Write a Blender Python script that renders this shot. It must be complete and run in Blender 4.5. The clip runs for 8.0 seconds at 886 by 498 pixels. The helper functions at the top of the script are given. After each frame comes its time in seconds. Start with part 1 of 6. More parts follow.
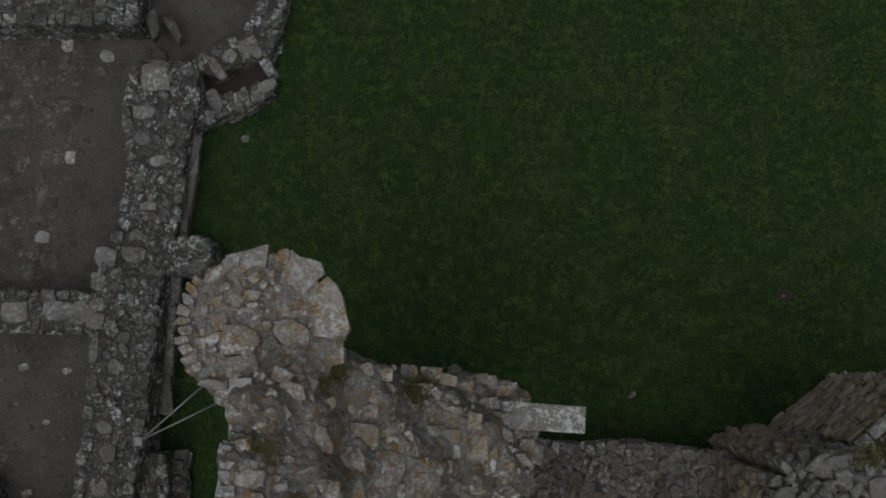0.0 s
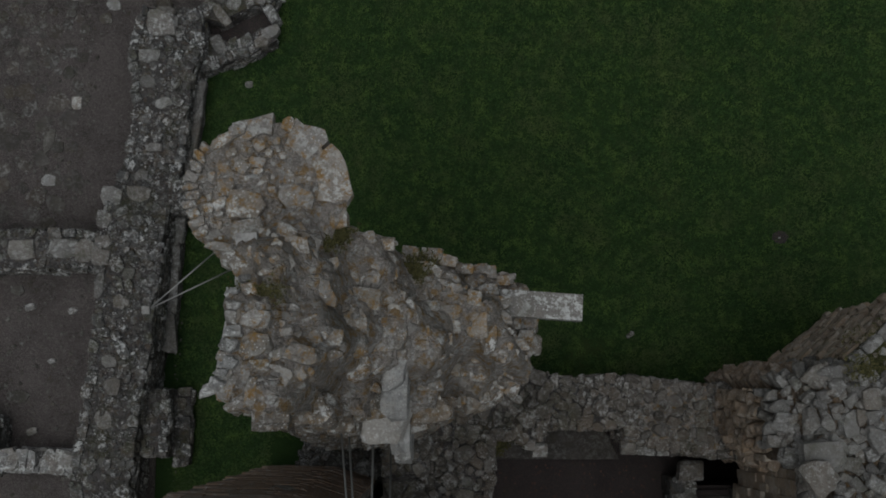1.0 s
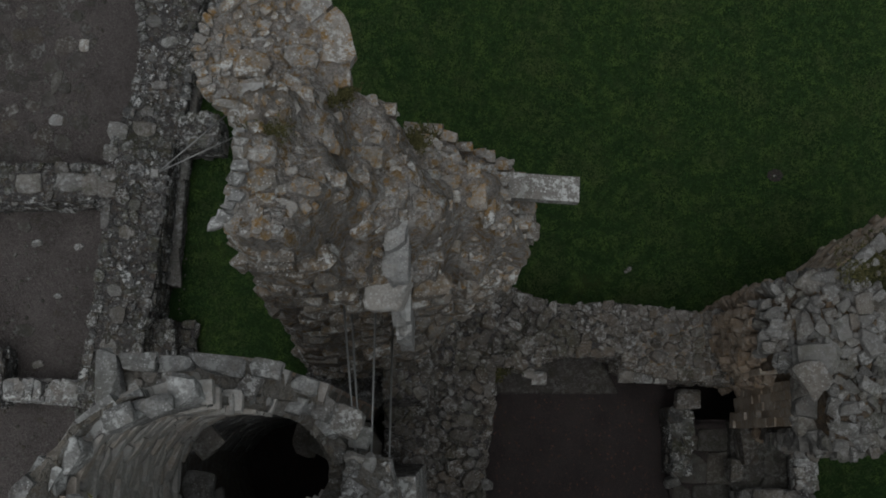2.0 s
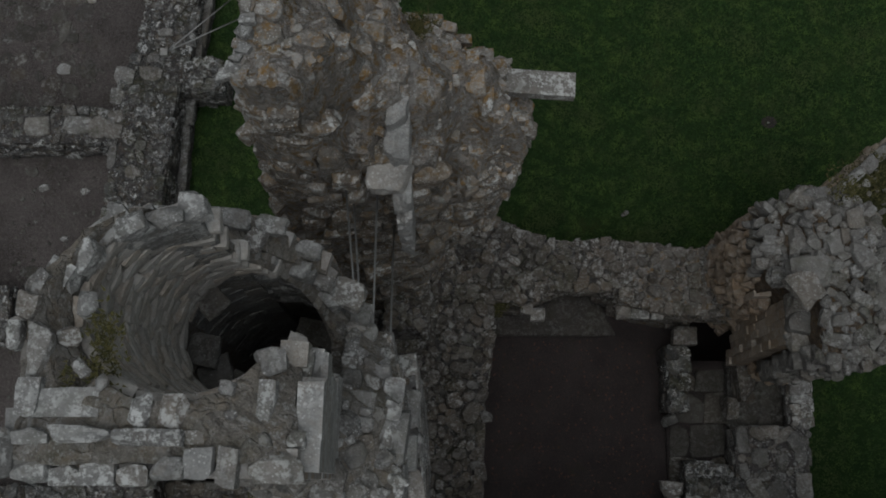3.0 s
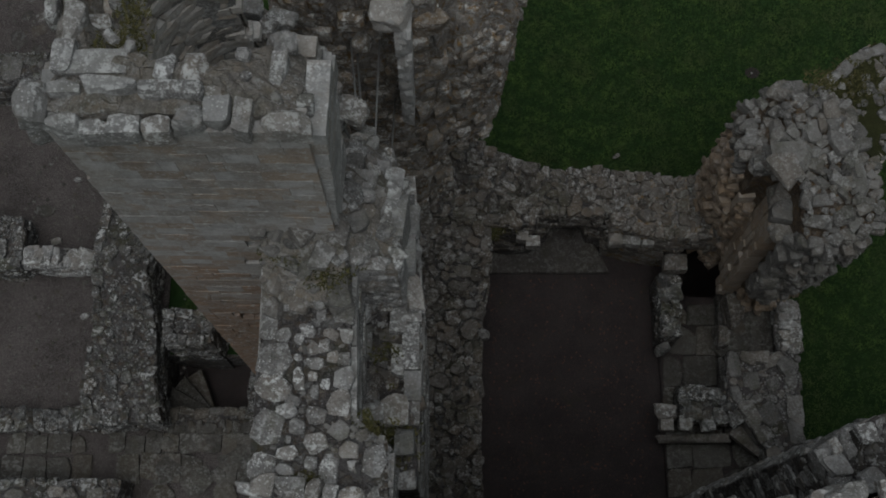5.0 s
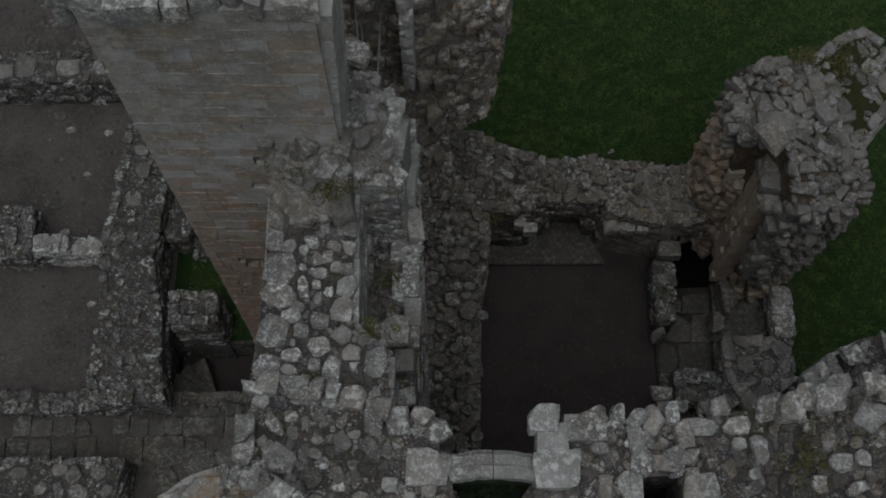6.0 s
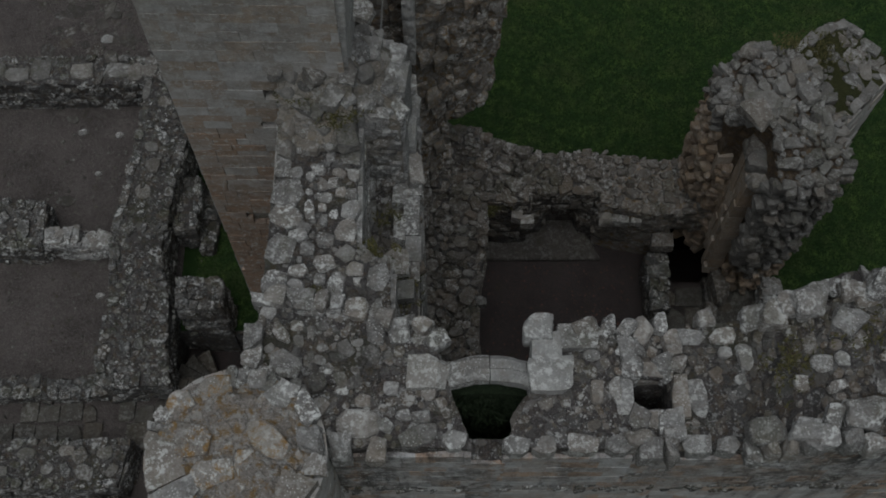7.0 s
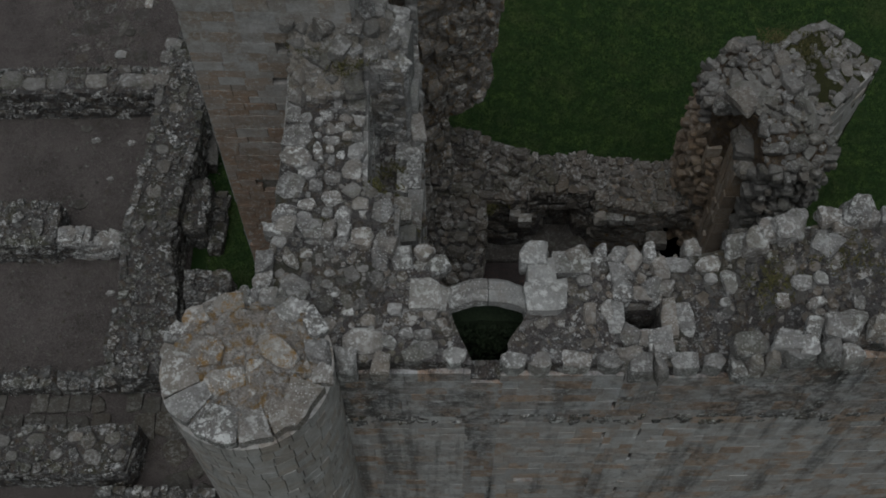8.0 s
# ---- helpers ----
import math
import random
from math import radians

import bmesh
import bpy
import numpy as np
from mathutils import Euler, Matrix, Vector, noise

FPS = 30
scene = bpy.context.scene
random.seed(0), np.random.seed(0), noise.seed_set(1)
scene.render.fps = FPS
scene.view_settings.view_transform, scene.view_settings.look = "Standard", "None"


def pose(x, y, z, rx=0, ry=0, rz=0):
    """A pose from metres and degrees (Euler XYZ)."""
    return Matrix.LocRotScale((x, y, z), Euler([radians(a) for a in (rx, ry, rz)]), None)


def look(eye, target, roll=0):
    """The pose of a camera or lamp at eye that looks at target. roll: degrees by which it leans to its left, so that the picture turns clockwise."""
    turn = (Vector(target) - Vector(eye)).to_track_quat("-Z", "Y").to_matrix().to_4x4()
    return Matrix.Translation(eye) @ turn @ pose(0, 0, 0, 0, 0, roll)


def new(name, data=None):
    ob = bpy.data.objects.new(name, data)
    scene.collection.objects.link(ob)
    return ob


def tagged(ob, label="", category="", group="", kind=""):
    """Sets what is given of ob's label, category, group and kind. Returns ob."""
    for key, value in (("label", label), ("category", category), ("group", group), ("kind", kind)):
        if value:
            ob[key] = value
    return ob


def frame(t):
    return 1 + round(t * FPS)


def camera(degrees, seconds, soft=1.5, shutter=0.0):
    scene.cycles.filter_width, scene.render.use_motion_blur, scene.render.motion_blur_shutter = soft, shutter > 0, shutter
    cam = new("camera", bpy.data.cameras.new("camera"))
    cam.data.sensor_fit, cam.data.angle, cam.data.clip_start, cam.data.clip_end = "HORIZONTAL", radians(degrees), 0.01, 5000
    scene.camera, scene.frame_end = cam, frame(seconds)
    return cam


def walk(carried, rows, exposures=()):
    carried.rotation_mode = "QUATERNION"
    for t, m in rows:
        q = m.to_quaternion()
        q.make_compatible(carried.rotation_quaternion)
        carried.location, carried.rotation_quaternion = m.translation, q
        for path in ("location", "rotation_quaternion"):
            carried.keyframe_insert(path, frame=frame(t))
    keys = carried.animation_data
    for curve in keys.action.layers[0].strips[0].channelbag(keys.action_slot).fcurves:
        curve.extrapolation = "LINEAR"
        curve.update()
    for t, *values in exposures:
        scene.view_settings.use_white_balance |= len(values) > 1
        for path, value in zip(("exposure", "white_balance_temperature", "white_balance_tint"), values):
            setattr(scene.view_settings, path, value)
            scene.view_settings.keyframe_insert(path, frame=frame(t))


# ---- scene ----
# the camera and its flight
cam = camera(42.4, 8.0, soft=1.8)
EXPOSURE = -1.34
METRES, EYE, TILT, LEAN, TURN = 14.0, 21.3, -83.0, 0.0, 0.0
ROWS = [
    (0.0, 0.0, 0.0, 0.0, 0.0, 0.0, -0.0),
    (0.5, -0.0002, -0.0109, -0.0577, 0.02, 0.67, -0.01),
    (1.0, -0.0, -0.0209, -0.1115, 0.02, 1.25, -0.0),
    (1.5, 0.0, -0.0311, -0.1722, 0.03, 1.92, -0.0),
    (3.0, 0.0007, -0.0598, -0.358, 0.07, 4.26, -0.0),
    (3.5, 0.0014, -0.0677, -0.4192, 0.09, 5.36, -0.0),
    (4.0, 0.0025, -0.0751, -0.4813, 0.11, 6.63, 0.01),
    (4.5, 0.0031, -0.0815, -0.5438, 0.11, 8.16, 0.01),
    (6.0, 0.0047, -0.0997, -0.7362, 0.14, 13.84, 0.04),
    (6.5, 0.0054, -0.1052, -0.8006, 0.15, 15.77, 0.04),
    (7.0, 0.0055, -0.1118, -0.8648, 0.15, 17.73, 0.04),
    (7.5, 0.0054, -0.1173, -0.9288, 0.15, 19.69, 0.03),
    (8.0, 0.0048, -0.122, -0.9918, 0.14, 21.65, 0.02),
]
walk(cam, [(t, pose(0, 0, EYE, TILT, LEAN, TURN) @ pose(METRES * x, METRES * y, METRES * z, 90 + pitch, roll, yaw)) for t, x, y, z, yaw, pitch, roll in ROWS], exposures=[(0.0, EXPOSURE), (8.0, EXPOSURE)])

# overcast daylight: a dull sky and a broad, weak sun
world = bpy.data.worlds.new("world")
scene.world = world
world.use_nodes = True
wn = world.node_tree
sky = wn.nodes.new("ShaderNodeTexSky")
sky.sky_type = "NISHITA"
sky.sun_disc = False
sky.sun_elevation, sky.sun_rotation = radians(74), radians(195)
sky.air_density, sky.dust_density = 1.0, 6.0
sat = wn.nodes.new("ShaderNodeHueSaturation")
sat.inputs["Saturation"].default_value = 0.25
wn.links.new(sky.outputs[0], sat.inputs["Color"])
wn.links.new(sat.outputs[0], wn.nodes["Background"].inputs[0])
wn.nodes["Background"].inputs[1].default_value = 0.10
sun = new("sun", bpy.data.lights.new("sun", "SUN"))
sun.data.energy, sun.data.angle, sun.data.color = 1.5, radians(80), (0.915, 0.985, 1.0)
sun.matrix_world = look((-0.3, -5.5, 20), (0, 0, 0))

# ---------------------------------------------------------------- materials
class Nodes:
    """A short way to write a node material."""

    def __init__(self, name, rough=0.9):
        self.mat = bpy.data.materials.new(name)
        self.mat.use_nodes = True
        self.t = self.mat.node_tree
        self.bsdf = self.t.nodes["Principled BSDF"]
        self.bsdf.inputs["Roughness"].default_value = rough
        self.bsdf.inputs["Specular IOR Level"].default_value = 0.25
        self.geo = self.t.nodes.new("ShaderNodeNewGeometry")

    def put(self, socket, value):
        if isinstance(value, bpy.types.NodeSocket):
            self.t.links.new(value, socket)
        elif value is not None:
            socket.default_value = value

    def noise(self, scale, detail=4.0, rough=0.6, stretch=None):
        n = self.t.nodes.new("ShaderNodeTexNoise")
        n.inputs["Scale"].default_value = scale
        n.inputs["Detail"].default_value = detail
        n.inputs["Roughness"].default_value = rough
        self.put(n.inputs["Vector"], self.where(stretch))
        return n.outputs["Fac"]

    def where(self, stretch=None):
        if stretch is None:
            return self.geo.outputs["Position"]
        m = self.t.nodes.new("ShaderNodeMapping")
        m.inputs["Scale"].default_value = stretch
        self.put(m.inputs["Vector"], self.geo.outputs["Position"])
        return m.outputs[0]

    def cells(self, scale, feature="F1"):
        v = self.t.nodes.new("ShaderNodeTexVoronoi")
        v.feature = feature
        v.inputs["Scale"].default_value = scale
        self.put(v.inputs["Vector"], self.geo.outputs["Position"])
        return v.outputs["Distance"]

    def ramp(self, value, a, b, lo=0.0, hi=1.0):
        m = self.t.nodes.new("ShaderNodeMapRange")
        for i, v in enumerate((value, a, b, lo, hi)):
            self.put(m.inputs[i], v)
        return m.outputs[0]

    def maths(self, op, a, b=None):
        m = self.t.nodes.new("ShaderNodeMath")
        m.operation = op
        self.put(m.inputs[0], a)
        self.put(m.inputs[1], b)
        return m.outputs[0]

    def mix(self, fac, a, b, blend="MIX"):
        m = self.t.nodes.new("ShaderNodeMix")
        m.data_type, m.blend_type = "RGBA", blend
        self.put(m.inputs[0], fac)
        for i, c in ((6, a), (7, b)):
            self.put(m.inputs[i], c if isinstance(c, bpy.types.NodeSocket) else (*c, 1.0))
        return m.outputs[2]

    def rand(self):
        ob = self.t.nodes.new("ShaderNodeObjectInfo")
        return self.maths("FRACT", self.maths("ADD", ob.outputs["Random"], self.geo.outputs["Random Per Island"]))

    def up(self):
        s = self.t.nodes.new("ShaderNodeSeparateXYZ")
        self.put(s.inputs[0], self.geo.outputs["Normal"])
        return s.outputs["Z"]

    def done(self, color, height, strength=0.5, distance=0.02):
        self.put(self.bsdf.inputs["Base Color"], color)
        b = self.t.nodes.new("ShaderNodeBump")
        b.inputs["Strength"].default_value = strength
        b.inputs["Distance"].default_value = distance
        self.put(b.inputs["Height"], height)
        self.put(self.bsdf.inputs["Normal"], b.outputs[0])
        return self.mat


def stone_mat(name, dark, light, lichen=0.5, ochre=0.0, moss=0.0, grime=0.5, streak=0.0):
    """Weathered limestone: each piece a tone of its own, pale and ochre lichen, grime and moss."""
    n = Nodes(name)
    tone = n.rand()
    c = n.mix(tone, dark, light)
    hue = n.maths("FRACT", n.maths("MULTIPLY", tone, 7.31))
    c = n.mix(n.ramp(hue, 0.55, 1.0, 0.0, 0.55), c, (light[0] * 0.82, light[1] * 0.66, light[2] * 0.5))
    c = n.mix(n.ramp(n.noise(2.2, 5), 0.35, 0.7, 0.0, grime), c, tuple(v * 0.42 for v in dark))
    c = n.mix(n.ramp(n.noise(5.5, 5, 0.7), 0.52, 0.68, 0.0, 0.4), c, (dark[0] * 1.05, dark[1] * 0.86, dark[2] * 0.68))
    grain = n.noise(38.0, 3, 0.7)
    c = n.mix(n.ramp(grain, 0.35, 0.7, 0.0, 0.35), c, tuple(min(1, v * 1.35) for v in light))
    if streak:
        s = n.noise(1.0, 5, 0.7, (2.6, 2.6, 0.16))
        c = n.mix(n.ramp(s, 0.54, 0.64, 0.0, streak), c, (0.045, 0.042, 0.04))
    if lichen:
        blot = n.ramp(n.noise(12.0, 6, 0.76), 0.505, 0.56)
        spots = n.ramp(n.maths("ADD", n.cells(17.0), n.maths("MULTIPLY", n.noise(40.0, 3), 0.5)), 0.52, 0.40)
        on = n.maths("MAXIMUM", n.maths("MULTIPLY", blot, n.ramp(n.noise(2.6, 3), 0.36, 0.52)), n.maths("MULTIPLY", spots, n.ramp(n.noise(3.1, 3), 0.46, 0.56)))
        on = n.maths("MULTIPLY", on, n.ramp(n.maths("FRACT", n.maths("MULTIPLY", tone, 3.77)), 0.15, 0.75, 0.3, 1.0))
        fleck = n.maths("MULTIPLY", n.ramp(n.maths("ADD", n.cells(31.0), n.maths("MULTIPLY", n.noise(60.0, 2), 0.4)), 0.44, 0.36), n.ramp(n.noise(4.3, 3), 0.44, 0.54))
        on = n.maths("MAXIMUM", on, fleck)
        c = n.mix(n.maths("MULTIPLY", on, lichen), c, (0.71, 0.735, 0.735))
    if ochre:
        o = n.ramp(n.noise(7.5, 7, 0.82), 0.505, 0.59, 0.0, ochre)
        c = n.mix(o, c, (0.285, 0.16, 0.036))
    if moss:
        m = n.maths("MULTIPLY", n.ramp(n.noise(1.7, 5, 0.7), 0.5, 0.64, 0.0, moss), n.ramp(n.up(), 0.2, 0.7))
        c = n.mix(m, c, (0.055, 0.06, 0.018))
    h = n.maths("ADD", n.noise(22.0, 6, 0.75), n.maths("MULTIPLY", n.noise(7.0, 4), 1.4))
    return n.done(c, h, 0.75, 0.03)


def face_mat(name, tones, streak=0.0, lichen=0.3, low=None, stain=0.0):
    """Flush sandstone facing: blocks of four tones, soft mottling, dark rain streaks speckled with lichen. low: a tone and the height below which it takes over."""
    n = Nodes(name)
    tone = n.rand()
    # blocks of a like tone gather in patches
    patch = n.maths("ADD", n.maths("MULTIPLY", tone, 0.58), n.ramp(n.noise(1.3, 4, 0.65), 0.32, 0.68, 0.0, 0.42))
    c = n.mix(n.ramp(patch, 0.2, 0.34), tones[0], tones[1])
    c = n.mix(n.ramp(patch, 0.46, 0.56), c, tones[2])
    c = n.mix(n.ramp(patch, 0.7, 0.8), c, tones[3])
    if low:
        s = n.t.nodes.new("ShaderNodeSeparateXYZ")
        n.put(s.inputs[0], n.geo.outputs["Position"])
        z = n.maths("ADD", s.outputs["Z"], n.maths("ADD", n.maths("MULTIPLY", tone, 2.4), n.maths("MULTIPLY", n.noise(1.1, 4), 2.0)))
        c = n.mix(n.ramp(z, low[1] + 4.0, low[1] + 1.0, 0.0, 0.95), c, low[0])
    c = n.mix(n.ramp(n.noise(3.4, 6, 0.72), 0.42, 0.66, 0.0, 0.5), c, tuple(v * 0.62 for v in tones[0]))
    c = n.mix(n.ramp(n.noise(9.0, 6, 0.75, (1.0, 1.0, 1.8)), 0.5, 0.66, 0.0, 0.35), c, tuple(min(1, v * 1.2) for v in tones[2]))
    c = n.mix(n.ramp(n.noise(42.0, 3, 0.7), 0.4, 0.68, 0.0, 0.3), c, tuple(v * 0.55 for v in tones[3]))
    on = n.ramp(n.noise(12.0, 6, 0.76), 0.56, 0.6)
    if stain:
        dirt = n.maths("MULTIPLY", n.ramp(n.noise(5.0, 6, 0.8), 0.42, 0.58), n.ramp(n.noise(1.1, 4, 0.6, (1.0, 1.0, 0.35)), 0.36, 0.58))
        c = n.mix(n.maths("MULTIPLY", dirt, stain), c, (0.075, 0.072, 0.07))
        on = n.maths("MAXIMUM", on, n.maths("MULTIPLY", n.ramp(n.maths("ADD", n.cells(22.0), n.maths("MULTIPLY", n.noise(45.0, 3), 0.5)), 0.5, 0.4), n.ramp(n.noise(2.4, 4), 0.45, 0.55)))
    if streak:
        s = n.maths("ADD", n.noise(1.0, 5, 0.65, (3.6, 3.6, 0.24)), n.maths("MULTIPLY", n.noise(7.0, 6, 0.8), 0.3))
        s = n.ramp(s, 0.64, 0.78, 0.0, streak)
        s = n.maths("MULTIPLY", s, n.ramp(n.noise(1.0, 3, 0.6, (0.7, 0.7, 1.1)), 0.36, 0.56))
        c = n.mix(s, c, (0.05, 0.05, 0.05))
        c = n.mix(n.maths("MULTIPLY", n.ramp(n.noise(6.5, 6, 0.8), 0.53, 0.6, 0.0, 0.6), n.ramp(n.noise(0.9, 4, 0.6), 0.42, 0.58)), c, (0.085, 0.08, 0.075))
        on = n.maths("MULTIPLY", on, n.ramp(s, 0.0, 0.5, 0.55, 1.0))
    c = n.mix(n.maths("MULTIPLY", on, lichen), c, (0.5, 0.51, 0.5))
    h = n.maths("ADD", n.noise(20.0, 6, 0.75), n.maths("MULTIPLY", n.noise(6.0, 4), 1.2))
    return n.done(c, h, 0.6, 0.025)


def mortar_mat(name, joint, dark, light, lichen=0.6, moss=0.3, ochre=0.0, scale=7.0):
    """Rubble core: small stones of many tones set flush in rough mortar, with lichen, moss and ochre growth."""
    n = Nodes(name, 0.95)
    wob = n.t.nodes.new("ShaderNodeTexNoise")
    wob.inputs["Scale"].default_value = 9.0
    n.put(wob.inputs["Vector"], n.geo.outputs["Position"])
    warp = n.t.nodes.new("ShaderNodeVectorMath")
    warp.operation = "MULTIPLY_ADD"
    n.put(warp.inputs[0], wob.outputs["Color"])
    warp.inputs[1].default_value = (0.12, 0.12, 0.12)
    n.put(warp.inputs[2], n.geo.outputs["Position"])
    cells, edges = n.t.nodes.new("ShaderNodeTexVoronoi"), n.t.nodes.new("ShaderNodeTexVoronoi")
    edges.feature = "DISTANCE_TO_EDGE"
    for v in (cells, edges):
        v.inputs["Scale"].default_value = scale
        n.put(v.inputs["Vector"], warp.outputs[0])
    split = n.t.nodes.new("ShaderNodeSeparateColor")
    n.put(split.inputs[0], cells.outputs["Color"])
    stone = n.mix(split.outputs[0], dark, light)
    stone = n.mix(n.ramp(split.outputs[1], 0.6, 1.0, 0.0, 0.5), stone, (light[0] * 0.82, light[1] * 0.7, light[2] * 0.56))
    set_in = n.maths("MULTIPLY", n.ramp(n.maths("ADD", edges.outputs["Distance"], n.maths("MULTIPLY", n.noise(30.0, 4), 0.08)), 0.07, 0.15), n.ramp(split.outputs[2], 0.3, 0.42))
    bed = n.mix(n.ramp(n.noise(24.0, 5, 0.75), 0.4, 0.62), tuple(v * 0.7 for v in joint), tuple(v * 1.35 for v in joint))
    c = n.mix(set_in, bed, stone)
    c = n.mix(n.ramp(n.noise(2.3, 5, 0.7), 0.45, 0.68, 0.0, 0.5), c, tuple(v * 0.55 for v in joint))
    c = n.mix(n.ramp(n.noise(60.0, 3, 0.7), 0.5, 0.66, 0.0, 0.35), c, tuple(min(1, v * 1.5) for v in light))
    spots = n.ramp(n.maths("ADD", n.cells(19.0), n.maths("MULTIPLY", n.noise(40.0, 3), 0.5)), 0.5, 0.4)
    blot = n.ramp(n.noise(11.0, 6, 0.76), 0.55, 0.59)
    on = n.maths("MULTIPLY", n.maths("MAXIMUM", spots, blot), n.ramp(n.noise(2.9, 3), 0.42, 0.56))
    c = n.mix(n.maths("MULTIPLY", on, lichen), c, (0.58, 0.6, 0.6))
    if ochre:
        c = n.mix(n.ramp(n.noise(7.0, 6, 0.78), 0.515, 0.6, 0.0, ochre), c, (0.255, 0.155, 0.045))
    m = n.maths("MULTIPLY", n.ramp(n.noise(1.3, 5, 0.7), 0.52, 0.66, 0.0, moss), n.ramp(n.up(), 0.1, 0.6))
    c = n.mix(m, c, (0.055, 0.06, 0.02))
    h = n.maths("ADD", n.maths("MULTIPLY", n.noise(14.0, 6, 0.8), 1.3), n.maths("MULTIPLY", set_in, 0.45))
    return n.done(c, h, 0.9, 0.045)


def grass_ground_mat():
    n = Nodes("lawn_turf", 0.95)
    c = n.mix(n.ramp(n.noise(1.1, 5, 0.7), 0.35, 0.68), (0.012, 0.04, 0.009), (0.03, 0.07, 0.015))
    c = n.mix(n.ramp(n.noise(0.55, 4, 0.7), 0.6, 0.72, 0.0, 0.5), c, (0.085, 0.085, 0.035))
    c = n.mix(n.ramp(n.noise(45.0, 3, 0.7), 0.4, 0.65, 0.0, 0.7), c, (0.022, 0.042, 0.014))
    return n.done(c, n.noise(40.0, 4, 0.8), 0.8, 0.05)


def blade_mat():
    n = Nodes("grass_blades", 0.8)
    c = n.mix(n.rand(), (0.022, 0.058, 0.016), (0.05, 0.108, 0.028))
    c = n.mix(n.ramp(n.noise(7.0, 3, 0.6), 0.42, 0.62, 0.55, 0.0), c, (0.016, 0.034, 0.011))
    c = n.mix(n.ramp(n.noise(3.4, 4, 0.75), 0.47, 0.63, 0.0, 0.85), c, (0.092, 0.155, 0.036))
    c = n.mix(n.ramp(n.noise(1.5, 4, 0.65), 0.53, 0.66, 0.0, 0.3), c, (0.014, 0.04, 0.014))
    c = n.mix(n.ramp(n.noise(0.8, 5, 0.75), 0.48, 0.68, 0.0, 0.6), c, (0.1, 0.122, 0.047))
    return n.done(c, n.noise(60.0, 2), 0.1, 0.01)


def gravel_mat(name, a, b, spots):
    n = Nodes(name, 0.95)
    c = n.mix(n.ramp(n.noise(0.9, 6, 0.7), 0.35, 0.68), a, b)
    c = n.mix(n.ramp(n.noise(90.0, 2, 0.6), 0.5, 0.68, 0.0, 0.8), c, spots)
    c = n.mix(n.ramp(n.noise(70.0, 2, 0.6), 0.48, 0.36, 0.0, 0.7), c, tuple(v * 0.4 for v in a))
    c = n.mix(n.ramp(n.noise(1.9, 5, 0.75), 0.58, 0.72, 0.0, 0.5), c, (0.06, 0.058, 0.035))
    c = n.mix(n.ramp(n.noise(17.0, 4, 0.7), 0.58, 0.66, 0.0, 0.45), c, tuple(v * 0.62 for v in spots))
    return n.done(c, n.noise(75.0, 4, 0.8), 0.9, 0.03)


def plain_metal():
    n = Nodes("galvanised_steel", 0.45)
    n.bsdf.inputs["Metallic"].default_value = 0.6
    return n.done(n.mix(n.noise(18.0), (0.30, 0.31, 0.31), (0.42, 0.43, 0.43)), n.noise(50.0), 0.1, 0.003)


GREY = stone_mat("grey_limestone", (0.14, 0.139, 0.137), (0.39, 0.393, 0.392), 1.0, 0.05, 0.3, 0.72)
DARKGREY = stone_mat("dark_weathered_limestone", (0.042, 0.043, 0.044), (0.16, 0.162, 0.161), 0.75, 0.1, 0.4, 0.85)
PALE = stone_mat("pale_limestone", (0.2, 0.2, 0.196), (0.375, 0.382, 0.38), 0.8, 0.0, 0.25, 0.6)
OCHRE = stone_mat("lichened_limestone", (0.17, 0.155, 0.138), (0.43, 0.418, 0.398), 0.9, 0.85, 0.2, 0.55)
TOWERFACE = stone_mat("brown_lichened_rubble", (0.095, 0.085, 0.074), (0.35, 0.328, 0.298), 0.9, 0.42, 0.15, 0.7)
STREAKED = face_mat("streaked_sandstone", ((0.55, 0.425, 0.34), (0.44, 0.445, 0.455), (0.6, 0.612, 0.622), (0.45, 0.335, 0.262)), 0.6, 0.7)
WEATHERED = face_mat("lichened_upper_courses", ((0.52, 0.385, 0.3), (0.4, 0.4, 0.405), (0.56, 0.58, 0.605), (0.42, 0.315, 0.25)), 0.95, 0.95, None, 0.8)
ASHLAR = face_mat("pale_ashlar", ((0.48, 0.435, 0.39), (0.5, 0.495, 0.485), (0.56, 0.57, 0.575), (0.43, 0.4, 0.37)), 0.35, 0.5)
SHAFT = face_mat("turret_ashlar", ((0.43, 0.362, 0.298), (0.41, 0.4, 0.382), (0.52, 0.53, 0.535), (0.35, 0.295, 0.243)), 0.0, 0.75, ((0.37, 0.24, 0.165), 8.1), 0.3)
JAMB = stone_mat("tan_jamb_stone", (0.28, 0.228, 0.18), (0.52, 0.455, 0.385), 0.3, 0.25, 0.0, 0.5)
JAMBWHITE = stone_mat("whitened_dressed_stone", (0.31, 0.314, 0.312), (0.47, 0.478, 0.478), 0.8, 0.05, 0.05, 0.4)
LINING = stone_mat("pale_well_lining", (0.4, 0.388, 0.368), (0.66, 0.648, 0.625), 0.5, 0.1, 0.08, 0.45)
TAN = stone_mat("tan_rubble", (0.07, 0.064, 0.057), (0.235, 0.22, 0.203), 0.5, 0.08, 0.3, 0.8)
FLAG = stone_mat("flagstone", (0.064, 0.061, 0.055), (0.148, 0.142, 0.131), 0.2, 0.0, 0.15, 0.6)
PAVE = stone_mat("worn_paving", (0.062, 0.057, 0.054), (0.125, 0.117, 0.111), 0.25, 0.0, 0.15, 0.6)
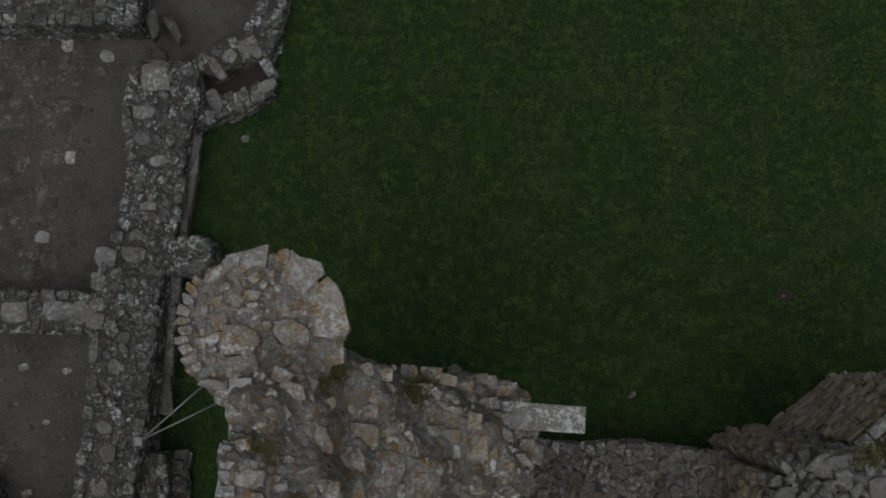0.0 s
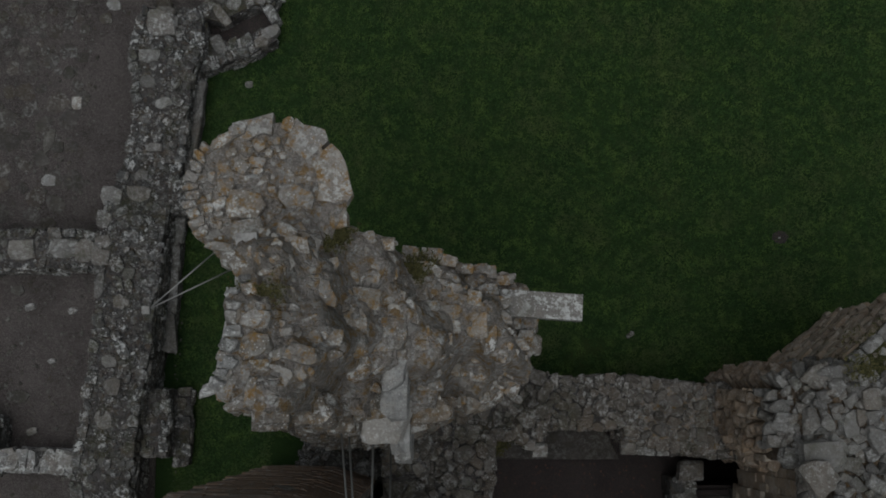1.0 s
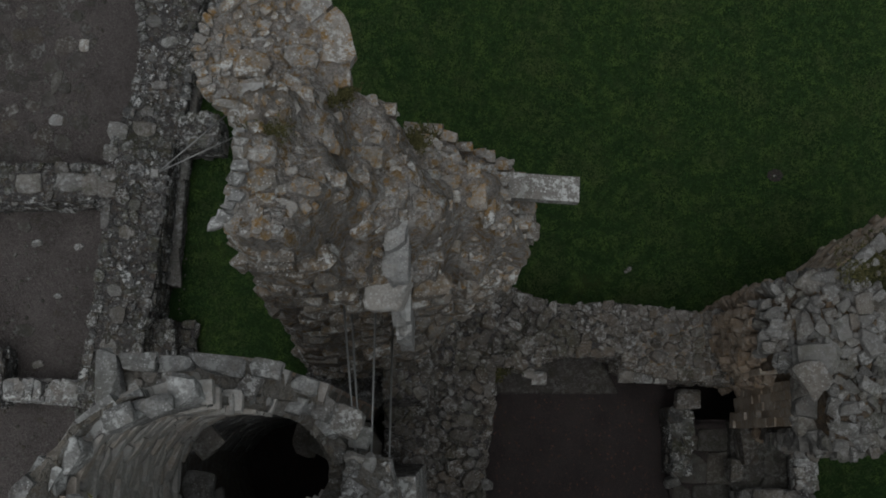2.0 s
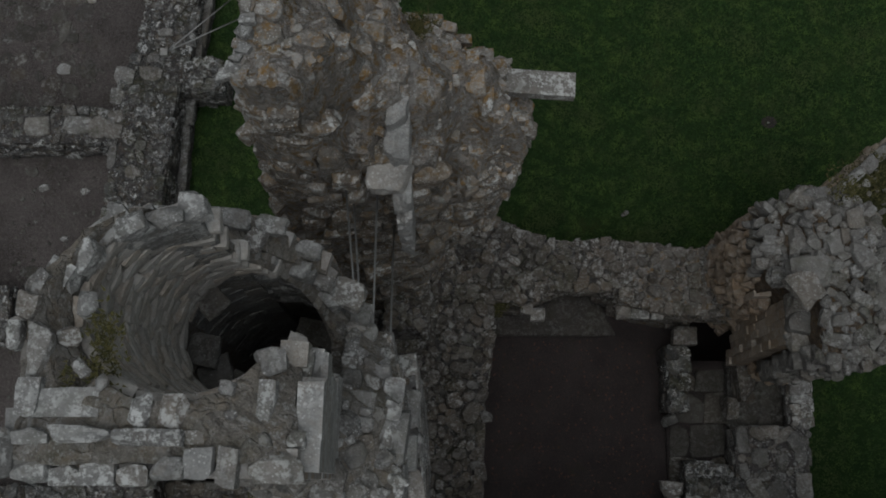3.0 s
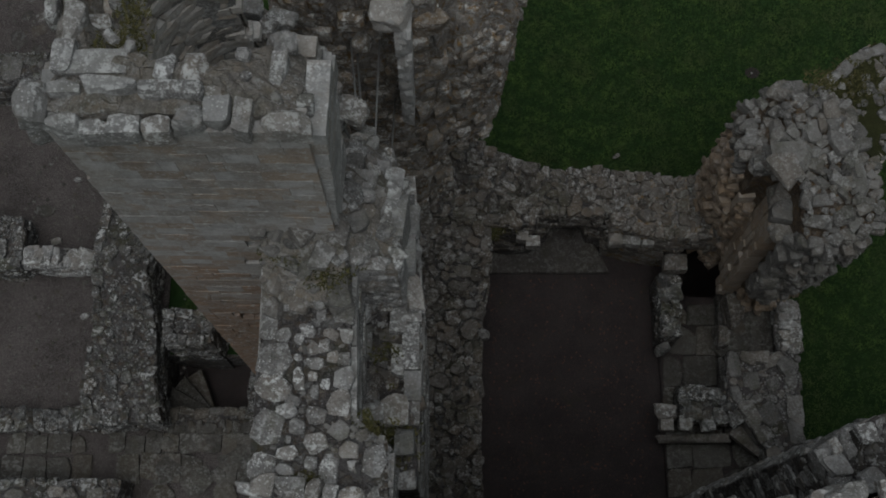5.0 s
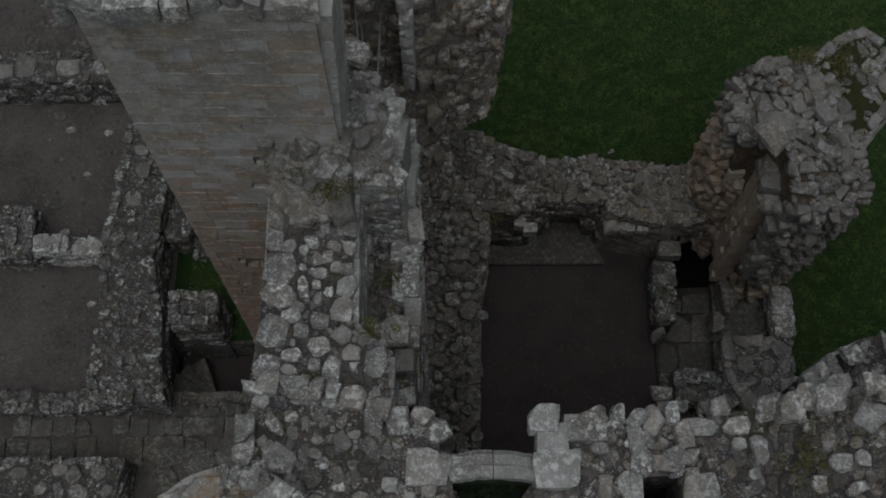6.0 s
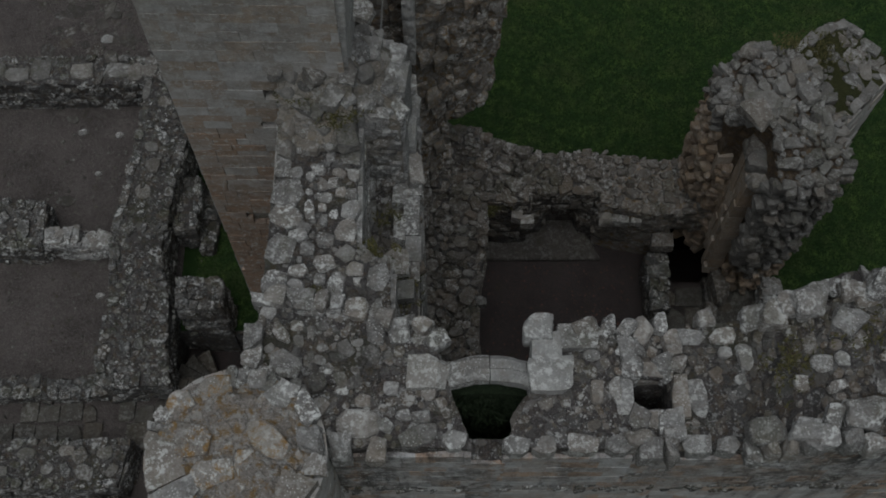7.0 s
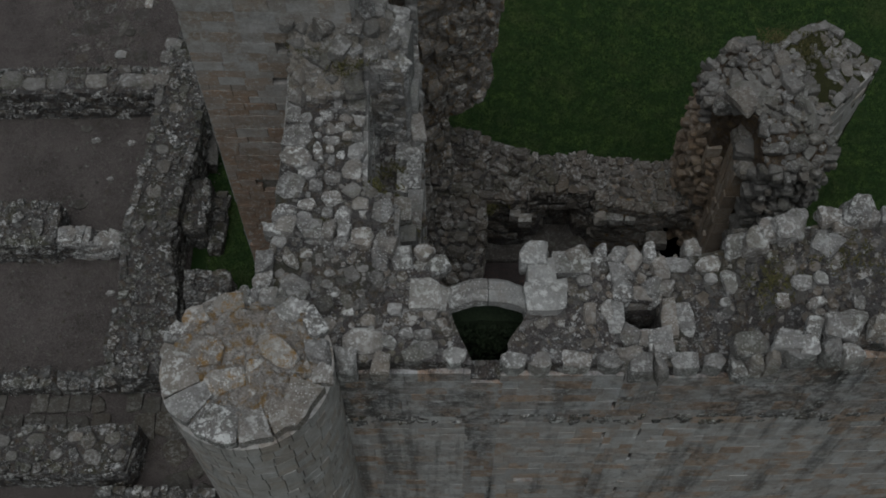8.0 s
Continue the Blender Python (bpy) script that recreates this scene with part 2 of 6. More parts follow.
PIERGREY = stone_mat("clean_grey_rubble", (0.105, 0.103, 0.099), (0.275, 0.273, 0.265), 0.35, 0.03, 0.3, 0.7)
MORTAR = mortar_mat("weathered_mortar", (0.088, 0.081, 0.081), (0.1, 0.098, 0.097), (0.25, 0.248, 0.246), 0.8, 0.45, 0.1)
DARKMORTAR = mortar_mat("dark_mortar", (0.075, 0.07, 0.07), (0.066, 0.066, 0.067), (0.18, 0.18, 0.178), 0.45, 0.45, 0.15)
WARMMORTAR = mortar_mat("ochre_mortar", (0.29, 0.268, 0.248), (0.23, 0.214, 0.197), (0.45, 0.437, 0.418), 0.85, 0.12, 0.8, 9.0)
BROWNMORTAR = mortar_mat("brown_mortar", (0.12, 0.093, 0.072), (0.1, 0.082, 0.066), (0.24, 0.2, 0.16), 0.15, 0.05, 0.4)
BED = mortar_mat("pale_bedding_mortar", (0.25, 0.235, 0.212), (0.23, 0.22, 0.205), (0.38, 0.37, 0.35), 0.6, 0.3, 0.2)
BROWN = stone_mat("brown_broken_masonry", (0.16, 0.126, 0.098), (0.37, 0.305, 0.242), 0.25, 0.25, 0.0, 0.5)
LEAF = stone_mat("dead_leaves", (0.06, 0.045, 0.04), (0.2, 0.11, 0.09), 0.0)
TURF = grass_ground_mat()
BLADE = blade_mat()
GRAVEL = gravel_mat("gravel", (0.056, 0.048, 0.047), (0.148, 0.13, 0.127), (0.36, 0.335, 0.325))
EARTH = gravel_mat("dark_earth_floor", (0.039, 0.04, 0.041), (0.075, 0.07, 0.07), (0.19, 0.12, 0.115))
MOSS = gravel_mat("moss", (0.03, 0.04, 0.014), (0.062, 0.062, 0.024), (0.10, 0.10, 0.04))
IVY = gravel_mat("ivy_leaves", (0.018, 0.033, 0.019), (0.042, 0.068, 0.034), (0.07, 0.096, 0.05))
STEEL = plain_metal()


def dry_blade_mat():
    n = Nodes("dry_grass", 0.9)
    c = n.mix(n.rand(), (0.045, 0.05, 0.02), (0.13, 0.12, 0.05))
    return n.done(c, n.noise(60.0, 2), 0.1, 0.01)


DRY = dry_blade_mat()

# ---------------------------------------------------------------- shapes
RNG = random.Random(7)


def mesh_of(name, verts, faces, mat, smooth=False):
    me = bpy.data.meshes.new(name)
    me.from_pydata([tuple(v) for v in verts], [], faces)
    me.materials.append(mat)
    me.update()
    if smooth:
        me.polygons.foreach_set("use_smooth", [True] * len(me.polygons))
    return me


def hull_shape(seed, power, count):
    """An angular field stone, about one unit across: (verts, faces)."""
    r = random.Random(seed)
    bm = bmesh.new()
    for _ in range(count):
        v = Vector((r.gauss(0, 1), r.gauss(0, 1), r.gauss(0, 1))).normalized()
        k = sum(abs(c) ** power for c in v) ** (-1.0 / power)
        bm.verts.new(v * (k * 0.5 * r.uniform(0.84, 1.02)))
    res = bmesh.ops.convex_hull(bm, input=bm.verts)
    for g in {g for g in res["geom_interior"] if isinstance(g, bmesh.types.BMVert)}:
        bm.verts.remove(g)
    bmesh.ops.dissolve_limit(bm, angle_limit=radians(10), verts=bm.verts, edges=bm.edges)
    bm.verts.index_update()
    out = [tuple(v.co) for v in bm.verts], [[v.index for v in f.verts] for f in bm.faces]
    bm.free()
    return out


def lump_shape(seed, power, lumps, cuts=2, chips=2, skew=0.09):
    """A worn stone about one unit across: a rounded block, chipped by a few planes and roughened. (verts, faces)."""
    r = random.Random(seed)
    bm = bmesh.new()
    bmesh.ops.create_cube(bm, size=1.0)
    bmesh.ops.subdivide_edges(bm, edges=bm.edges[:], cuts=cuts, use_grid_fill=True)
    off = Vector((r.uniform(0, 90), r.uniform(0, 90), r.uniform(0, 90)))
    shear = [r.gauss(0, skew) for _ in range(4)]
    planes = [(Vector((r.gauss(0, 1), r.gauss(0, 1), r.gauss(0, 0.8))).normalized(), r.uniform(0.44, 0.6)) for _ in range(chips)]
    for v in bm.verts:
        d = v.co.normalized()
        k = sum(abs(q) ** power for q in d) ** (-1.0 / power)
        p = d * (k * 0.5)
        for n, h in planes:
            over = p.dot(n) - h
            if over > 0:
                p -= n * over
        p += d * noise.noise(p * 2.6 + off) * lumps + d * noise.noise(p * 6.0 + off) * lumps * 0.4
        p.x, p.y = p.x * (1 + shear[0] * p.y * 2) + shear[1] * p.y, p.y * (1 + shear[2] * p.x * 2) + shear[3] * p.x
        v.co = p
    bm.verts.index_update()
    out = [tuple(v.co) for v in bm.verts], [[v.index for v in f.verts] for f in bm.faces]
    bm.free()
    return out


def block_shape(seed, wear=0.05):
    """A dressed block with worn, uneven arrises."""
    r = random.Random(seed)
    bm = bmesh.new()
    bmesh.ops.create_cube(bm, size=1.0)
    for v in bm.verts:
        v.co += Vector([r.uniform(-wear, wear * 0.4) * math.copysign(1, c) for c in v.co])
    bmesh.ops.bevel(bm, geom=bm.edges[:], offset=0.009, segments=1, affect="EDGES")
    for v in bm.verts:
        v.co += Vector([r.uniform(-0.008, 0.008) for _ in range(3)])
    bm.verts.index_update()
    out = [tuple(v.co) for v in bm.verts], [[v.index for v in f.verts] for f in bm.faces]
    bm.free()
    return out


def flat_shape(seed):
    """A flat-topped bedded stone: an irregular outline with broken corners, a rounded arris and a rough top."""
    r = random.Random(seed)
    n, power, off = r.randint(7, 10), r.uniform(5.0, 14.0), Vector((seed * 0.37, seed * 0.11, 3.0))
    cuts = [(r.uniform(0, 6.283), r.uniform(0.42, 0.58)) for _ in range(3)]
    edge = []
    for i in range(n):
        a = (i + r.uniform(-0.3, 0.3)) / n * 6.283
        x, y = math.cos(a), math.sin(a)
        k = 0.5 * (abs(x) ** power + abs(y) ** power) ** (-1.0 / power) * r.uniform(0.92, 1.03)
        for b, d in cuts:
            q = x * math.cos(b) + y * math.sin(b)
            k = min(k, d / q) if q > 0.2 else k
        edge.append((x * k, y * k))
    verts, faces = [], []
    for z, k, rough in ((-0.5, 0.96, 0.02), (0.3, 1.0, 0.03), (0.44, 0.97, 0.04), (0.5, 0.8, 0.1)):
        for x, y in edge:
            p = Vector((x * k, y * k, z))
            verts.append(tuple(p + Vector((x, y, 0.6)) * noise.noise(p * 4 + off) * rough * 2))
    verts.append((0.0, 0.0, 0.5 + noise.noise(off) * 0.1))
    for j in range(3):
        faces += [(j * n + i, j * n + (i + 1) % n, (j + 1) * n + (i + 1) % n, (j + 1) * n + i) for i in range(n)]
    faces += [(3 * n + i, 3 * n + (i + 1) % n, 4 * n) for i in range(n)]
    return verts, faces


SHAPES = {
    "flat": [flat_shape(600 + i) for i in range(30)],
    "rock": [hull_shape(100 + i, 4.5, 30) for i in range(34)],
    "cobble": [lump_shape(200 + i, 2.6, 0.08, 2, 2) for i in range(18)],
    "block": [block_shape(300 + i, 0.014) for i in range(14)],
    "dressed": [lump_shape(500 + i, 22.0, 0.05, 3, 3, 0.03) for i in range(20)],
    "worn": [lump_shape(400 + i, 14.0, 0.1, 4, 6) for i in range(26)],
}
SHARED = {}


def shared_mesh(kind, i, mat):
    key = kind, i, mat.name
    if key not in SHARED:
        v, f = SHAPES[kind][i]
        SHARED[key] = mesh_of("stone_" + kind, v, f, mat, kind == "cobble")
    return SHARED[key]


def part(name, me, parent, label=""):
    ob = new(name, me)
    ob.parent = parent
    ob.matrix_parent_inverse = Matrix.Translation(-parent.location)
    return tagged(ob, label)


def thing(name, me, base, label, category, kind=""):
    """A top-level thing: its mesh is given in world places and moved to stand at base."""
    base = Vector(base)
    if me is not None:
        me.transform(Matrix.Translation(-base))
    ob = new(name, me)
    ob.location = base
    return tagged(ob, label, category, "", kind)


def merged(name, items, parent, mat):
    """The small rest of the pieces, as one part that nobody could count."""
    verts, faces = [], []
    for kind, i, m in items:
        v, f = SHAPES[kind][i]
        a = np.array(v) @ np.array(m.to_3x3()).T + np.array(m.translation)
        base = len(verts)
        verts.extend(a.tolist())
        faces.extend([[k + base for k in g] for g in f])
    ob = part(name, mesh_of(name, verts, faces, mat), parent)
    return tagged(ob, kind="stuff")


def lay(parent, name, items, mat, limit=300, rest="rubble_fill"):
    """Lays pieces on a thing: the highest ones as parts, those past the limit joined."""
    limit = int(limit * 0.62)
    items = sorted(items, key=lambda it: -it[2].translation.z)
    for kind, i, m in items[:limit]:
        ob = part(name, shared_mesh(kind, i, mat), parent)
        ob.matrix_basis = m
    if items[limit:]:
        merged(rest, items[limit:], parent, mat)


def piece(kind, at, size, yaw=0.0, tilt=(0.0, 0.0), r=RNG):
    i = r.randrange(len(SHAPES[kind]))
    m = Matrix.Translation(at) @ Euler((tilt[0], tilt[1], yaw)).to_matrix().to_4x4() @ Matrix.Diagonal((*size, 1))
    return kind, i, m


def rough_at(p, k, seed=0.0):
    return (noise.noise(Vector(p) * 2.1 + Vector((seed, 0, 0))) * 0.65 + noise.noise(Vector(p) * 6.3 + Vector((0, seed, 0))) * 0.35 + noise.noise(Vector(p) * 15.0 + Vector((0, 0, seed))) * 0.22) * k


def resample(path, n, like=None):
    """n + 1 points spread over a path, evenly along it or as they would lie along another path of as many corners."""
    path = [Vector((*p, 0)) if len(p) == 2 else Vector(p) for p in path]
    pace = [Vector((*p[:2], 0)) for p in like] if like else path
    d = [0.0]
    for a, b in zip(pace, pace[1:]):
        d.append(d[-1] + (b - a).length)
    out = []
    for i in range(n + 1):
        s = d[-1] * i / n
        k = max(j for j in range(len(d)) if d[j] <= s + 1e-9)
        k = min(k, len(path) - 2)
        f = (s - d[k]) / max(1e-9, d[k + 1] - d[k])
        out.append(path[k].lerp(path[k + 1], min(1.0, f)))
    return out


def length_of(path):
    return sum((Vector(b) - Vector(a)).length for a, b in zip(path, path[1:]))


def skin(rings, closed_top=True):
    """Faces between rings of equal length; the last ring is closed by a fan."""
    faces, n = [], len(rings[0])
    for a, b in zip(rings, rings[1:]):
        faces += [(a[i], a[(i + 1) % n], b[(i + 1) % n], b[i]) for i in range(n)]
    return faces


def strip_mesh(name, left, right, top, z0, mat, cell=0.16, rough=0.05):
    """A wall between two lines in plan (left and right of its run), with an uneven top and sides."""
    nu = max(2, int(max(length_of(left), length_of(right)) / cell))
    a, b = resample(left, nu), resample(right, nu)
    nv = max(2, int((a[0] - b[0]).length / cell))
    grid, verts, faces = {}, [], []
    for i in range(nu + 1):
        for j in range(nv + 1):
            p = a[i].lerp(b[i], j / nv)
            z = top(p.x, p.y) + rough_at((p.x, p.y, 3.0), rough * 1.2)
            grid[i, j] = len(verts)
            verts.append((p.x + rough_at((p.x, p.y, 7.0), rough), p.y + rough_at((p.x, p.y, 9.0), rough), z))
    faces += [(grid[i, j], grid[i, j + 1], grid[i + 1, j + 1], grid[i + 1, j]) for i in range(nu) for j in range(nv)]
    loop = [grid[i, 0] for i in range(nu)] + [grid[nu, j] for j in range(nv)] + [grid[i, nv] for i in range(nu, 0, -1)] + [grid[0, j] for j in range(nv, 0, -1)]
    return side_walls(name, verts, faces, loop, None, z0, mat, cell, rough)


def side_walls(name, verts, faces, loop, foot, z0, mat, cell, rough, curve=1.0):
    high = max(verts[k][2] for k in loop) - z0
    nz = max(1, min(60, int(high / (cell * 1.6))))
    rings = [loop]
    for k in range(1, nz + 1):
        ring = []
        for q, v in enumerate(loop):
            x, y, z = verts[v]
            f = k / nz
            if foot:
                x, y = x + (foot[q][0] - x) * f ** curve, y + (foot[q][1] - y) * f ** curve
            zz = z + (z0 - z) * f
            dx, dy = rough_at((x, y, zz), rough, 5.0), rough_at((x, y, zz), rough, 11.0)
            ring.append(len(verts))
            verts.append((x + dx, y + dy, zz))
        rings.append(ring)
    faces += skin(rings)
    faces.append(tuple(rings[-1]))
    me = mesh_of(name, verts, faces, mat)
    bm = bmesh.new()
    bm.from_mesh(me)
    bmesh.ops.recalc_face_normals(bm, faces=bm.faces)
    bm.to_mesh(me)
    bm.free()
    return me


def poly_mesh(name, poly, top, z0, mat, cell=0.16, rough=0.05, foot=None, curve=1.0):
    """A mass over an outline that can be seen whole from its middle."""
    n = max(12, int(length_of(list(poly) + [poly[0]]) / cell))
    edge = resample(list(poly) + [poly[0]], n)[:-1]
    low = resample(list(foot) + [foot[0]], n, list(poly) + [poly[0]])[:-1] if foot else None
    c = sum(edge, Vector()) / n
    m = max(3, int(max((e - c).length for e in edge) / cell))
    verts, faces, rings = [], [], []
    for k in range(m):
        ring = []
        for e in edge:
            p = e.lerp(c, k / m)
            ring.append(len(verts))
            verts.append((p.x + rough_at((p.x, p.y, 7.0), rough), p.y + rough_at((p.x, p.y, 9.0), rough), top(p.x, p.y) + rough_at((p.x, p.y, 3.0), rough * 1.2)))
        rings.append(ring)
    faces += skin(rings)
    verts.append((c.x, c.y, top(c.x, c.y)))
    last = rings[-1]
    faces += [(last[i], last[(i + 1) % n], len(verts) - 1) for i in range(n)]
    return side_walls(name, verts, faces, rings[0], [(p.x, p.y) for p in low] if low else None, z0, mat, cell, rough, curve)


def in_poly(x, y, poly):
    hit = False
    for (ax, ay), (bx, by) in zip(poly, poly[1:] + poly[:1]):
        if (ay > y) != (by > y) and x < (bx - ax) * (y - ay) / (by - ay) + ax:
            hit = not hit
    return hit


def scatter(poly, sizes, seed, gap=0.9, tries=14, avoid=()):
    """Packs discs of the given (radius, tries per square metre) into an outline, large ones first."""
    r = random.Random(seed)
    poly = [tuple(p[:2]) for p in poly]
    xs, ys = [p[0] for p in poly], [p[1] for p in poly]
    area = (max(xs) - min(xs)) * (max(ys) - min(ys))
    got = [tuple(a) for a in avoid]
    arr = np.array(got).reshape(-1, 3) if got else np.zeros((0, 3))
    first = len(got)
    for rad, dense in sizes:
        for _ in range(int(area * dense)):
            x, y = r.uniform(min(xs), max(xs)), r.uniform(min(ys), max(ys))
            q = rad * r.uniform(0.8, 1.25)
            if not in_poly(x, y, poly):
                continue
            if len(arr) and np.any((arr[:, 0] - x) ** 2 + (arr[:, 1] - y) ** 2 < (gap * (arr[:, 2] + q)) ** 2):
                continue
            arr = np.vstack([arr, (x, y, q)])
    return arr[first:].tolist()


def top_stones(poly, top, sizes, seed, kind="rock", flat=0.75, lift=0.02, gap=0.86, tilt=0.14, avoid=(), square=False):
    r = random.Random(seed + 1)
    out = []
    for x, y, q in scatter(poly, sizes, seed, gap, avoid=avoid):
        a = r.uniform(0.95, 1.35)
        h = q * 2 * flat * r.uniform(0.8, 1.2)
        z = top(x, y) + h * (lift - 0.28) + q * r.uniform(-0.08, 0.14)
        out.append(piece(kind, (x, y, z), (2 * q * a, 2 * q * 1.9 / (a + 0.85) * r.uniform(0.82, 1.0), h), r.choice((0, math.pi / 2)) + r.gauss(0, 0.14) if square else r.uniform(0, math.pi), (r.gauss(0, tilt), r.gauss(0, tilt)), r))
    return out


def bedded(rows, top, seed, high=0.3, kind="flat", lift=0.035, tilt=0.03):
    """Stones set one by one: rows of x, y, length, width and bearing. top: a height, or a function of (x, y)."""
    r = random.Random(seed)
    out = []
    for x, y, sx, sy, yaw in rows:
        z = (top(x, y) if callable(top) else top) + lift * r.uniform(0.6, 1.5)
        h = min(high, 1.1 * max(sx, sy))
        out.append(piece(kind, (x, y, z - h / 2), (sx * 1.04, sy * 1.04, h), radians(yaw) + r.gauss(0, 0.03), (r.gauss(0, tilt), r.gauss(0, tilt)), r))
    return out


def set_at(rows, seed, high=0.3, kind="dressed", tilt=0.02):
    """The same with a height of its own for the top of each stone: rows of x, y, z, length, width and bearing."""
    r = random.Random(seed)
    return [piece(kind, (x, y, z - high / 2), (sx, sy, high), radians(yaw), (r.gauss(0, tilt), r.gauss(0, tilt)), r) for x, y, z, sx, sy, yaw in rows]


def face_stones(path, z0, z1, course, lengths, seed, kind="block", proud=0.02, depth=0.2, joint=0.012, jitter=0.006, drop=0.0, holes=()):
    """Courses of stones on an upright face: path in plan, with the outside on its right hand. z0, z1: numbers or functions of (x, y)."""
    r = random.Random(seed)
    path = [Vector((p[0], p[1], 0)) for p in path]
    total = length_of(path)
    lo = z0 if callable(z0) else (lambda x, y: z0)
    hi = z1 if callable(z1) else (lambda x, y: z1)
    tops = [hi(p.x, p.y) for p in resample(path, 40)]
    z, out = min(lo(p.x, p.y) for p in resample(path, 40)), []
    while z < max(tops):
        h = course * r.uniform(0.72, 1.28)
        s = -r.uniform(0, lengths[0])
        while s < total - 0.02:
            w = r.uniform(*lengths)
            a, b = max(s, 0.0), min(s + w, total)
            s += w
            if b - a < 0.05:
                continue
            pa, pb = at_length(path, a), at_length(path, b)
            mid = at_length(path, (a + b) / 2)
            d = pb - pa
            if d.length < 0.04 or z + h * 0.6 > hi(mid.x, mid.y) or z < lo(mid.x, mid.y) - 0.01 or r.random() < drop or any(h0 < (a + b) / 2 < h1 and q0 < z + h / 2 < q1 for h0, h1, q0, q1 in holes):
                continue
            d.normalize()
            n = Vector((d.y, -d.x, 0))
            o = proud + r.gauss(0, jitter)
            c = (pa + pb) / 2 + n * (o - depth / 2)
            out.append(piece(kind, (c.x, c.y, z + h / 2), ((pb - pa).length - joint, depth, h - joint), math.atan2(d.y, d.x), (r.gauss(0, jitter), r.gauss(0, jitter)), r))
        z += h
    return out


def at_length(path, s):
    for a, b in zip(path, path[1:]):
        l = (b - a).length
        if s <= l:
            return a.lerp(b, s / max(l, 1e-9))
        s -= l
    return path[-1].copy()


def rim_stones(path, top, lengths, depth, high, seed, kind="worn", inset=0.0, lift=0.3, gaps=0.0, sway=0.06):
    """A row of larger stones along an edge (outside on the right hand)."""
    r = random.Random(seed)
    path = [Vector((p[0], p[1], 0)) for p in path]
    total, s, out = length_of(path), 0.0, []
    while s < total - 0.05:
        w = r.uniform(*lengths)
        e = min(s + w, total)
        pa, pb = at_length(path, s), at_length(path, e)
        s = e + 0.012
        if r.random() < gaps or (pb - pa).length < 0.06:
            continue
        d = (pb - pa).normalized()
        n = Vector((d.y, -d.x, 0))
        dp, hg = depth * r.uniform(0.75, 1.2), high * r.uniform(0.8, 1.25)
        c = (pa + pb) / 2 - n * (inset + dp / 2 - r.uniform(0, 0.05))
        out.append(piece(kind, (c.x, c.y, top(c.x, c.y) + hg * (lift - 0.5) + hg * 0.2), ((pb - pa).length, dp, hg), math.atan2(d.y, d.x) + r.gauss(0, sway), (r.gauss(0, 0.04), r.gauss(0, 0.04)), r))
    return out


def discs_of(items, k=0.5):
    """The ground that laid pieces cover, so that smaller ones keep clear of them."""
    out = []
    for _, _, m in items:
        sx, sy = m.to_3x3().col[0].length, m.to_3x3().col[1].length
        d = m.to_3x3().col[0].normalized()
        n = max(1, round(sx / max(sy, 0.01)))
        for q in range(n):
            p = m.translation + d * sx * ((q + 0.5) / n - 0.5)
            out.append((p.x, p.y, max(sy, sx / n) * k))
    return out


def line(v):
    """A height that runs straight between the given (place, height) pairs."""
    def f(s):
        if s <= v[0][0]:
            return v[0][1]
        for (a, p), (b, q) in zip(v, v[1:]):
            if s <= b:
                return p + (q - p) * (s - a) / (b - a)
        return v[-1][1]
    return f


def slab_mesh(name, poly, z0, z1, mat, wear=0.01, seed=0):
    """A flat slab over an outline, with softened edges."""
    r = random.Random(seed)
    bm = bmesh.new()
    low = [bm.verts.new((x, y, z0)) for x, y in poly]
    f = bm.faces.new(low)
    ext = bmesh.ops.extrude_face_region(bm, geom=[f])
    for v in ext["geom"]:
        if isinstance(v, bmesh.types.BMVert):
            v.co.z = z1 + r.uniform(-wear, wear)
    bmesh.ops.recalc_face_normals(bm, faces=bm.faces)
    if wear:
        bmesh.ops.bevel(bm, geom=bm.edges[:], offset=wear, segments=1, affect="EDGES")
    me = bpy.data.meshes.new(name)
    bm.to_mesh(me)
    bm.free()
    me.materials.append(mat)
    return me


def ring_path(cx, cy, r, a0, a1, n=40):
    return [(cx + r * math.cos(radians(a0 + (a1 - a0) * i / n)), cy + r * math.sin(radians(a0 + (a1 - a0) * i / n))) for i in range(n + 1)]

# ---------------------------------------------------------------- ground
def ground_sheet():
    """One sheet of turf to the horizon, open where the sunken room and the stair pit lie."""
    xs = [-400, -60, -12, -5.35, -3.5, 0.2, 6.4, 14, 60, 400]
    ys = [-400, -60, -14, -8.0, -5.25, -4.15, -1.2, 12, 60, 400]
    holes = {(0.2, -8.0), (0.2, -5.25), (0.2, -4.15), (-5.35, -5.25)}
    verts, index, faces = [], {}, []
    for i, x in enumerate(xs):
        for j, y in enumerate(ys):
            index[i, j] = len(verts)
            verts.append((x, y, 0.0))
    for i in range(len(xs) - 1):
        for j in range(len(ys) - 1):
            if (xs[i], ys[j]) not in holes:
                faces.append((index[i, j], index[i + 1, j], index[i + 1, j + 1], index[i, j + 1]))
    thing("ground", mesh_of("ground", verts, faces, TURF), (0, 0, 0), "mown green lawn with worn brown patches", "lawn", "structure")


def box_mesh(name, x0, x1, y0, y1, z0, z1, mat):
    v = [(x, y, z) for z in (z0, z1) for x, y in ((x0, y0), (x1, y0), (x1, y1), (x0, y1))]
    f = [(3, 2, 1, 0), (4, 5, 6, 7), (0, 1, 5, 4), (1, 2, 6, 5), (2, 3, 7, 6), (3, 0, 4, 7)]
    return mesh_of(name, v, f, mat)


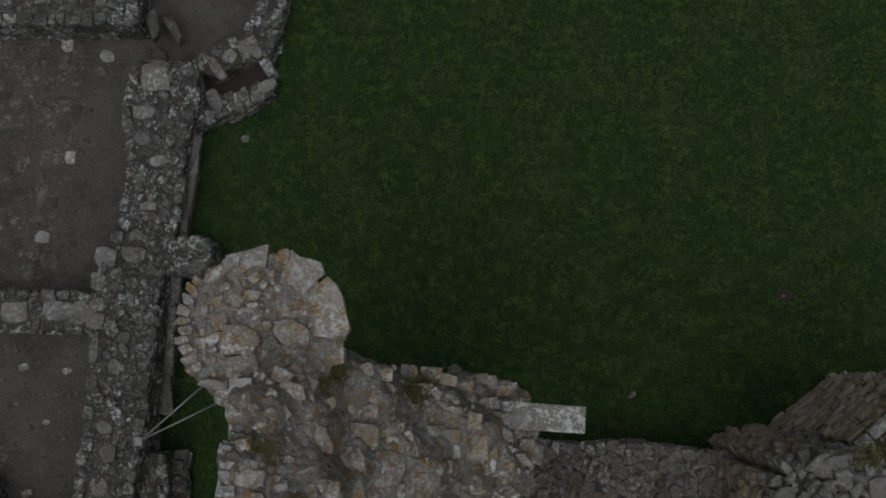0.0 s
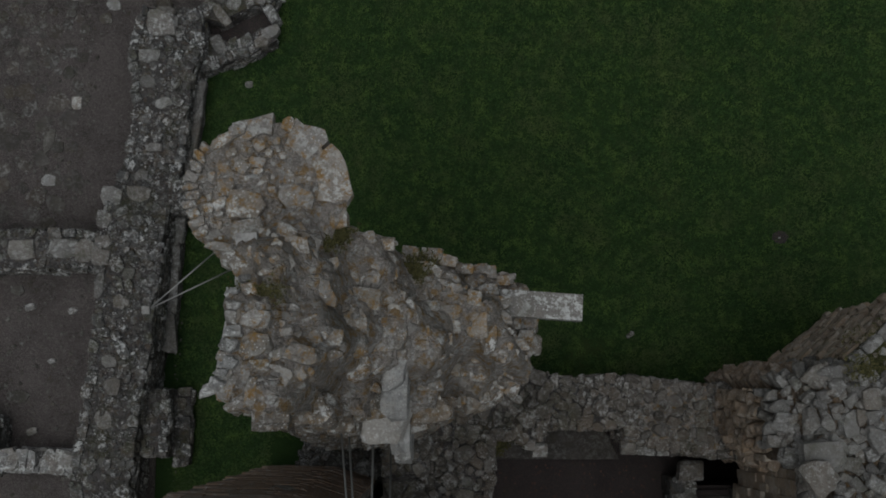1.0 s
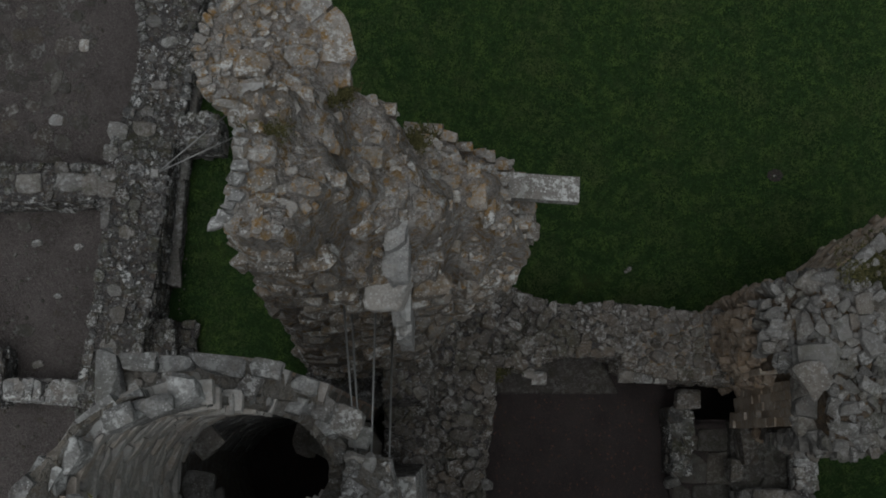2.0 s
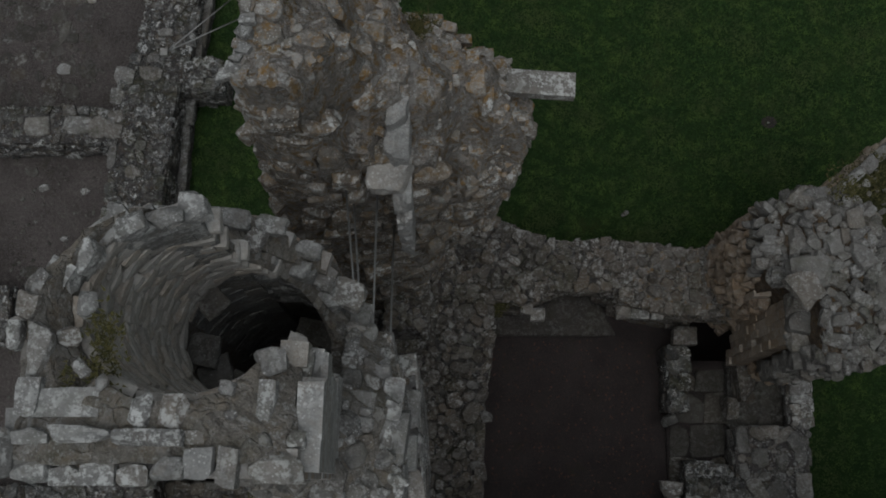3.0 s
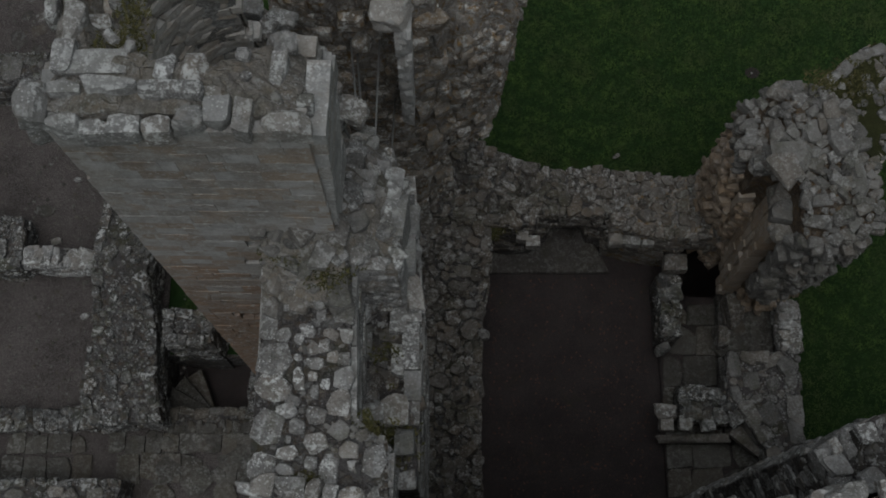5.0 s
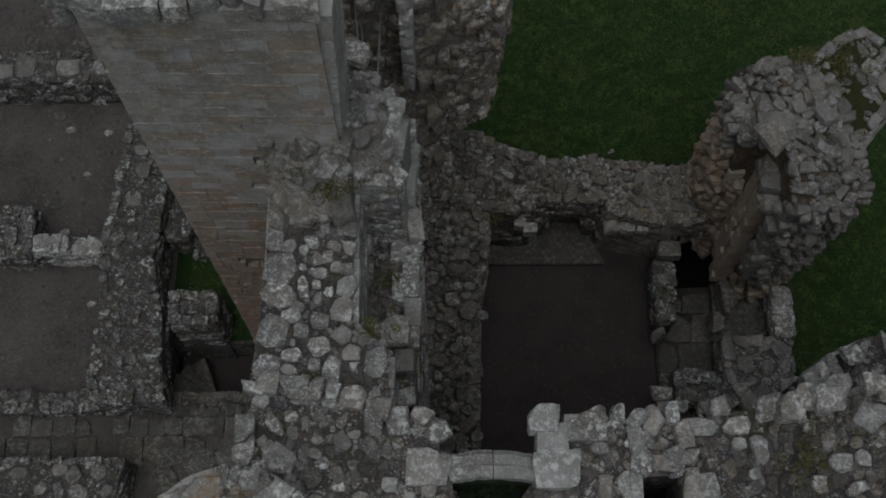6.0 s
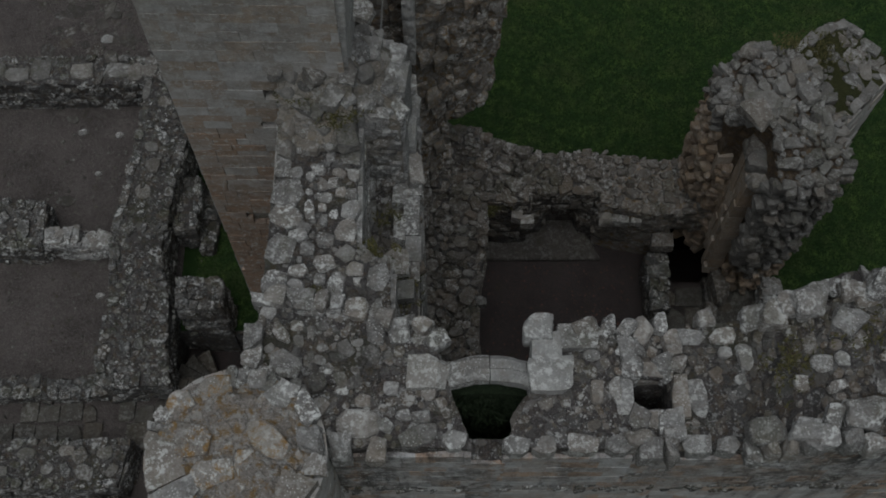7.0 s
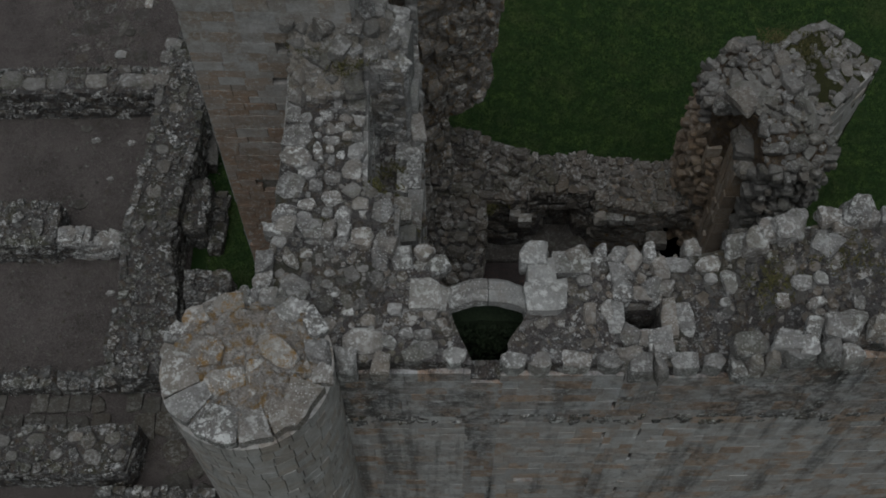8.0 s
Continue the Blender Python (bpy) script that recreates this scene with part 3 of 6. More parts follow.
ground_sheet()
thing("pavement", box_mesh("pavement", -16, -5.3, -5.5, 16, -0.2, 0.02, GRAVEL), (-9, 3, 0), "grey-brown gravel yard between low ruined walls", "gravel", "structure")
thing("pavement", box_mesh("pavement", -16, -2.0, -14, -5.504, -0.2, 0.012, GRAVEL), (-9, -9, 0), "grey-brown gravel beside the flagged passage", "gravel", "structure")
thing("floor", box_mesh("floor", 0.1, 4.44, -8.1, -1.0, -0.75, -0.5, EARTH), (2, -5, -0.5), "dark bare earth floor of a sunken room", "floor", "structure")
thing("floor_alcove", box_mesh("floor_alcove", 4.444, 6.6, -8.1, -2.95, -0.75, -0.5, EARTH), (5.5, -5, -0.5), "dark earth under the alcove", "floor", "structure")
# depth added by the pier so the shaded opening under the vault renders black
thing("pit_floor", box_mesh("pit_floor", 4.3, 6.6, -3.0, -1.0, -3.2, -3.0, EARTH), (5.2, -2, -3.0), "floor dropped low to turn the shaded opening beside the pier black", "floor", "structure")
thing("added_pit_south", box_mesh("added_pit_south", 4.3, 6.6, -2.99, -2.9, -3.0, -0.52, EARTH), (5.2, -2.95, -3.0), "earthy side added to the lowered black opening", "wall", "structure")
thing("added_pit_room", box_mesh("added_pit_room", 4.35, 4.44, -2.9, -1.0, -3.0, -0.76, EARTH), (4.4, -2, -3.0), "earthy side added to the lowered black opening", "wall", "structure")
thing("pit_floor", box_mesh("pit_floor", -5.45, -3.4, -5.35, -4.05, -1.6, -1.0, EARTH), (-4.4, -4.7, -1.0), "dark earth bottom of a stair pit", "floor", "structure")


def tufts(name, spots, mat, size, seed, blades=4):
    r = random.Random(seed)
    verts, faces = [], []
    for x, y, z in spots:
        for _ in range(blades):
            a, l = r.uniform(0, 6.283), size * r.uniform(0.6, 1.3)
            w = size * 0.16
            bx, by = x + r.gauss(0, size * 0.5), y + r.gauss(0, size * 0.5)
            dx, dy = math.cos(a), math.sin(a)
            k = len(verts)
            verts += [(bx - dy * w, by + dx * w, z), (bx + dy * w, by - dx * w, z), (bx + dx * l * 0.75, by + dy * l * 0.75, z + l * r.uniform(0.35, 0.8))]
            faces.append((k, k + 1, k + 2))
    return mesh_of(name, verts, faces, mat)


def lawn():
    r = random.Random(3)
    spots = []
    while len(spots) < 95000:
        x, y = r.uniform(-5.0, 12.0), r.uniform(-6.0, 9.5)
        if -1.5 < x < 6.5 and -2.0 <= y < -0.95:
            continue
        if y < -2.0 and x < 6.6 and not (-5.2 < x < -3.2 and y > -4.0):
            continue
        if y < -4.0 and r.random() < 0.5:
            continue
        spots.append((x, y, 0.0))
    thing("grass", tufts("grass", spots, BLADE, 0.06, 4, 4), (0, 0, 0), "short green grass blades of the lawn", "grass", "stuff")


lawn()

# ---------------------------------------------------------------- low walls in the west
SMALL = [(0.14, 3), (0.095, 8), (0.06, 20), (0.04, 45), (0.025, 70)]


def low_wall(name, left, right, top, label, core=DARKMORTAR, stone=DARKGREY, sizes=SMALL, seed=1, z0=-0.1, faces=True, limit=150, course=0.14, kind="structure", edge=0.2, gaps=0.25, flat=0.75, lift=0.02, gap=0.97, rim_length=(0.12, 0.3), tilt=0.14, top_kind="rock", placed=()):
    """A ruined rubble wall. left and right: its sides in plan, both run the same way."""
    mid = (sum(p[0] for p in left) / len(left), sum(p[1] for p in left) / len(left), 0)
    me = strip_mesh(name, left, right, lambda x, y: top(x, y) - 0.005, z0, core, 0.14, 0.05)
    w = thing(name, me, mid, label, "wall", kind)
    poly = list(left) + list(right)[::-1]
    area = sum(a[0] * b[1] - b[0] * a[1] for a, b in zip(poly, poly[1:] + poly[:1]))
    ring = poly if area > 0 else poly[::-1]
    ring = ring + ring[:1]
    rim = rim_stones(ring, top, rim_length, edge, 0.14, seed + 3, gaps=gaps, lift=0.22) if edge else []
    own = bedded(placed, top, seed + 9, 0.2)
    rim = [it for it in rim if not any((it[2].translation - o[2].translation).xy.length < 0.2 for o in own)]
    lay(w, "bedded_stone", own, PIERGREY)
    lay(w, "stone", rim + top_stones(poly, top, sizes, seed, top_kind, flat, lift, gap, tilt, avoid=discs_of(rim + own)), stone, limit)
    if faces:
        fs = face_stones(ring, max(z0, -0.05), lambda x, y: top(x, y) - 0.02, course, (0.14, 0.36), seed + 5, "worn", 0.035, 0.16, -0.012, 0.015, 0.25)
        lay(w, "face_stone", fs, stone, 50, "rubble_fill")
    return w


west_top = line([(-5.6, 0.9), (-3.4, 1.0), (-2.0, 1.25), (0.6, 1.3), (2.0, 1.1), (3.0, 0.75), (5.0, 0.9), (6.2, 0.55)])
W_LEFT = [(-6.35, -5.62), (-6.6, -5.0), (-6.42, -4.1), (-6.5, -2.7), (-6.38, -1.95), (-6.27, -1.1), (-6.15, -0.1), (-6.15, 0.5), (-6.2, 1.3), (-6.12, 2.2), (-5.88, 3.1), (-5.72, 3.95), (-5.85, 5.2), (-5.72, 6.1)]
W_RIGHT = [(-5.1, -5.55), (-5.27, -4.75), (-5.25, -3.9), (-5.5, -3.0), (-5.4, -2.2), (-5.26, -1.1), (-5.15, -0.3), (-5.05, 0.9), (-5.0, 2.1), (-4.87, 2.7), (-4.78, 3.5), (-4.68, 4.66), (-4.5, 5.2), (-4.6, 6.05)]
low_wall("wall_west", W_LEFT, W_RIGHT, lambda x, y: west_top(y), "low ruined rubble wall, grey lichened stones in dark mortar", seed=11, limit=300, gaps=0.6, sizes=[(0.12, 5), (0.085, 10), (0.055, 26), (0.035, 60), (0.022, 80)], top_kind="flat", placed=[(-6.03, 2.34, 0.4, 0.36, 0), (-5.55, 2.39, 0.44, 0.3, -5), (-6.11, 1.9, 0.28, 0.34, 0), (-6.1, 1.48, 0.32, 0.24, 0), (-6.11, 1.18, 0.34, 0.3, 0), (-6.1, 0.68, 0.18, 0.5, 0), (-5.71, 0.39, 0.3, 0.25, -25), (-5.87, -0.65, 0.26, 0.23, 0), (-5.8, -1.08, 0.3, 0.33, 0), (-5.93, -1.66, 0.31, 0.39, 0), (-5.46, 5.01, 0.41, 0.25, 0), (-5.22, 5.7, 0.43, 0.34, -3), (-5.28, 5.96, 0.41, 0.23, 0), (-5.49, 4.54, 0.3, 0.25, 21), (-5.18, 4.13, 0.32, 0.23, 21), (-5.35, 3.31, 0.3, 0.16, 0), (-5.53, 5.8, 0.16, 0.42, -5), (-5.54, 2.77, 0.26, 0.21, 0), (-5.58, 0.89, 0.22, 0.22, 0)])
low_wall("wall_west_plinth", [(-5.15, -0.45), (-5.05, 0.9), (-5.0, 2.0), (-4.8, 3.4), (-4.68, 4.7)], [(-4.98, -0.45), (-4.92, 0.9), (-4.86, 2.0), (-4.66, 3.4), (-4.54, 4.7)], lambda x, y: 0.42, "narrow stone footing along the ruined wall", seed=12, sizes=[(0.03, 60)], faces=False, edge=0.17, gaps=0.0, rim_length=(0.4, 0.8), stone=PIERGREY, core=MORTAR)
low_wall("buttress", [(-5.0, 2.08), (-4.17, 2.08)], [(-5.0, 2.7), (-4.17, 2.7)], lambda x, y: 0.95, "low stone buttress against the ruined wall", seed=13, sizes=[(0.16, 12), (0.1, 60), (0.05, 150)], kind="", course=0.2, edge=0.24, gaps=0.1)
low_wall("buttress", [(-5.35, -2.3), (-4.92, -2.32)], [(-5.3, -1.15), (-4.9, -1.13)], lambda x, y: 0.85, "low stone buttress with a stepped footing", seed=14, sizes=[(0.12, 6), (0.07, 20)], kind="", course=0.2, edge=0.16, gaps=0.6, lift=-0.1)
low_wall("footing", [(-4.92, -2.5), (-4.64, -2.5)], [(-4.9, -1.12), (-4.62, -1.12)], lambda x, y: 0.28, "stone footing at the foot of a buttress", seed=15, sizes=[(0.06, 20)], kind="", edge=0.2, gaps=0.5, lift=-0.1)
low_wall("wall_cross_north", [(-15, 0.98), (-6.15, 1.06)], [(-15, 1.72), (-6.15, 1.72)], lambda x, y: 0.95, "low rubble cross wall capped with lichened stones", seed=16, core=DARKMORTAR, stone=DARKGREY, sizes=[(0.1, 20), (0.07, 60), (0.04, 120)], edge=0.2, gaps=0.6, placed=[(-8.51, 1.39, 0.45, 0.53, 0), (-7.64, 1.36, 0.55, 0.37, 0), (-6.89, 1.39, 0.5, 0.37, 0), (-6.49, 1.36, 0.35, 0.44, 0), (-8.99, 1.27, 0.5, 0.34, 0), (-9.51, 1.39, 0.5, 0.47, 0)])
low_wall("wall_cross_middle", [(-15, -2.75), (-8.0, -2.65)], [(-15, -1.6), (-8.0, -1.65)], lambda x, y: 0.75, "broad ruined stub of a rubble wall", seed=17, sizes=SMALL, gaps=0.5, top_kind="flat")
low_wall("wall_cross_south", [(-8.0, -2.55), (-6.45, -2.62)], [(-8.0, -2.2), (-6.45, -2.28)], lambda x, y: 0.55 + 0.12 * (x < -7.2), "thin low wall of single stones", seed=18, stone=GREY, sizes=[(0.1, 60)], edge=0.3, gaps=0.0)
low_wall("kerb_wall", [(-15, -5.62), (-6.3, -5.62)], [(-15, -5.28), (-6.3, -5.25)], lambda x, y: 0.22 + 0.16 * (noise.noise(Vector((x * 1.3, 4, 2))) > 0.0), "low line of kerb stones beside the passage", seed=19, sizes=[(0.11, 70)], edge=0.28, gaps=0.2)
low_wall("wall_south_west", [(-15, -7.5), (-5.85, -7.5)], [(-15, -6.6), (-5.72, -6.6)], lambda x, y: 0.85 + 0.05 * math.sin(x * 2), "low ruined rubble wall beside the flagged passage", seed=20, gaps=0.5, top_kind="flat", placed=[(-6.15, -6.85, 0.3, 0.24, 10), (-6.5, -7.2, 0.34, 0.28, -20), (-6.9, -6.8, 0.3, 0.2, 0), (-7.6, -6.85, 0.36, 0.22, 5), (-7.2, -7.15, 0.24, 0.2, 30), (-8.2, -6.9, 0.3, 0.24, 0), (-5.98, -7.2, 0.26, 0.2, 60), (-8.0, -7.2, 0.22, 0.2, 0)])
low_wall("wall_stair", [(-5.0, -4.22), (-4.14, -4.24)], [(-5.0, -3.62), (-4.14, -3.64)], lambda x, y: 1.45, "stub of rubble wall above the stair pit", seed=21, z0=-1.0, sizes=[(0.12, 40), (0.07, 150), (0.04, 200)], edge=0.2, gaps=0.3)
low_wall("wall_stair_east", [(-3.55, -5.5), (-2.2, -5.5)], [(-3.55, -4.0), (-2.2, -4.0)], lambda x, y: 0.5, "low rubble beside the stair pit", seed=22, z0=-1.0, edge=0.3, gaps=0.1)
low_wall("kerb_wall", [(-5.15, -5.62), (-3.4, -5.65)], [(-5.15, -5.2), (-3.4, -5.22)], lambda x, y: 0.06, "line of kerb stones above the stair pit", seed=25, z0=-1.0, sizes=[(0.14, 30), (0.08, 80)], stone=FLAG, edge=0.22)
low_wall("wall_south_stub", [(-6.6, -8.5), (-4.1, -8.5)], [(-6.4, -7.68), (-4.2, -7.72)], lambda x, y: 0.5, "low ruined stub of rubble wall", seed=23)
low_wall("wall_yard_north", [(-15, 6.72), (-5.65, 6.68)], [(-15, 7.7), (-5.65, 7.6)], lambda x, y: 0.9, "low ruined wall with a dressed stone face", seed=24, stone=DARKGREY, core=DARKMORTAR, sizes=[(0.16, 8), (0.1, 30), (0.06, 60)], edge=0.24, course=0.22, gaps=0.1)

# the round chamber by the lawn
low_wall("chamber_wall", [(-4.75, 5.98), (-4.31, 6.35), (-3.8, 6.58), (-3.5, 7.05), (-3.38, 7.6), (-3.4, 8.4)], [(-4.28, 5.82), (-3.66, 6.16), (-3.22, 6.15), (-3.06, 6.9), (-2.9, 7.6), (-2.9, 8.4)], lambda x, y: 0.5, "curved stub of wall round a gravel chamber", seed=31, core=DARKMORTAR, stone=DARKGREY, sizes=[(0.11, 20), (0.07, 60), (0.04, 80)], edge=0.2, gaps=0.2, placed=[(-4.24, 5.97, 0.19, 0.53, 36), (-3.99, 6.18, 0.31, 0.26, 26), (-3.68, 6.39, 0.42, 0.28, 31), (-3.52, 6.29, 0.3, 0.21, -30)])
low_wall("chamber_wall", [(-4.62, 4.88), (-3.66, 5.2), (-3.2, 5.5)], [(-4.45, 5.6), (-4.02, 5.42), (-3.42, 5.74)], lambda x, y: 0.42, "lichened wall end with rounded stones by the lawn", seed=32, core=DARKMORTAR, stone=DARKGREY, sizes=[(0.11, 30), (0.07, 80)], edge=0.2, gaps=0.2, placed=[(-4.28, 5.38, 0.25, 0.43, 31), (-3.3, 5.65, 0.35, 0.23, 21), (-3.46, 5.45, 0.29, 0.23, 21)])
thing("pavement", slab_mesh("pavement", [(-5.4, 6.2), (-4.2, 6.3), (-3.6, 6.9), (-3.4, 9), (-5.5, 9)], -0.1, 0.03, GRAVEL, 0.004), (-4.4, 7.2, 0), "gravel bed inside the curved wall", "gravel", "structure")


GROUPS = {"paving_stone": "stones bedded in the gravel", "boulder": "boulders on the south wall", "corbel_block": "squared blocks of the sunken room", "niche_stone": "stones of the niche", "stone_slab": "loose slabs", "fallen_stone": "fallen stones"}


thing("chamber_floor", slab_mesh("chamber_floor", [(-4.75, 5.95), (-4.7, 5.5), (-4.02, 5.3), (-3.4, 5.55), (-3.2, 5.95), (-3.5, 6.25), (-4.2, 6.0)], -0.1, 0.035, EARTH, 0.004), (-3.9, 5.7, 0), "dark earth floor of a small stone chamber", "floor", "structure")


def loose(name, at, size, yaw, label, mat=GREY, kind="worn", tilt=(0, 0), category="stone", seed=0):
    k, i, m = piece(kind, at, size, radians(yaw), tilt, random.Random(seed))
    ob = tagged(new(name, shared_mesh(k, i, mat)), label, category, GROUPS.get(name, ""))
    ob.matrix_world = m
    return ob


loose("stone_slab", (-3.28, 6.0, 0.3), (0.2, 0.36, 0.4), 35, "pale slab closing the small chamber", GREY, "dressed", seed=35)
loose("stone_slab", (-3.85, 5.36, 0.36), (0.44, 0.3, 0.16), 18, "flat grey slab beside the small chamber", GREY, "dressed", seed=36)
loose("stone_slab", (-5.42, 6.75, 0.55), (0.2, 0.5, 0.4), 18, "leaning grey stone slab at a doorway", FLAG, tilt=(0.1, 0.2), seed=1)
loose("stone_slab", (-5.08, 6.72, 0.4), (0.18, 0.5, 0.3), 34, "leaning grey stone slab at a doorway", FLAG, tilt=(0, 0.2), seed=2)
loose("stone_slab", (-5.4, 6.2, 0.1), (0.3, 0.5, 0.2), 5, "flat threshold stone in the gravel", FLAG, seed=3)
loose("stone_slab", (-5.3, 5.7, 0.78), (0.46, 0.5, 0.14), 8, "broad flat stone set on the wall top", GREY, seed=4)

# stones lying in the gravel and on the grass
r0 = random.Random(41)
for i, (x, y, q) in enumerate(scatter([(-8.9, 1.9), (-7.1, 1.9), (-6.8, 4.8), (-8.9, 4.8)], [(0.2, 7), (0.14, 22)], 42, 0.9)):
    if r0.random() < 0.85:
        loose("paving_stone", (x, y, 0.004), (q * 2.1, q * 1.75, 0.05), r0.uniform(0, 180), "worn flat stone bedded in gravel", PAVE, "flat", seed=i)
for i, (x, y, q) in enumerate(scatter([(-9.2, 4.9), (-6.95, 5.0), (-6.9, 6.5), (-9.2, 6.6)], [(0.15, 34), (0.1, 60)], 43, 0.92)):
    loose("paving_stone", (x, y, 0.004), (q * 2.0, q * 1.7, 0.05), r0.choice((0, 90)) + r0.gauss(0, 9), "worn squared stone bedded in gravel", PAVE, "flat", seed=i)
for i, (x, y, a, b, yaw) in enumerate([(-7.2, 6.55, 0.24, 0.31, -10), (-7.69, 6.67, 0.3, 0.29, 0), (-7.24, 6.16, 0.22, 0.18, 0), (-6.43, 6.33, 0.28, 0.27, 0), (-6.58, 6.05, 0.26, 0.24, 0), (-7.24, 4.95, 0.24, 0.24, 0), (-7.06, 4.35, 0.21, 0.26, 0), (-7.39, 3.48, 0.26, 0.22, 0), (-7.56, 3.59, 0.22, 0.53, -15), (-7.53, 2.84, 0.28, 0.24, 0), (-8.01, 0.72, 0.29, 0.21, 0), (-7.9, -1.25, 0.42, 0.25, -8)]):
    loose("paving_stone", (x, y, 0.02), (a, b, 0.06), yaw, "pale squared stone bedded in gravel", FLAG if i % 3 else GREY, "flat", seed=i + 60)
for x, y, a in [(-7.75, 0.4, 0.22), (-6.95, 0.35, 0.2), (-7.3, -0.6, 0.16), (-6.9, -3.4, 0.2), (-7.6, -1.9, 0.22)]:
    loose("paving_stone", (x, y, 0.03), (a, a * 0.7, 0.1), 10 + 40 * a, "pale stone lying in the gravel", GREY, "rock", seed=int(a * 100))
loose("fallen_stone", (3.5, -0.1, 0.04), (0.2, 0.09, 0.1), 35, "small pale fallen stone on the lawn", TAN, "rock", seed=5)
loose("fallen_stone", (-3.75, 4.72, 0.03), (0.16, 0.14, 0.08), 5, "small grey stone on the lawn beside the wall", GREY, "rock", seed=6)

thing("bare_patch", slab_mesh("bare_patch", [(6.38 + 0.16 * math.cos(q), 1.74 + 0.13 * math.sin(q * 1.0)) for q in (0, 0.9, 1.7, 2.6, 3.5, 4.4, 5.3)], -0.02, 0.022, EARTH, 0.004), (6.38, 1.74, 0), "small bare brown patch of soil in the lawn", "soil", "structure")
loose("fallen_stone", (6.36, 1.73, 0.03), (0.05, 0.04, 0.04), 20, "tiny pale stone on bare soil", PALE, "rock", seed=7)
r0 = random.Random(44)
pebbles = []
while len(pebbles) < 3200:
    x, y = r0.uniform(-9.6, -4.9), r0.uniform(-8.5, 8.0)
    if -6.6 < x < -5 and y < 6 or (y < -5.2 and x > -6.5):
        continue
    q = r0.uniform(0.015, 0.04) * (2.0 if r0.random() < 0.04 else 1.0)
    pebbles.append(piece("rock", (x, y, 0.022), (q * 1.3, q, q * 0.8), r0.uniform(0, 3), (0, 0), r0))
for _ in range(260):
    x, y = r0.uniform(-9.4, -6.7), r0.uniform(-4.8, 6.5)
    q = r0.uniform(0.04, 0.08)
    pebbles.append(piece("rock", (x, y, 0.024), (q * 1.3, q, q * 0.6), r0.uniform(0, 3), (0, 0), r0))
yard = thing("gravel_pebbles", None, (-7, 0, 0.02), "loose pebbles strewn over the gravel", "pebbles", "stuff")
merged("pebble_layer", pebbles, yard, FLAG)

# flagged passage
r0 = random.Random(51)
passage = tagged(new("pavement_flags"), "flagged stone passage of worn rectangular slabs", "pavement", "", "structure")
passage.location = (-6, -6, 0)
y = -6.6
for h in (0.56, 0.42):
    x = -12.0
    while x < -3.4:
        w = r0.uniform(0.26, 0.5)
        k, i, m = piece("dressed", (x + w / 2, y + h / 2 + r0.gauss(0, 0.02), 0.01), (w * 0.96, h * r0.uniform(0.8, 1.02), 0.1), r0.gauss(0, 0.05), (r0.gauss(0, 0.02), r0.gauss(0, 0.02)), r0)
        if r0.random() > 0.08:
            part("flagstone", shared_mesh(k, i, FLAG), passage).matrix_basis = m
        x += w
    y += h
for x, y, q in scatter([(-5.5, -8.2), (-3.2, -8.2), (-3.2, -5.6), (-5.5, -5.6)], [(0.25, 10), (0.16, 30)], 52, 0.92):
    k, i, m = piece("rock", (x, y, 0.03), (q * 2.2, q * 1.9, 0.1), r0.uniform(0, 3), (0, 0), r0)
    part("flagstone", shared_mesh(k, i, FLAG), passage).matrix_basis = m

low_wall("pit_wall_north", [(-5.42, -4.19), (-3.42, -4.19)], [(-5.42, -3.98), (-3.42, -3.98)], lambda x, y: -0.03, "rubble side of the stair pit", seed=26, z0=-1.1, sizes=[(0.05, 20)], edge=0)
low_wall("pit_wall_west", [(-5.5, -5.35), (-5.5, -4.2)], [(-5.26, -5.35), (-5.26, -4.2)], lambda x, y: -0.03, "rubble side of the stair pit", seed=27, z0=-1.1, sizes=[(0.05, 20)], edge=0)

# winding steps in the pit
steps = tagged(new("winding_stair"), "worn stone winder steps going down into a dark pit", "stairs")
steps.location = (-4.3, -5.15, -1.0)
for a0, a1, z in [(183, 151, -0.33), (153, 132, -0.5), (134, 112, -0.68)]:
    p, q, c0 = radians(a0), radians(a1), (-4.4, -5.16)
    poly = [(c0[0] + 0.08 * math.cos(q), c0[1] + 0.08 * math.sin(q)), (c0[0] + 0.08 * math.cos(p), c0[1] + 0.08 * math.sin(p)), (c0[0] + 0.93 * math.cos(p), c0[1] + 0.93 * math.sin(p)), (c0[0] + 0.93 * math.cos(q), c0[1] + 0.93 * math.sin(q))]
    part("step", slab_mesh("step", poly, -1.05, z, FLAG, 0.012, a0), steps)

# ---------------------------------------------------------------- north tower
DC = (-1.74, 0.57)
DR = 0.78
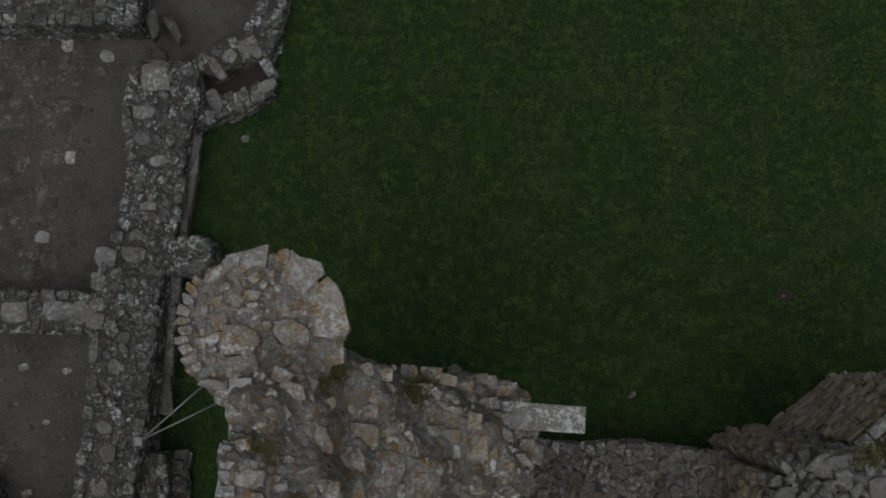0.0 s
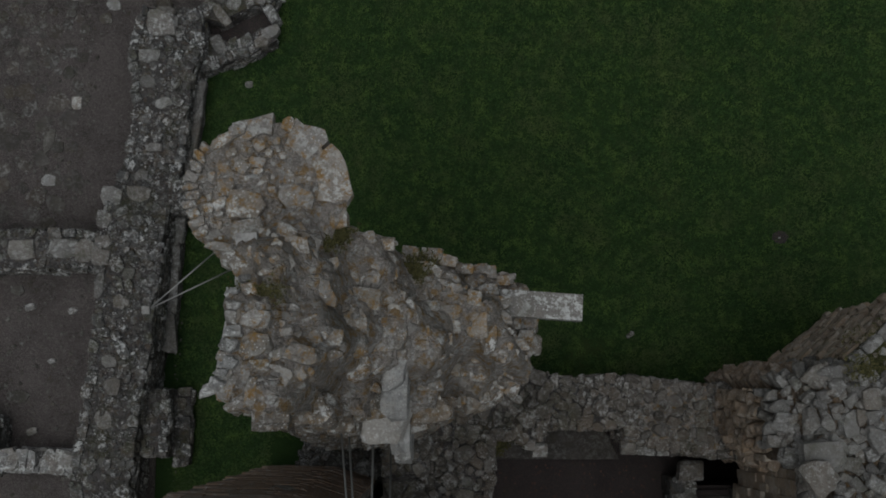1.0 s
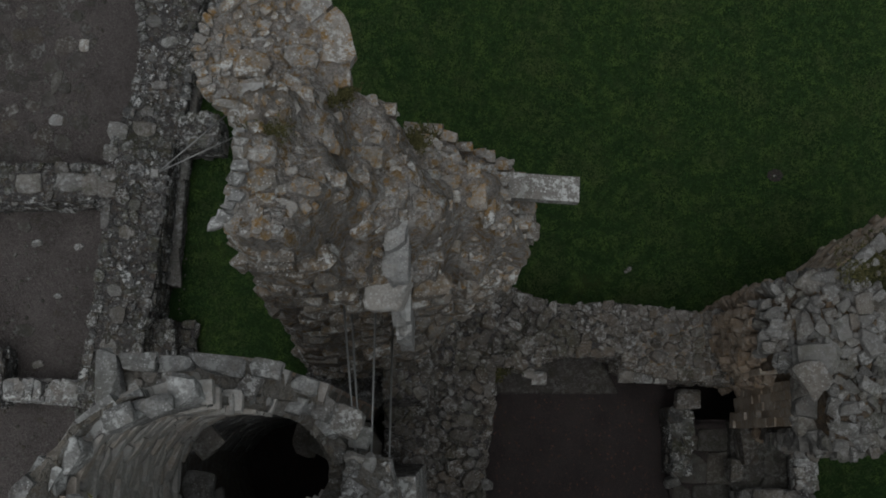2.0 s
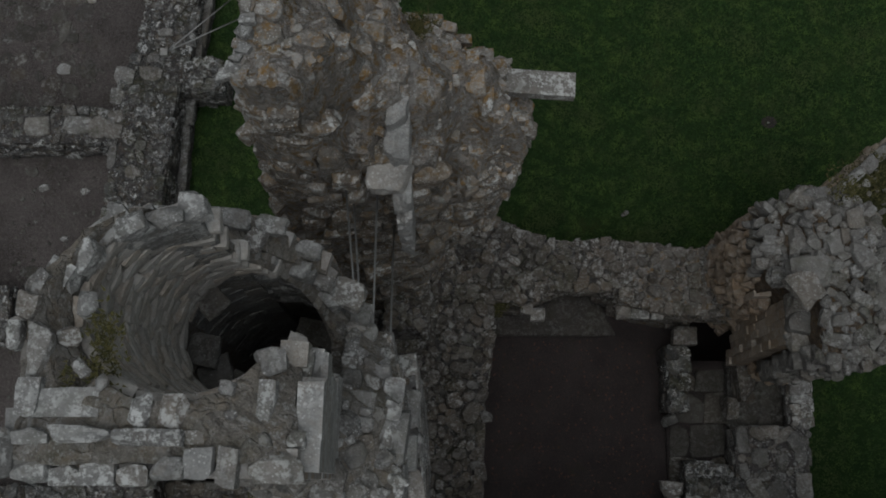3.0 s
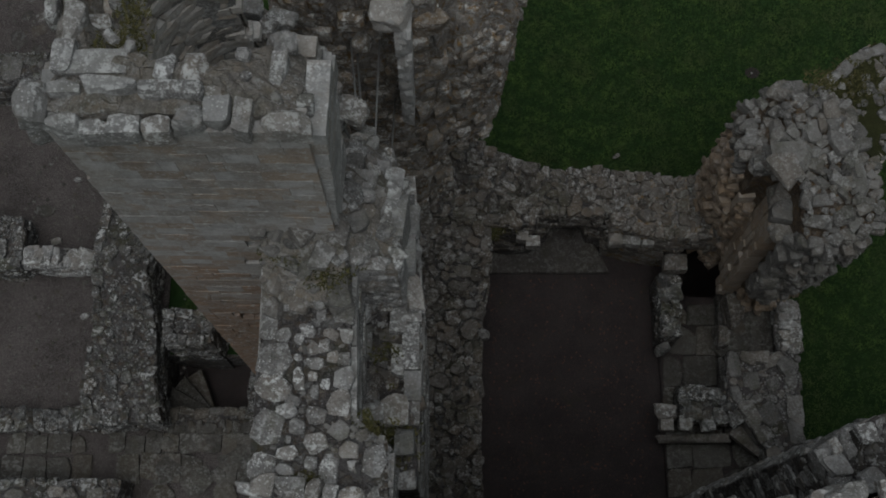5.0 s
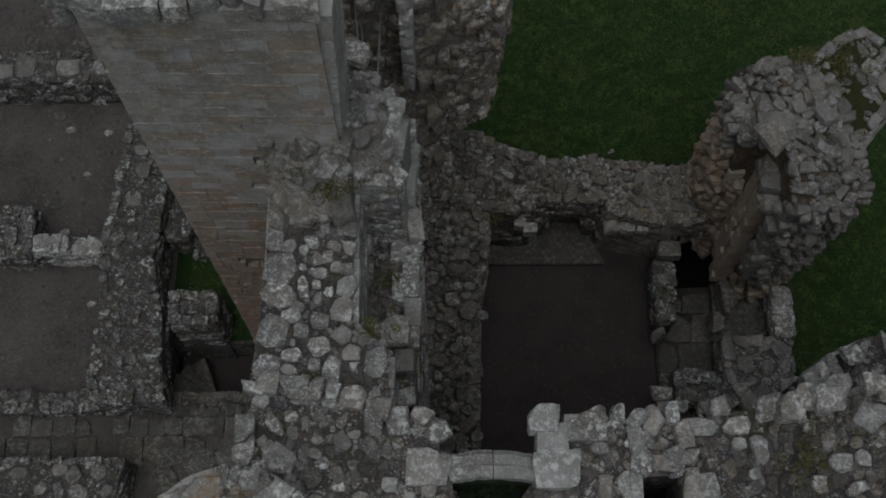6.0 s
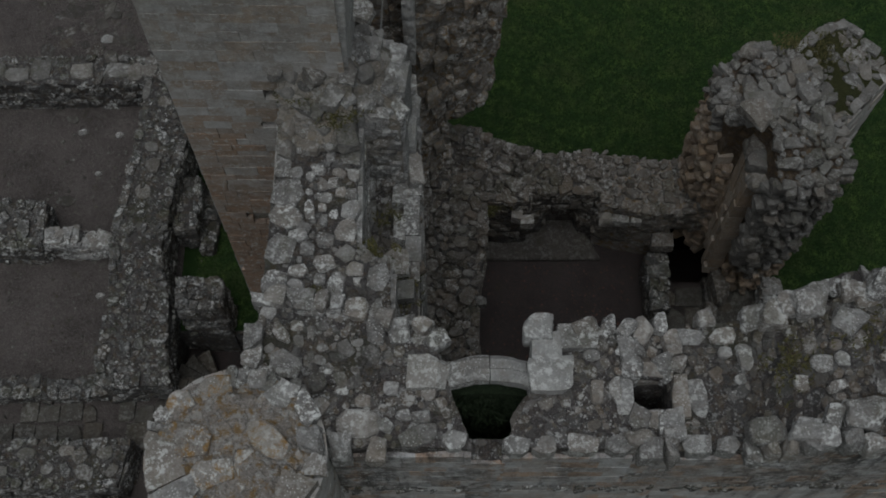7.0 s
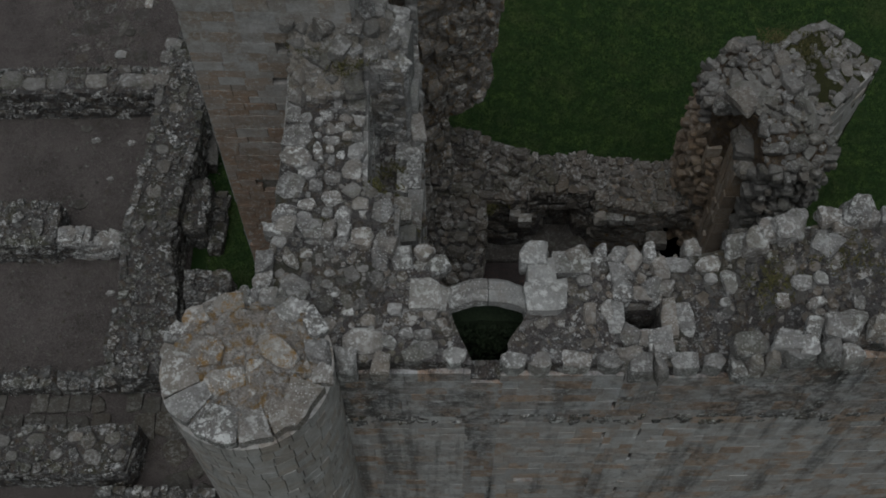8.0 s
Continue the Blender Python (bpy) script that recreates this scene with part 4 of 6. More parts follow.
# heights of the broken top, highest over the south-west corner and falling away to the east
TOWER_KNOTS = [(-1.8, 0.4, 10.3), (-1.54, -0.24, 11.2), (-1.85, -0.3, 10.9), (-1.75, -0.66, 11.4), (-1.9, -1.2, 11.35), (-1.6, -1.4, 11.45), (-1.25, -1.1, 11.4), (-1.06, -0.81, 11.05), (-1.3, -0.3, 10.75), (-0.91, -0.63, 10.2), (-0.82, -0.15, 10.0), (-0.85, 0.15, 9.9), (-0.5, -0.5, 9.75), (-0.55, -0.95, 9.85), (-0.98, -1.4, 9.4), (-0.65, -1.5, 9.0), (-0.23, -0.95, 9.6), (-0.2, -1.35, 8.8), (-0.25, -0.17, 9.2), (-0.2, 0.15, 8.85), (0.07, -0.35, 9.1), (0.35, -0.48, 9.0), (0.51, 0.08, 8.0), (0.61, -0.83, 8.7), (0.33, -1.23, 7.9), (0.7, -1.39, 7.45), (0.15, -1.48, 7.1), (1.05, -0.55, 7.6), (0.85, -0.1, 7.9)]


def north_top(x, y):
    total = weight = 0.0
    for a, b, z in TOWER_KNOTS:
        q = 1.0 / ((x - a) ** 2 + (y - b) ** 2 + 0.004) ** 2
        total, weight = total + q * z, weight + q
    return total / weight + 0.07 * noise.noise(Vector((x * 2.4, y * 2.4, 1.0)))


BODY = [(-1.9, 0.1), (-1.88, -0.45), (-1.9, -0.95), (-2.0, -1.34), (-1.86, -1.5), (-1.6, -1.56), (-1.3, -1.56), (-0.98, -1.6), (-0.6, -1.62), (-0.38, -1.52), (0.1, -1.5), (0.45, -1.42), (0.8, -1.3), (1.03, -0.85), (1.08, -0.45), (0.82, 0.05), (0.1, 0.12), (-0.55, 0.24), (-0.83, 0.24), (-1.4, 0.5)]
FOOT = [(-2.45, 0.1), (-2.47, -0.6), (-2.48, -1.3), (-2.5, -1.85), (-2.38, -2.04), (-1.9, -2.1), (-1.4, -2.1), (-0.98, -2.1), (-0.6, -2.05), (-0.38, -2.0), (0.05, -1.45), (0.3, -1.35), (0.55, -1.22), (0.8, -0.8), (0.85, -0.4), (0.65, -0.1), (-0.1, 0.1), (-0.55, 0.2), (-0.83, 0.24), (-1.4, 0.5)]
STEM, STEM_FOOT = BODY[:10] + [(0.0, -1.5), (0.0, 0.12)] + BODY[17:], FOOT[:10] + [(-0.05, -1.45), (-0.1, 0.05)] + FOOT[17:]
HEAD, HEAD_FOOT = [(-0.4, -1.5)] + BODY[10:17] + [(-0.4, 0.2)], [(-0.4, -1.5)] + FOOT[10:17] + [(-0.4, 0.1)]
tower = thing("ruined_tower", poly_mesh("ruined_tower", STEM, lambda x, y: north_top(x, y) + 0.02, 0.0, WARMMORTAR, 0.06, 0.14, STEM_FOOT), (-0.7, -0.6, 0), "tall broken tower with ochre lichened rubble top", "tower")
side = part("broken_side", poly_mesh("broken_side", HEAD, lambda x, y: north_top(x, y) + 0.02, 3.5, WARMMORTAR, 0.06, 0.14, HEAD_FOOT, 1.6), tower, "broken overhanging side of the tower")
placed = bedded([(-1.58, -0.32, 0.14, 0.06, 0), (-1.67, -0.73, 0.28, 0.18, -5), (-1.66, -0.98, 0.28, 0.25, 0), (-1.64, -1.37, 0.11, 0.27, -8), (-1.21, -1.07, 0.3, 0.18, -15), (-1.42, -0.61, 0.21, 0.07, 0), (-0.55, -0.8, 0.34, 0.36, 0), (-0.24, -0.83, 0.24, 0.26, 10), (-0.15, -0.48, 0.22, 0.19, 0), (-0.44, -0.24, 0.12, 0.11, 0), (0.37, -0.62, 0.22, 0.28, 0), (0.54, -0.73, 0.14, 0.36, 0), (-0.93, -0.68, 0.34, 0.23, -10), (-1.16, -0.42, 0.33, 0.22, -20), (-1.43, -1.26, 0.25, 0.2, 0), (-0.77, -0.42, 0.29, 0.21, 0), (0.09, -0.28, 0.22, 0.19, -5)], north_top, 60, 0.32, "worn", 0.04, 0.1)
placed += bedded([(-0.76, 0.19, 0.13, 0.13, 0), (-0.6, 0.16, 0.19, 0.14, -5), (-0.36, 0.19, 0.19, 0.14, -5), (-0.13, 0.17, 0.23, 0.14, -8), (0.17, 0.04, 0.32, 0.11, -3), (0.43, 0.12, 0.18, 0.12, 0), (0.57, 0.08, 0.11, 0.15, 0), (0.71, 0.0, 0.16, 0.15, 0), (0.06, 0.1, 0.19, 0.12, -8)], north_top, 59, 0.26, "dressed", 0.06)
placed += set_at([(-0.17, -1.02, 9.55, 0.37, 0.14, 0), (-0.55, -0.99, 9.8, 0.35, 0.12, 0), (-0.24, -1.13, 9.2, 0.43, 0.16, 0), (-0.25, -1.24, 8.9, 0.5, 0.16, -2), (0.47, -1.06, 8.0, 0.33, 0.27, 0), (0.39, -0.91, 8.3, 0.22, 0.17, 0), (0.34, -1.31, 7.6, 0.32, 0.27, 0), (0.1, -1.34, 7.3, 0.13, 0.21, 10), (-0.99, -1.32, 9.42, 0.33, 0.26, 0), (-1.15, -1.54, 8.9, 0.31, 0.2, -5), (-1.44, -1.56, 10.0, 0.22, 0.2, 30), (0.04, -1.5, 6.5, 0.22, 0.29, -10), (0.82, -1.04, 7.0, 0.17, 0.22, 0)], 58, 0.34, "worn", 0.05)
# broken courses of squared stone step down over the east half
east_half = [(-0.4, -1.4), (0.3, -1.34), (0.8, -1.2), (1.0, -0.8), (1.02, -0.4), (0.75, -0.05), (-0.3, 0.05)]
r0 = random.Random(60)
taken = discs_of(placed)
y = -1.32
while y < 0.0:
    x, deep = -0.4 + r0.uniform(0, 0.15), r0.uniform(0.13, 0.2)
    while x < 1.0:
        w = r0.uniform(0.16, 0.4)
        at = (x + w / 2, y + deep / 2)
        if in_poly(*at, east_half) and r0.random() > 0.14 and not any((at[0] - a) ** 2 + (at[1] - b) ** 2 < (c + 0.07) ** 2 for a, b, c in taken):
            placed.append(piece("dressed" if r0.random() < 0.6 else "worn", (*at, north_top(*at) - 0.1 + r0.uniform(-0.02, 0.05)), (w * 0.95, deep * 0.98, 0.3), r0.gauss(0, 0.05), (r0.gauss(0, 0.04), r0.gauss(0, 0.04)), r0))
        x += w
    y += deep
small = top_stones(BODY, north_top, [(0.1, 12), (0.07, 40), (0.048, 80), (0.03, 110)], 62, "worn", 0.6, -0.14, 0.84, 0.16, avoid=discs_of(placed))
lay(tower, "stone", placed + small, OCHRE, 420)
k, i, m = bedded([(-0.5, -0.51, 0.13, 0.09, -10)], north_top, 57, 0.16, lift=0.07)[0]
part("white_stone", shared_mesh(k, i, LINING), tower, "small white stone bedded in the top").matrix_basis = m


def tilted(path, foot, z0, z1, n, curve=1.0):
    """Paths that move from foot to top with height. z1: one height for the top, or a function of (x, y)."""
    tops = [z1(*p) if callable(z1) else z1 for p in path]
    high, out = max(tops), []
    for k in range(n):
        z = z0 + (high - z0) * (k + 0.5) / n
        row = []
        for a, b, t in zip(foot, path, tops):
            f = 1 - (1 - min(1.0, (z - z0) / (t - z0))) ** curve
            row.append((a[0] + (b[0] - a[0]) * f, a[1] + (b[1] - a[1]) * f))
        out.append((row, z0 + (high - z0) * k / n, z0 + (high - z0) * (k + 1) / n))
    return out


items = []
for path, a, b in tilted(BODY[3:11], FOOT[3:11], 0.0, north_top, 14):
    items += face_stones(path, a, lambda x, y, b=b: min(b + 0.08, north_top(x, y) - 0.05), 0.3, (0.2, 0.45), 63 + int(a * 7), "worn", 0.05, 0.3, -0.02, 0.06, 0.4)
side_items = []
for path, a, b in tilted(BODY[10:17], FOOT[10:17], 3.55, north_top, 9, 1.6):
    side_items += face_stones(path, a, lambda x, y, b=b: min(b + 0.08, north_top(x, y) - 0.05), 0.22, (0.14, 0.34), 65 + int(a * 7), "worn", 0.05, 0.3, -0.01, 0.055, 0.25)
items += face_stones([(0.0, -1.5), (-0.05, 0.05)], 0.0, 3.6, 0.22, (0.16, 0.4), 67, "worn", 0.05, 0.3, -0.005, 0.05)
lay(tower, "face_stone", items, TOWERFACE, 200, "rubble_fill")
lay(side, "face_stone", side_items, TOWERFACE, 160, "side_fill")
items = []
for path, a, b in tilted(BODY[:4], FOOT[:4], 0.0, north_top, 14):
    items += face_stones(path, a, lambda x, y, b=b: min(b + 0.05, north_top(x, y) - 0.05), 0.26, (0.3, 0.55), 64 + int(a * 5), "block", 0.05, 0.2, 0.006, 0.005)
lay(tower, "ashlar_block", items, ASHLAR, 120, "ashlar_fill")
lay(tower, "edge_stone", rim_stones([(-1.88, -0.3), (-1.9, -0.95), (-2.02, -1.38)], north_top, (0.07, 0.13), 0.14, 0.2, 66, "worn", 0.0, 0.1, 0.1, 0.1), PALE)
k, i, m = piece("worn", (-2.03, -1.36, 11.3), (0.2, 0.1, 0.12), radians(20))
part("edge_stone", shared_mesh(k, i, PALE), tower).matrix_basis = m
# the dressed jamb left standing on the south side, stepping out as it goes down
for z, x0, x1, y0, y1, h in [(9.7, -0.63, -0.39, -1.34, -1.0, 0.4), (9.46, -0.66, -0.37, -1.65, -1.15, 0.44), (9.1, -0.88, -0.37, -1.89, -1.4, 0.42), (8.72, -0.59, -0.37, -2.02, -1.4, 0.42), (8.32, -0.57, -0.37, -2.1, -1.4, 0.4), (7.93, -0.56, -0.375, -2.14, -1.5, 0.4), (7.55, -0.55, -0.375, -2.16, -1.5, 0.4), (7.17, -0.55, -0.38, -2.16, -1.5, 0.4), (6.8, -0.55, -0.38, -2.14, -1.5, 0.4)]:
    k, i, m = piece("worn" if z > 9.0 else "dressed", ((x0 + x1) / 2, (y0 + y1) / 2, z - h / 2), (x1 - x0, y1 - y0, h))
    part("jamb_block", shared_mesh(k, i, JAMBWHITE), tower).matrix_basis = m
k, i, m = piece("block", (1.11, -0.32, 8.05), (1.04, 0.31, 0.18), radians(-4), r=random.Random(5))
part("projecting_slab", shared_mesh(k, i, PALE), tower, "long pale slab jutting from the broken edge").matrix_basis = m


def wedge_mesh(name, c, r0, r1, a0, a1, z, high, mat, seed):
    """A flat wedge-shaped slab of a round cap, with a chipped outer edge and a rough top."""
    na, nr, verts, faces, grid = max(3, int((a1 - a0) / 7)), 4, [], [], {}
    off = Vector((seed * 1.7, 0, 0))
    for j in range(nr + 1):
        for i in range(na + 1):
            a = radians(a0 + 1 + (a1 - a0 - 2) * i / na)
            r = r0 + (r1 - r0) * j / nr
            p = Vector((c[0] + r * math.cos(a), c[1] + r * math.sin(a), z))
            chip = noise.noise(p * 7 + off) * (0.06 if j in (0, nr) else 0.02)
            grid[i, j] = len(verts)
            verts.append((p.x + chip * math.cos(a), p.y + chip * math.sin(a), z + noise.noise(p * 5 + off) * 0.03 - (0.025 if j in (0, nr) or i in (0, na) else 0.0)))
    faces += [(grid[i, j], grid[i, j + 1], grid[i + 1, j + 1], grid[i + 1, j]) for i in range(na) for j in range(nr)]
    loop = [grid[i, 0] for i in range(na)] + [grid[na, j] for j in range(nr)] + [grid[i, nr] for i in range(na, 0, -1)] + [grid[0, j] for j in range(nr, 0, -1)]
    low = []
    for v in loop:
        low.append(len(verts))
        verts.append((verts[v][0], verts[v][1], z - high))
    n = len(loop)
    faces += [(loop[i], loop[(i + 1) % n], low[(i + 1) % n], low[i]) for i in range(n)] + [tuple(low)]
    me = mesh_of(name, verts, faces, mat)
    bm = bmesh.new()
    bm.from_mesh(me)
    bmesh.ops.recalc_face_normals(bm, faces=bm.faces)
    bm.to_mesh(me)
    bm.free()
    return me


def drum(name, c, r, z1, label, mat, core, seed, ring_mat, rims=((0, 360, (0.32, 0.5), 0.3),), bigs=((0.2, 12), (0.12, 40)), low=0.0, low_r=None, placed=(), wedges=()):
    """A solid round turret: rings of wedge stones round a lichened top. low, low_r: the height and radius of its foot."""
    top = lambda x, y: z1 + 0.05 * noise.noise(Vector((x * 2, y * 2, seed)))
    poly = ring_path(*c, r - 0.02, 0, 360, 48)[:-1]
    foot = ring_path(*c, low_r, 0, 360, 48)[:-1] if low_r else None
    d = thing(name, poly_mesh(name, poly, lambda x, y: top(x, y) + 0.0, low, core, 0.06, 0.12, foot, 0.8), (*c, low), label, "turret")
    rim = []
    for a0, a1, lengths, deep in rims:
        rim += rim_stones(ring_path(*c, r + 0.03, a0, a1, 60), lambda x, y: top(x, y) - 0.04, lengths, deep, 0.2, seed + a0, "worn", 0.0, 0.2, 0.0, 0.05)
    big = bedded(placed, top, seed + 4, 0.24, lift=0.06, tilt=0.06)
    rim = [it for it in rim if not any((it[2].translation - o[2].translation).xy.length < 0.17 for o in big)]
    big += top_stones(ring_path(*c, r - 0.3, 0, 360, 30)[:-1], top, bigs, seed + 1, "worn", 0.5, 0.0, 0.9, 0.08, avoid=discs_of(big))
    small = top_stones(ring_path(*c, r - 0.06, 0, 360, 30)[:-1], top, [(0.06, 16), (0.04, 40), (0.022, 80)], seed + 2, "rock", 0.8, 0.05, 0.9, 0.2, avoid=discs_of(rim + big))
    lay(d, "rim_stone", rim, ring_mat, 200)
    for q, (a0, a1, r0) in enumerate(wedges):
        part("wedge_slab", wedge_mesh("wedge_slab", c, r0, r + 0.03, a0, a1, z1 + 0.07, 0.2, ring_mat, seed + q), d)
    lay(d, "stone", big + small, mat, 180)
    if not low_r:
        fs = face_stones(ring_path(*c, r, 0, 360, 72), 0.0, z1 - 0.14, 0.2, (0.12, 0.24), seed + 3, "block", 0.06, 0.2, -0.002, 0.002)
        lay(d, "ashlar_block", fs, ASHLAR, 280, "ashlar_fill")
    return d


drum("round_turret", DC, DR, 10.28, "solid round turret with a jagged ring of edge stones", OCHRE, WARMMORTAR, 71, OCHRE, rims=((110, 140, (0.1, 0.25), 0.2), (140, 235, (0.07, 0.11), 0.16), (235, 300, (0.2, 0.35), 0.2)), bigs=((0.07, 16), (0.05, 20)), low=7.5, low_r=0.42, wedges=[(-8, 40, 0.53), (41, 72, 0.5), (86, 118, 0.62)], placed=[(-1.54, 1.28, 0.13, 0.15, -21), (-1.44, 0.55, 0.36, 0.24, -8), (-1.35, 0.08, 0.33, 0.36, -35), (-1.94, 0.21, 0.35, 0.23, 15), (-2.19, 1.1, 0.28, 0.12, 37), (-2.04, 1.22, 0.19, 0.13, 21), (-1.04, 0.32, 0.19, 0.2, 0), (-2.2, 0.05, 0.3, 0.1, -8), (-1.66, 1.11, 0.08, 0.07, 0), (-2.1, 0.98, 0.12, 0.08, 21), (-1.84, 0.81, 0.1, 0.06, 21), (-1.95, 0.47, 0.4, 0.29, 0)])
drum("round_turret", (-2.03, -9.3), 0.86, 10.25, "round corner turret capped with pale wedge stones", OCHRE, WARMMORTAR, 81, GREY, rims=((345, 430, (0.2, 0.4), 0.24), (70, 165, (0.1, 0.24), 0.2)), bigs=((0.08, 8), (0.06, 14)), wedges=[(165, 208, 0.5), (208, 233, 0.48), (233, 270, 0.52), (270, 294, 0.54), (294, 342, 0.56)], placed=[(-1.71, -9.17, 0.28, 0.56, 41), (-2.5, -9.17, 0.55, 0.4, 5), (-2.24, -9.52, 0.46, 0.28, 16), (-2.26, -8.62, 0.35, 0.23, 11), (-2.6, -8.77, 0.28, 0.23, 28), (-1.91, -9.41, 0.2, 0.3, 0)])


def rod(name, a, b, r, mat, label="", category="", parent=None):
    a, b = Vector(a), Vector(b)
    bm = bmesh.new()
    bmesh.ops.create_cone(bm, cap_ends=True, segments=8, radius1=r, radius2=r, depth=(b - a).length)
    m = Matrix.Translation((a + b) / 2) @ (b - a).to_track_quat("Z", "Y").to_matrix().to_4x4()
    me = bpy.data.meshes.new(name)
    bmesh.ops.transform(bm, matrix=m, verts=bm.verts)
    bm.to_mesh(me)
    bm.free()
    me.materials.append(mat)
    me.polygons.foreach_set("use_smooth", [len(p.vertices) == 4 for p in me.polygons])
    return part(name, me, parent) if parent else thing(name, me, a, label, category)


for a, b in [((-1.18, -1.6, 8.2), (-0.96, -3.5, 8.82)), ((-1.12, -1.6, 7.85), (-0.92, -3.5, 8.7)), ((-0.8, -1.7, 8.14), (-0.81, -3.88, 8.63)), ((-0.67, -1.75, 6.45), (-0.61, -3.9, 8.64))]:
    tagged(rod("tie_rod", a, b, 0.012, STEEL, "thin galvanised steel tie rod between the ruined masonry", "rod"), group="tie rods between the towers")
bracket = thing("bracket", None, (-2.6, -0.2, 9.66), "thin two-armed steel bracket fixed to the tower", "bracket")
arm = rod("arm", (-3.04, -0.51, 9.66), (-2.3, 0.15, 9.66), 0.008, STEEL, parent=bracket)
rod("arm", (-3.04, -0.51, 9.66), (-2.2, -0.1, 9.66), 0.008, STEEL, parent=bracket)
part("fitting", box_mesh("fitting", -3.1, -3.02, -0.56, -0.48, 9.62, 9.7, PALE), arm, "small pale end fitting")

# ---------------------------------------------------------------- stair turret
TC = (-1.95, -3.68)
TR = 0.8
OUT = [(-3.1, -5.02), (-1.05, -5.05), (-1.02, -4.1), (-1.0, -3.35), (-1.25, -2.98), (-1.7, -2.8), (-2.05, -2.86), (-2.5, -2.98), (-2.78, -3.2), (-2.98, -3.55), (-3.12, -3.78)]


def outer(a):
    d = Vector((math.cos(a), math.sin(a)))
    best = 1.0
    for p, q in zip(OUT, OUT[1:] + OUT[:1]):
        e, w = Vector(q) - Vector(p), Vector(p) - Vector(TC)
        det = d.x * -e.y + d.y * e.x
        if abs(det) > 1e-9:
            t = (w.x * -e.y + w.y * e.x) / det
            u = (d.x * w.y - d.y * w.x) / det
            if t > 0 and -1e-6 <= u <= 1.000001:
                best = t
    return best


rim_height = line([(-60, 13.2), (-48, 13.06), (-40, 12.9), (-33, 12.75), (-27, 12.3), (-22, 9.6), (-14, 9.1), (0, 8.7), (30, 8.8), (48, 9.3), (62, 9.85), (75, 10.3), (88, 10.6), (93, 11.2), (97, 12.2), (120, 12.68), (140, 12.86), (163, 13.05), (174, 13.14), (200, 13.24), (235, 13.32), (285, 13.32), (300, 13.2)])


def turret_top(x, y):
    a = math.degrees(math.atan2(y - TC[1], x - TC[0]))
    a = a + 360 if a < -60 else a
    return rim_height(a) + 0.06 * noise.noise(Vector((x * 3, y * 3, 2)))


# the pale lining has fallen away below this height, by bearing from the well's middle
lining_foot = line([(-60, 8.5), (30, 8.8), (60, 9.8), (90, 10.02), (120, 9.92), (150, 9.8), (200, 9.9), (300, 10.1)])


def lining_low(x, y):
    a = math.degrees(math.atan2(y - TC[1], x - TC[0]))
    return lining_foot(a + 360 if a < -60 else a)


def well_at(z):
    """The well opens to the west towards its broken rim: its middle and radius at a height."""
    s = min(1.0, max(0.0, (z - 9.5) / 1.7))
    f = min(1.0, max(0.0, (z - 9.4) / 3.2))
    return TC[0] - 0.07 * s, TC[1] - 0.06 * s, TR * (0.88 + 0.13 * f)


def turret_mesh():
    """The turret's hollow masonry, its well open from the broken rim down and wider below its lining."""
    n, verts, rings = 96, [], []
    lip = 5
    spot = lambda cx, cy, r, a: (cx + r * math.cos(a), cy + r * math.sin(a))
    for j in range(lip + 1):
        ring = []
        for i in range(n):
            a = 2 * math.pi * i / n
            deg = math.degrees(a) if math.degrees(a) < 300 else math.degrees(a) - 360
            p, q = Vector(spot(*well_at(rim_height(deg)), a)), Vector(spot(*TC, outer(a) - 0.05, a))
            x, y = p.lerp(q, j / lip)
            dip = 0.3 * max(0.0, 1 - j / 2.5) if 165 < deg < 230 else 0.05 * (j == 0)
            ring.append(len(verts))
            verts.append((x + rough_at((x, y, 1), 0.07), y + rough_at((x, y, 5), 0.07), turret_top(x, y) - dip - 0.02 + rough_at((x, y, 3), 0.14)))
        rings.append(ring)
    ins, outs = [rings[0]], [rings[-1]]
    for k in range(1, 41):
        for loop, group in ((rings[0], ins), (rings[-1], outs)):
            ring = []
            for i, v in enumerate(loop):
                x, y, z = verts[v]
                ring.append(len(verts))
                zz = z * (1 - k / 40)
                if group is ins:
                    cx, cy, r = well_at(zz)
                    x, y = spot(cx, cy, r, 2 * math.pi * i / n)
                    r *= 1 + 0.14 * min(1.0, max(0.0, (lining_low(x, y) - zz) / 0.25))
                    x, y = spot(cx, cy, r, 2 * math.pi * i / n)
                verts.append((x + rough_at((x, y, zz), 0.03), y + rough_at((x, y, zz), 0.03, 4), zz))
            group.append(ring)
    return mesh_of("stair_turret", verts, skin(rings) + skin(outs) + skin(ins[::-1]), BED)


turret = thing("stair_turret", turret_mesh(), (-2.0, -3.8, 0), "tall square stair turret with a broken open round well", "tower")
lining = []
bands = random.Random(41)
zb = 8.5
for k in range(46):
    za = zb
    zb += bands.uniform(0.075, 0.14)
    lining += face_stones(ring_path(*well_at((za + zb) / 2), 360, 0, 72), lambda x, y: max(za, lining_low(x, y)), lambda x, y: min(zb, turret_top(x, y) - (0.4 if y < -3.4 else 0.2)), (zb - za) * 1.1, (0.12, 0.32), 91 + k, "dressed", 0.075, 0.2, 0.004, 0.012, 0.05)
leaning = []
for kind, i, m in lining:
    at, turn, size = m.decompose()
    if 9.5 < at.z < 11.2:
        turn = turn @ Euler((-0.03, 0, 0)).to_quaternion()
    leaning.append((kind, i, Matrix.LocRotScale(at + Vector((0, 0, RNG.gauss(0, 0.008))), turn, size)))
lining = leaning
lay(turret, "lining_block", lining, LINING, 420, "lining_fill")
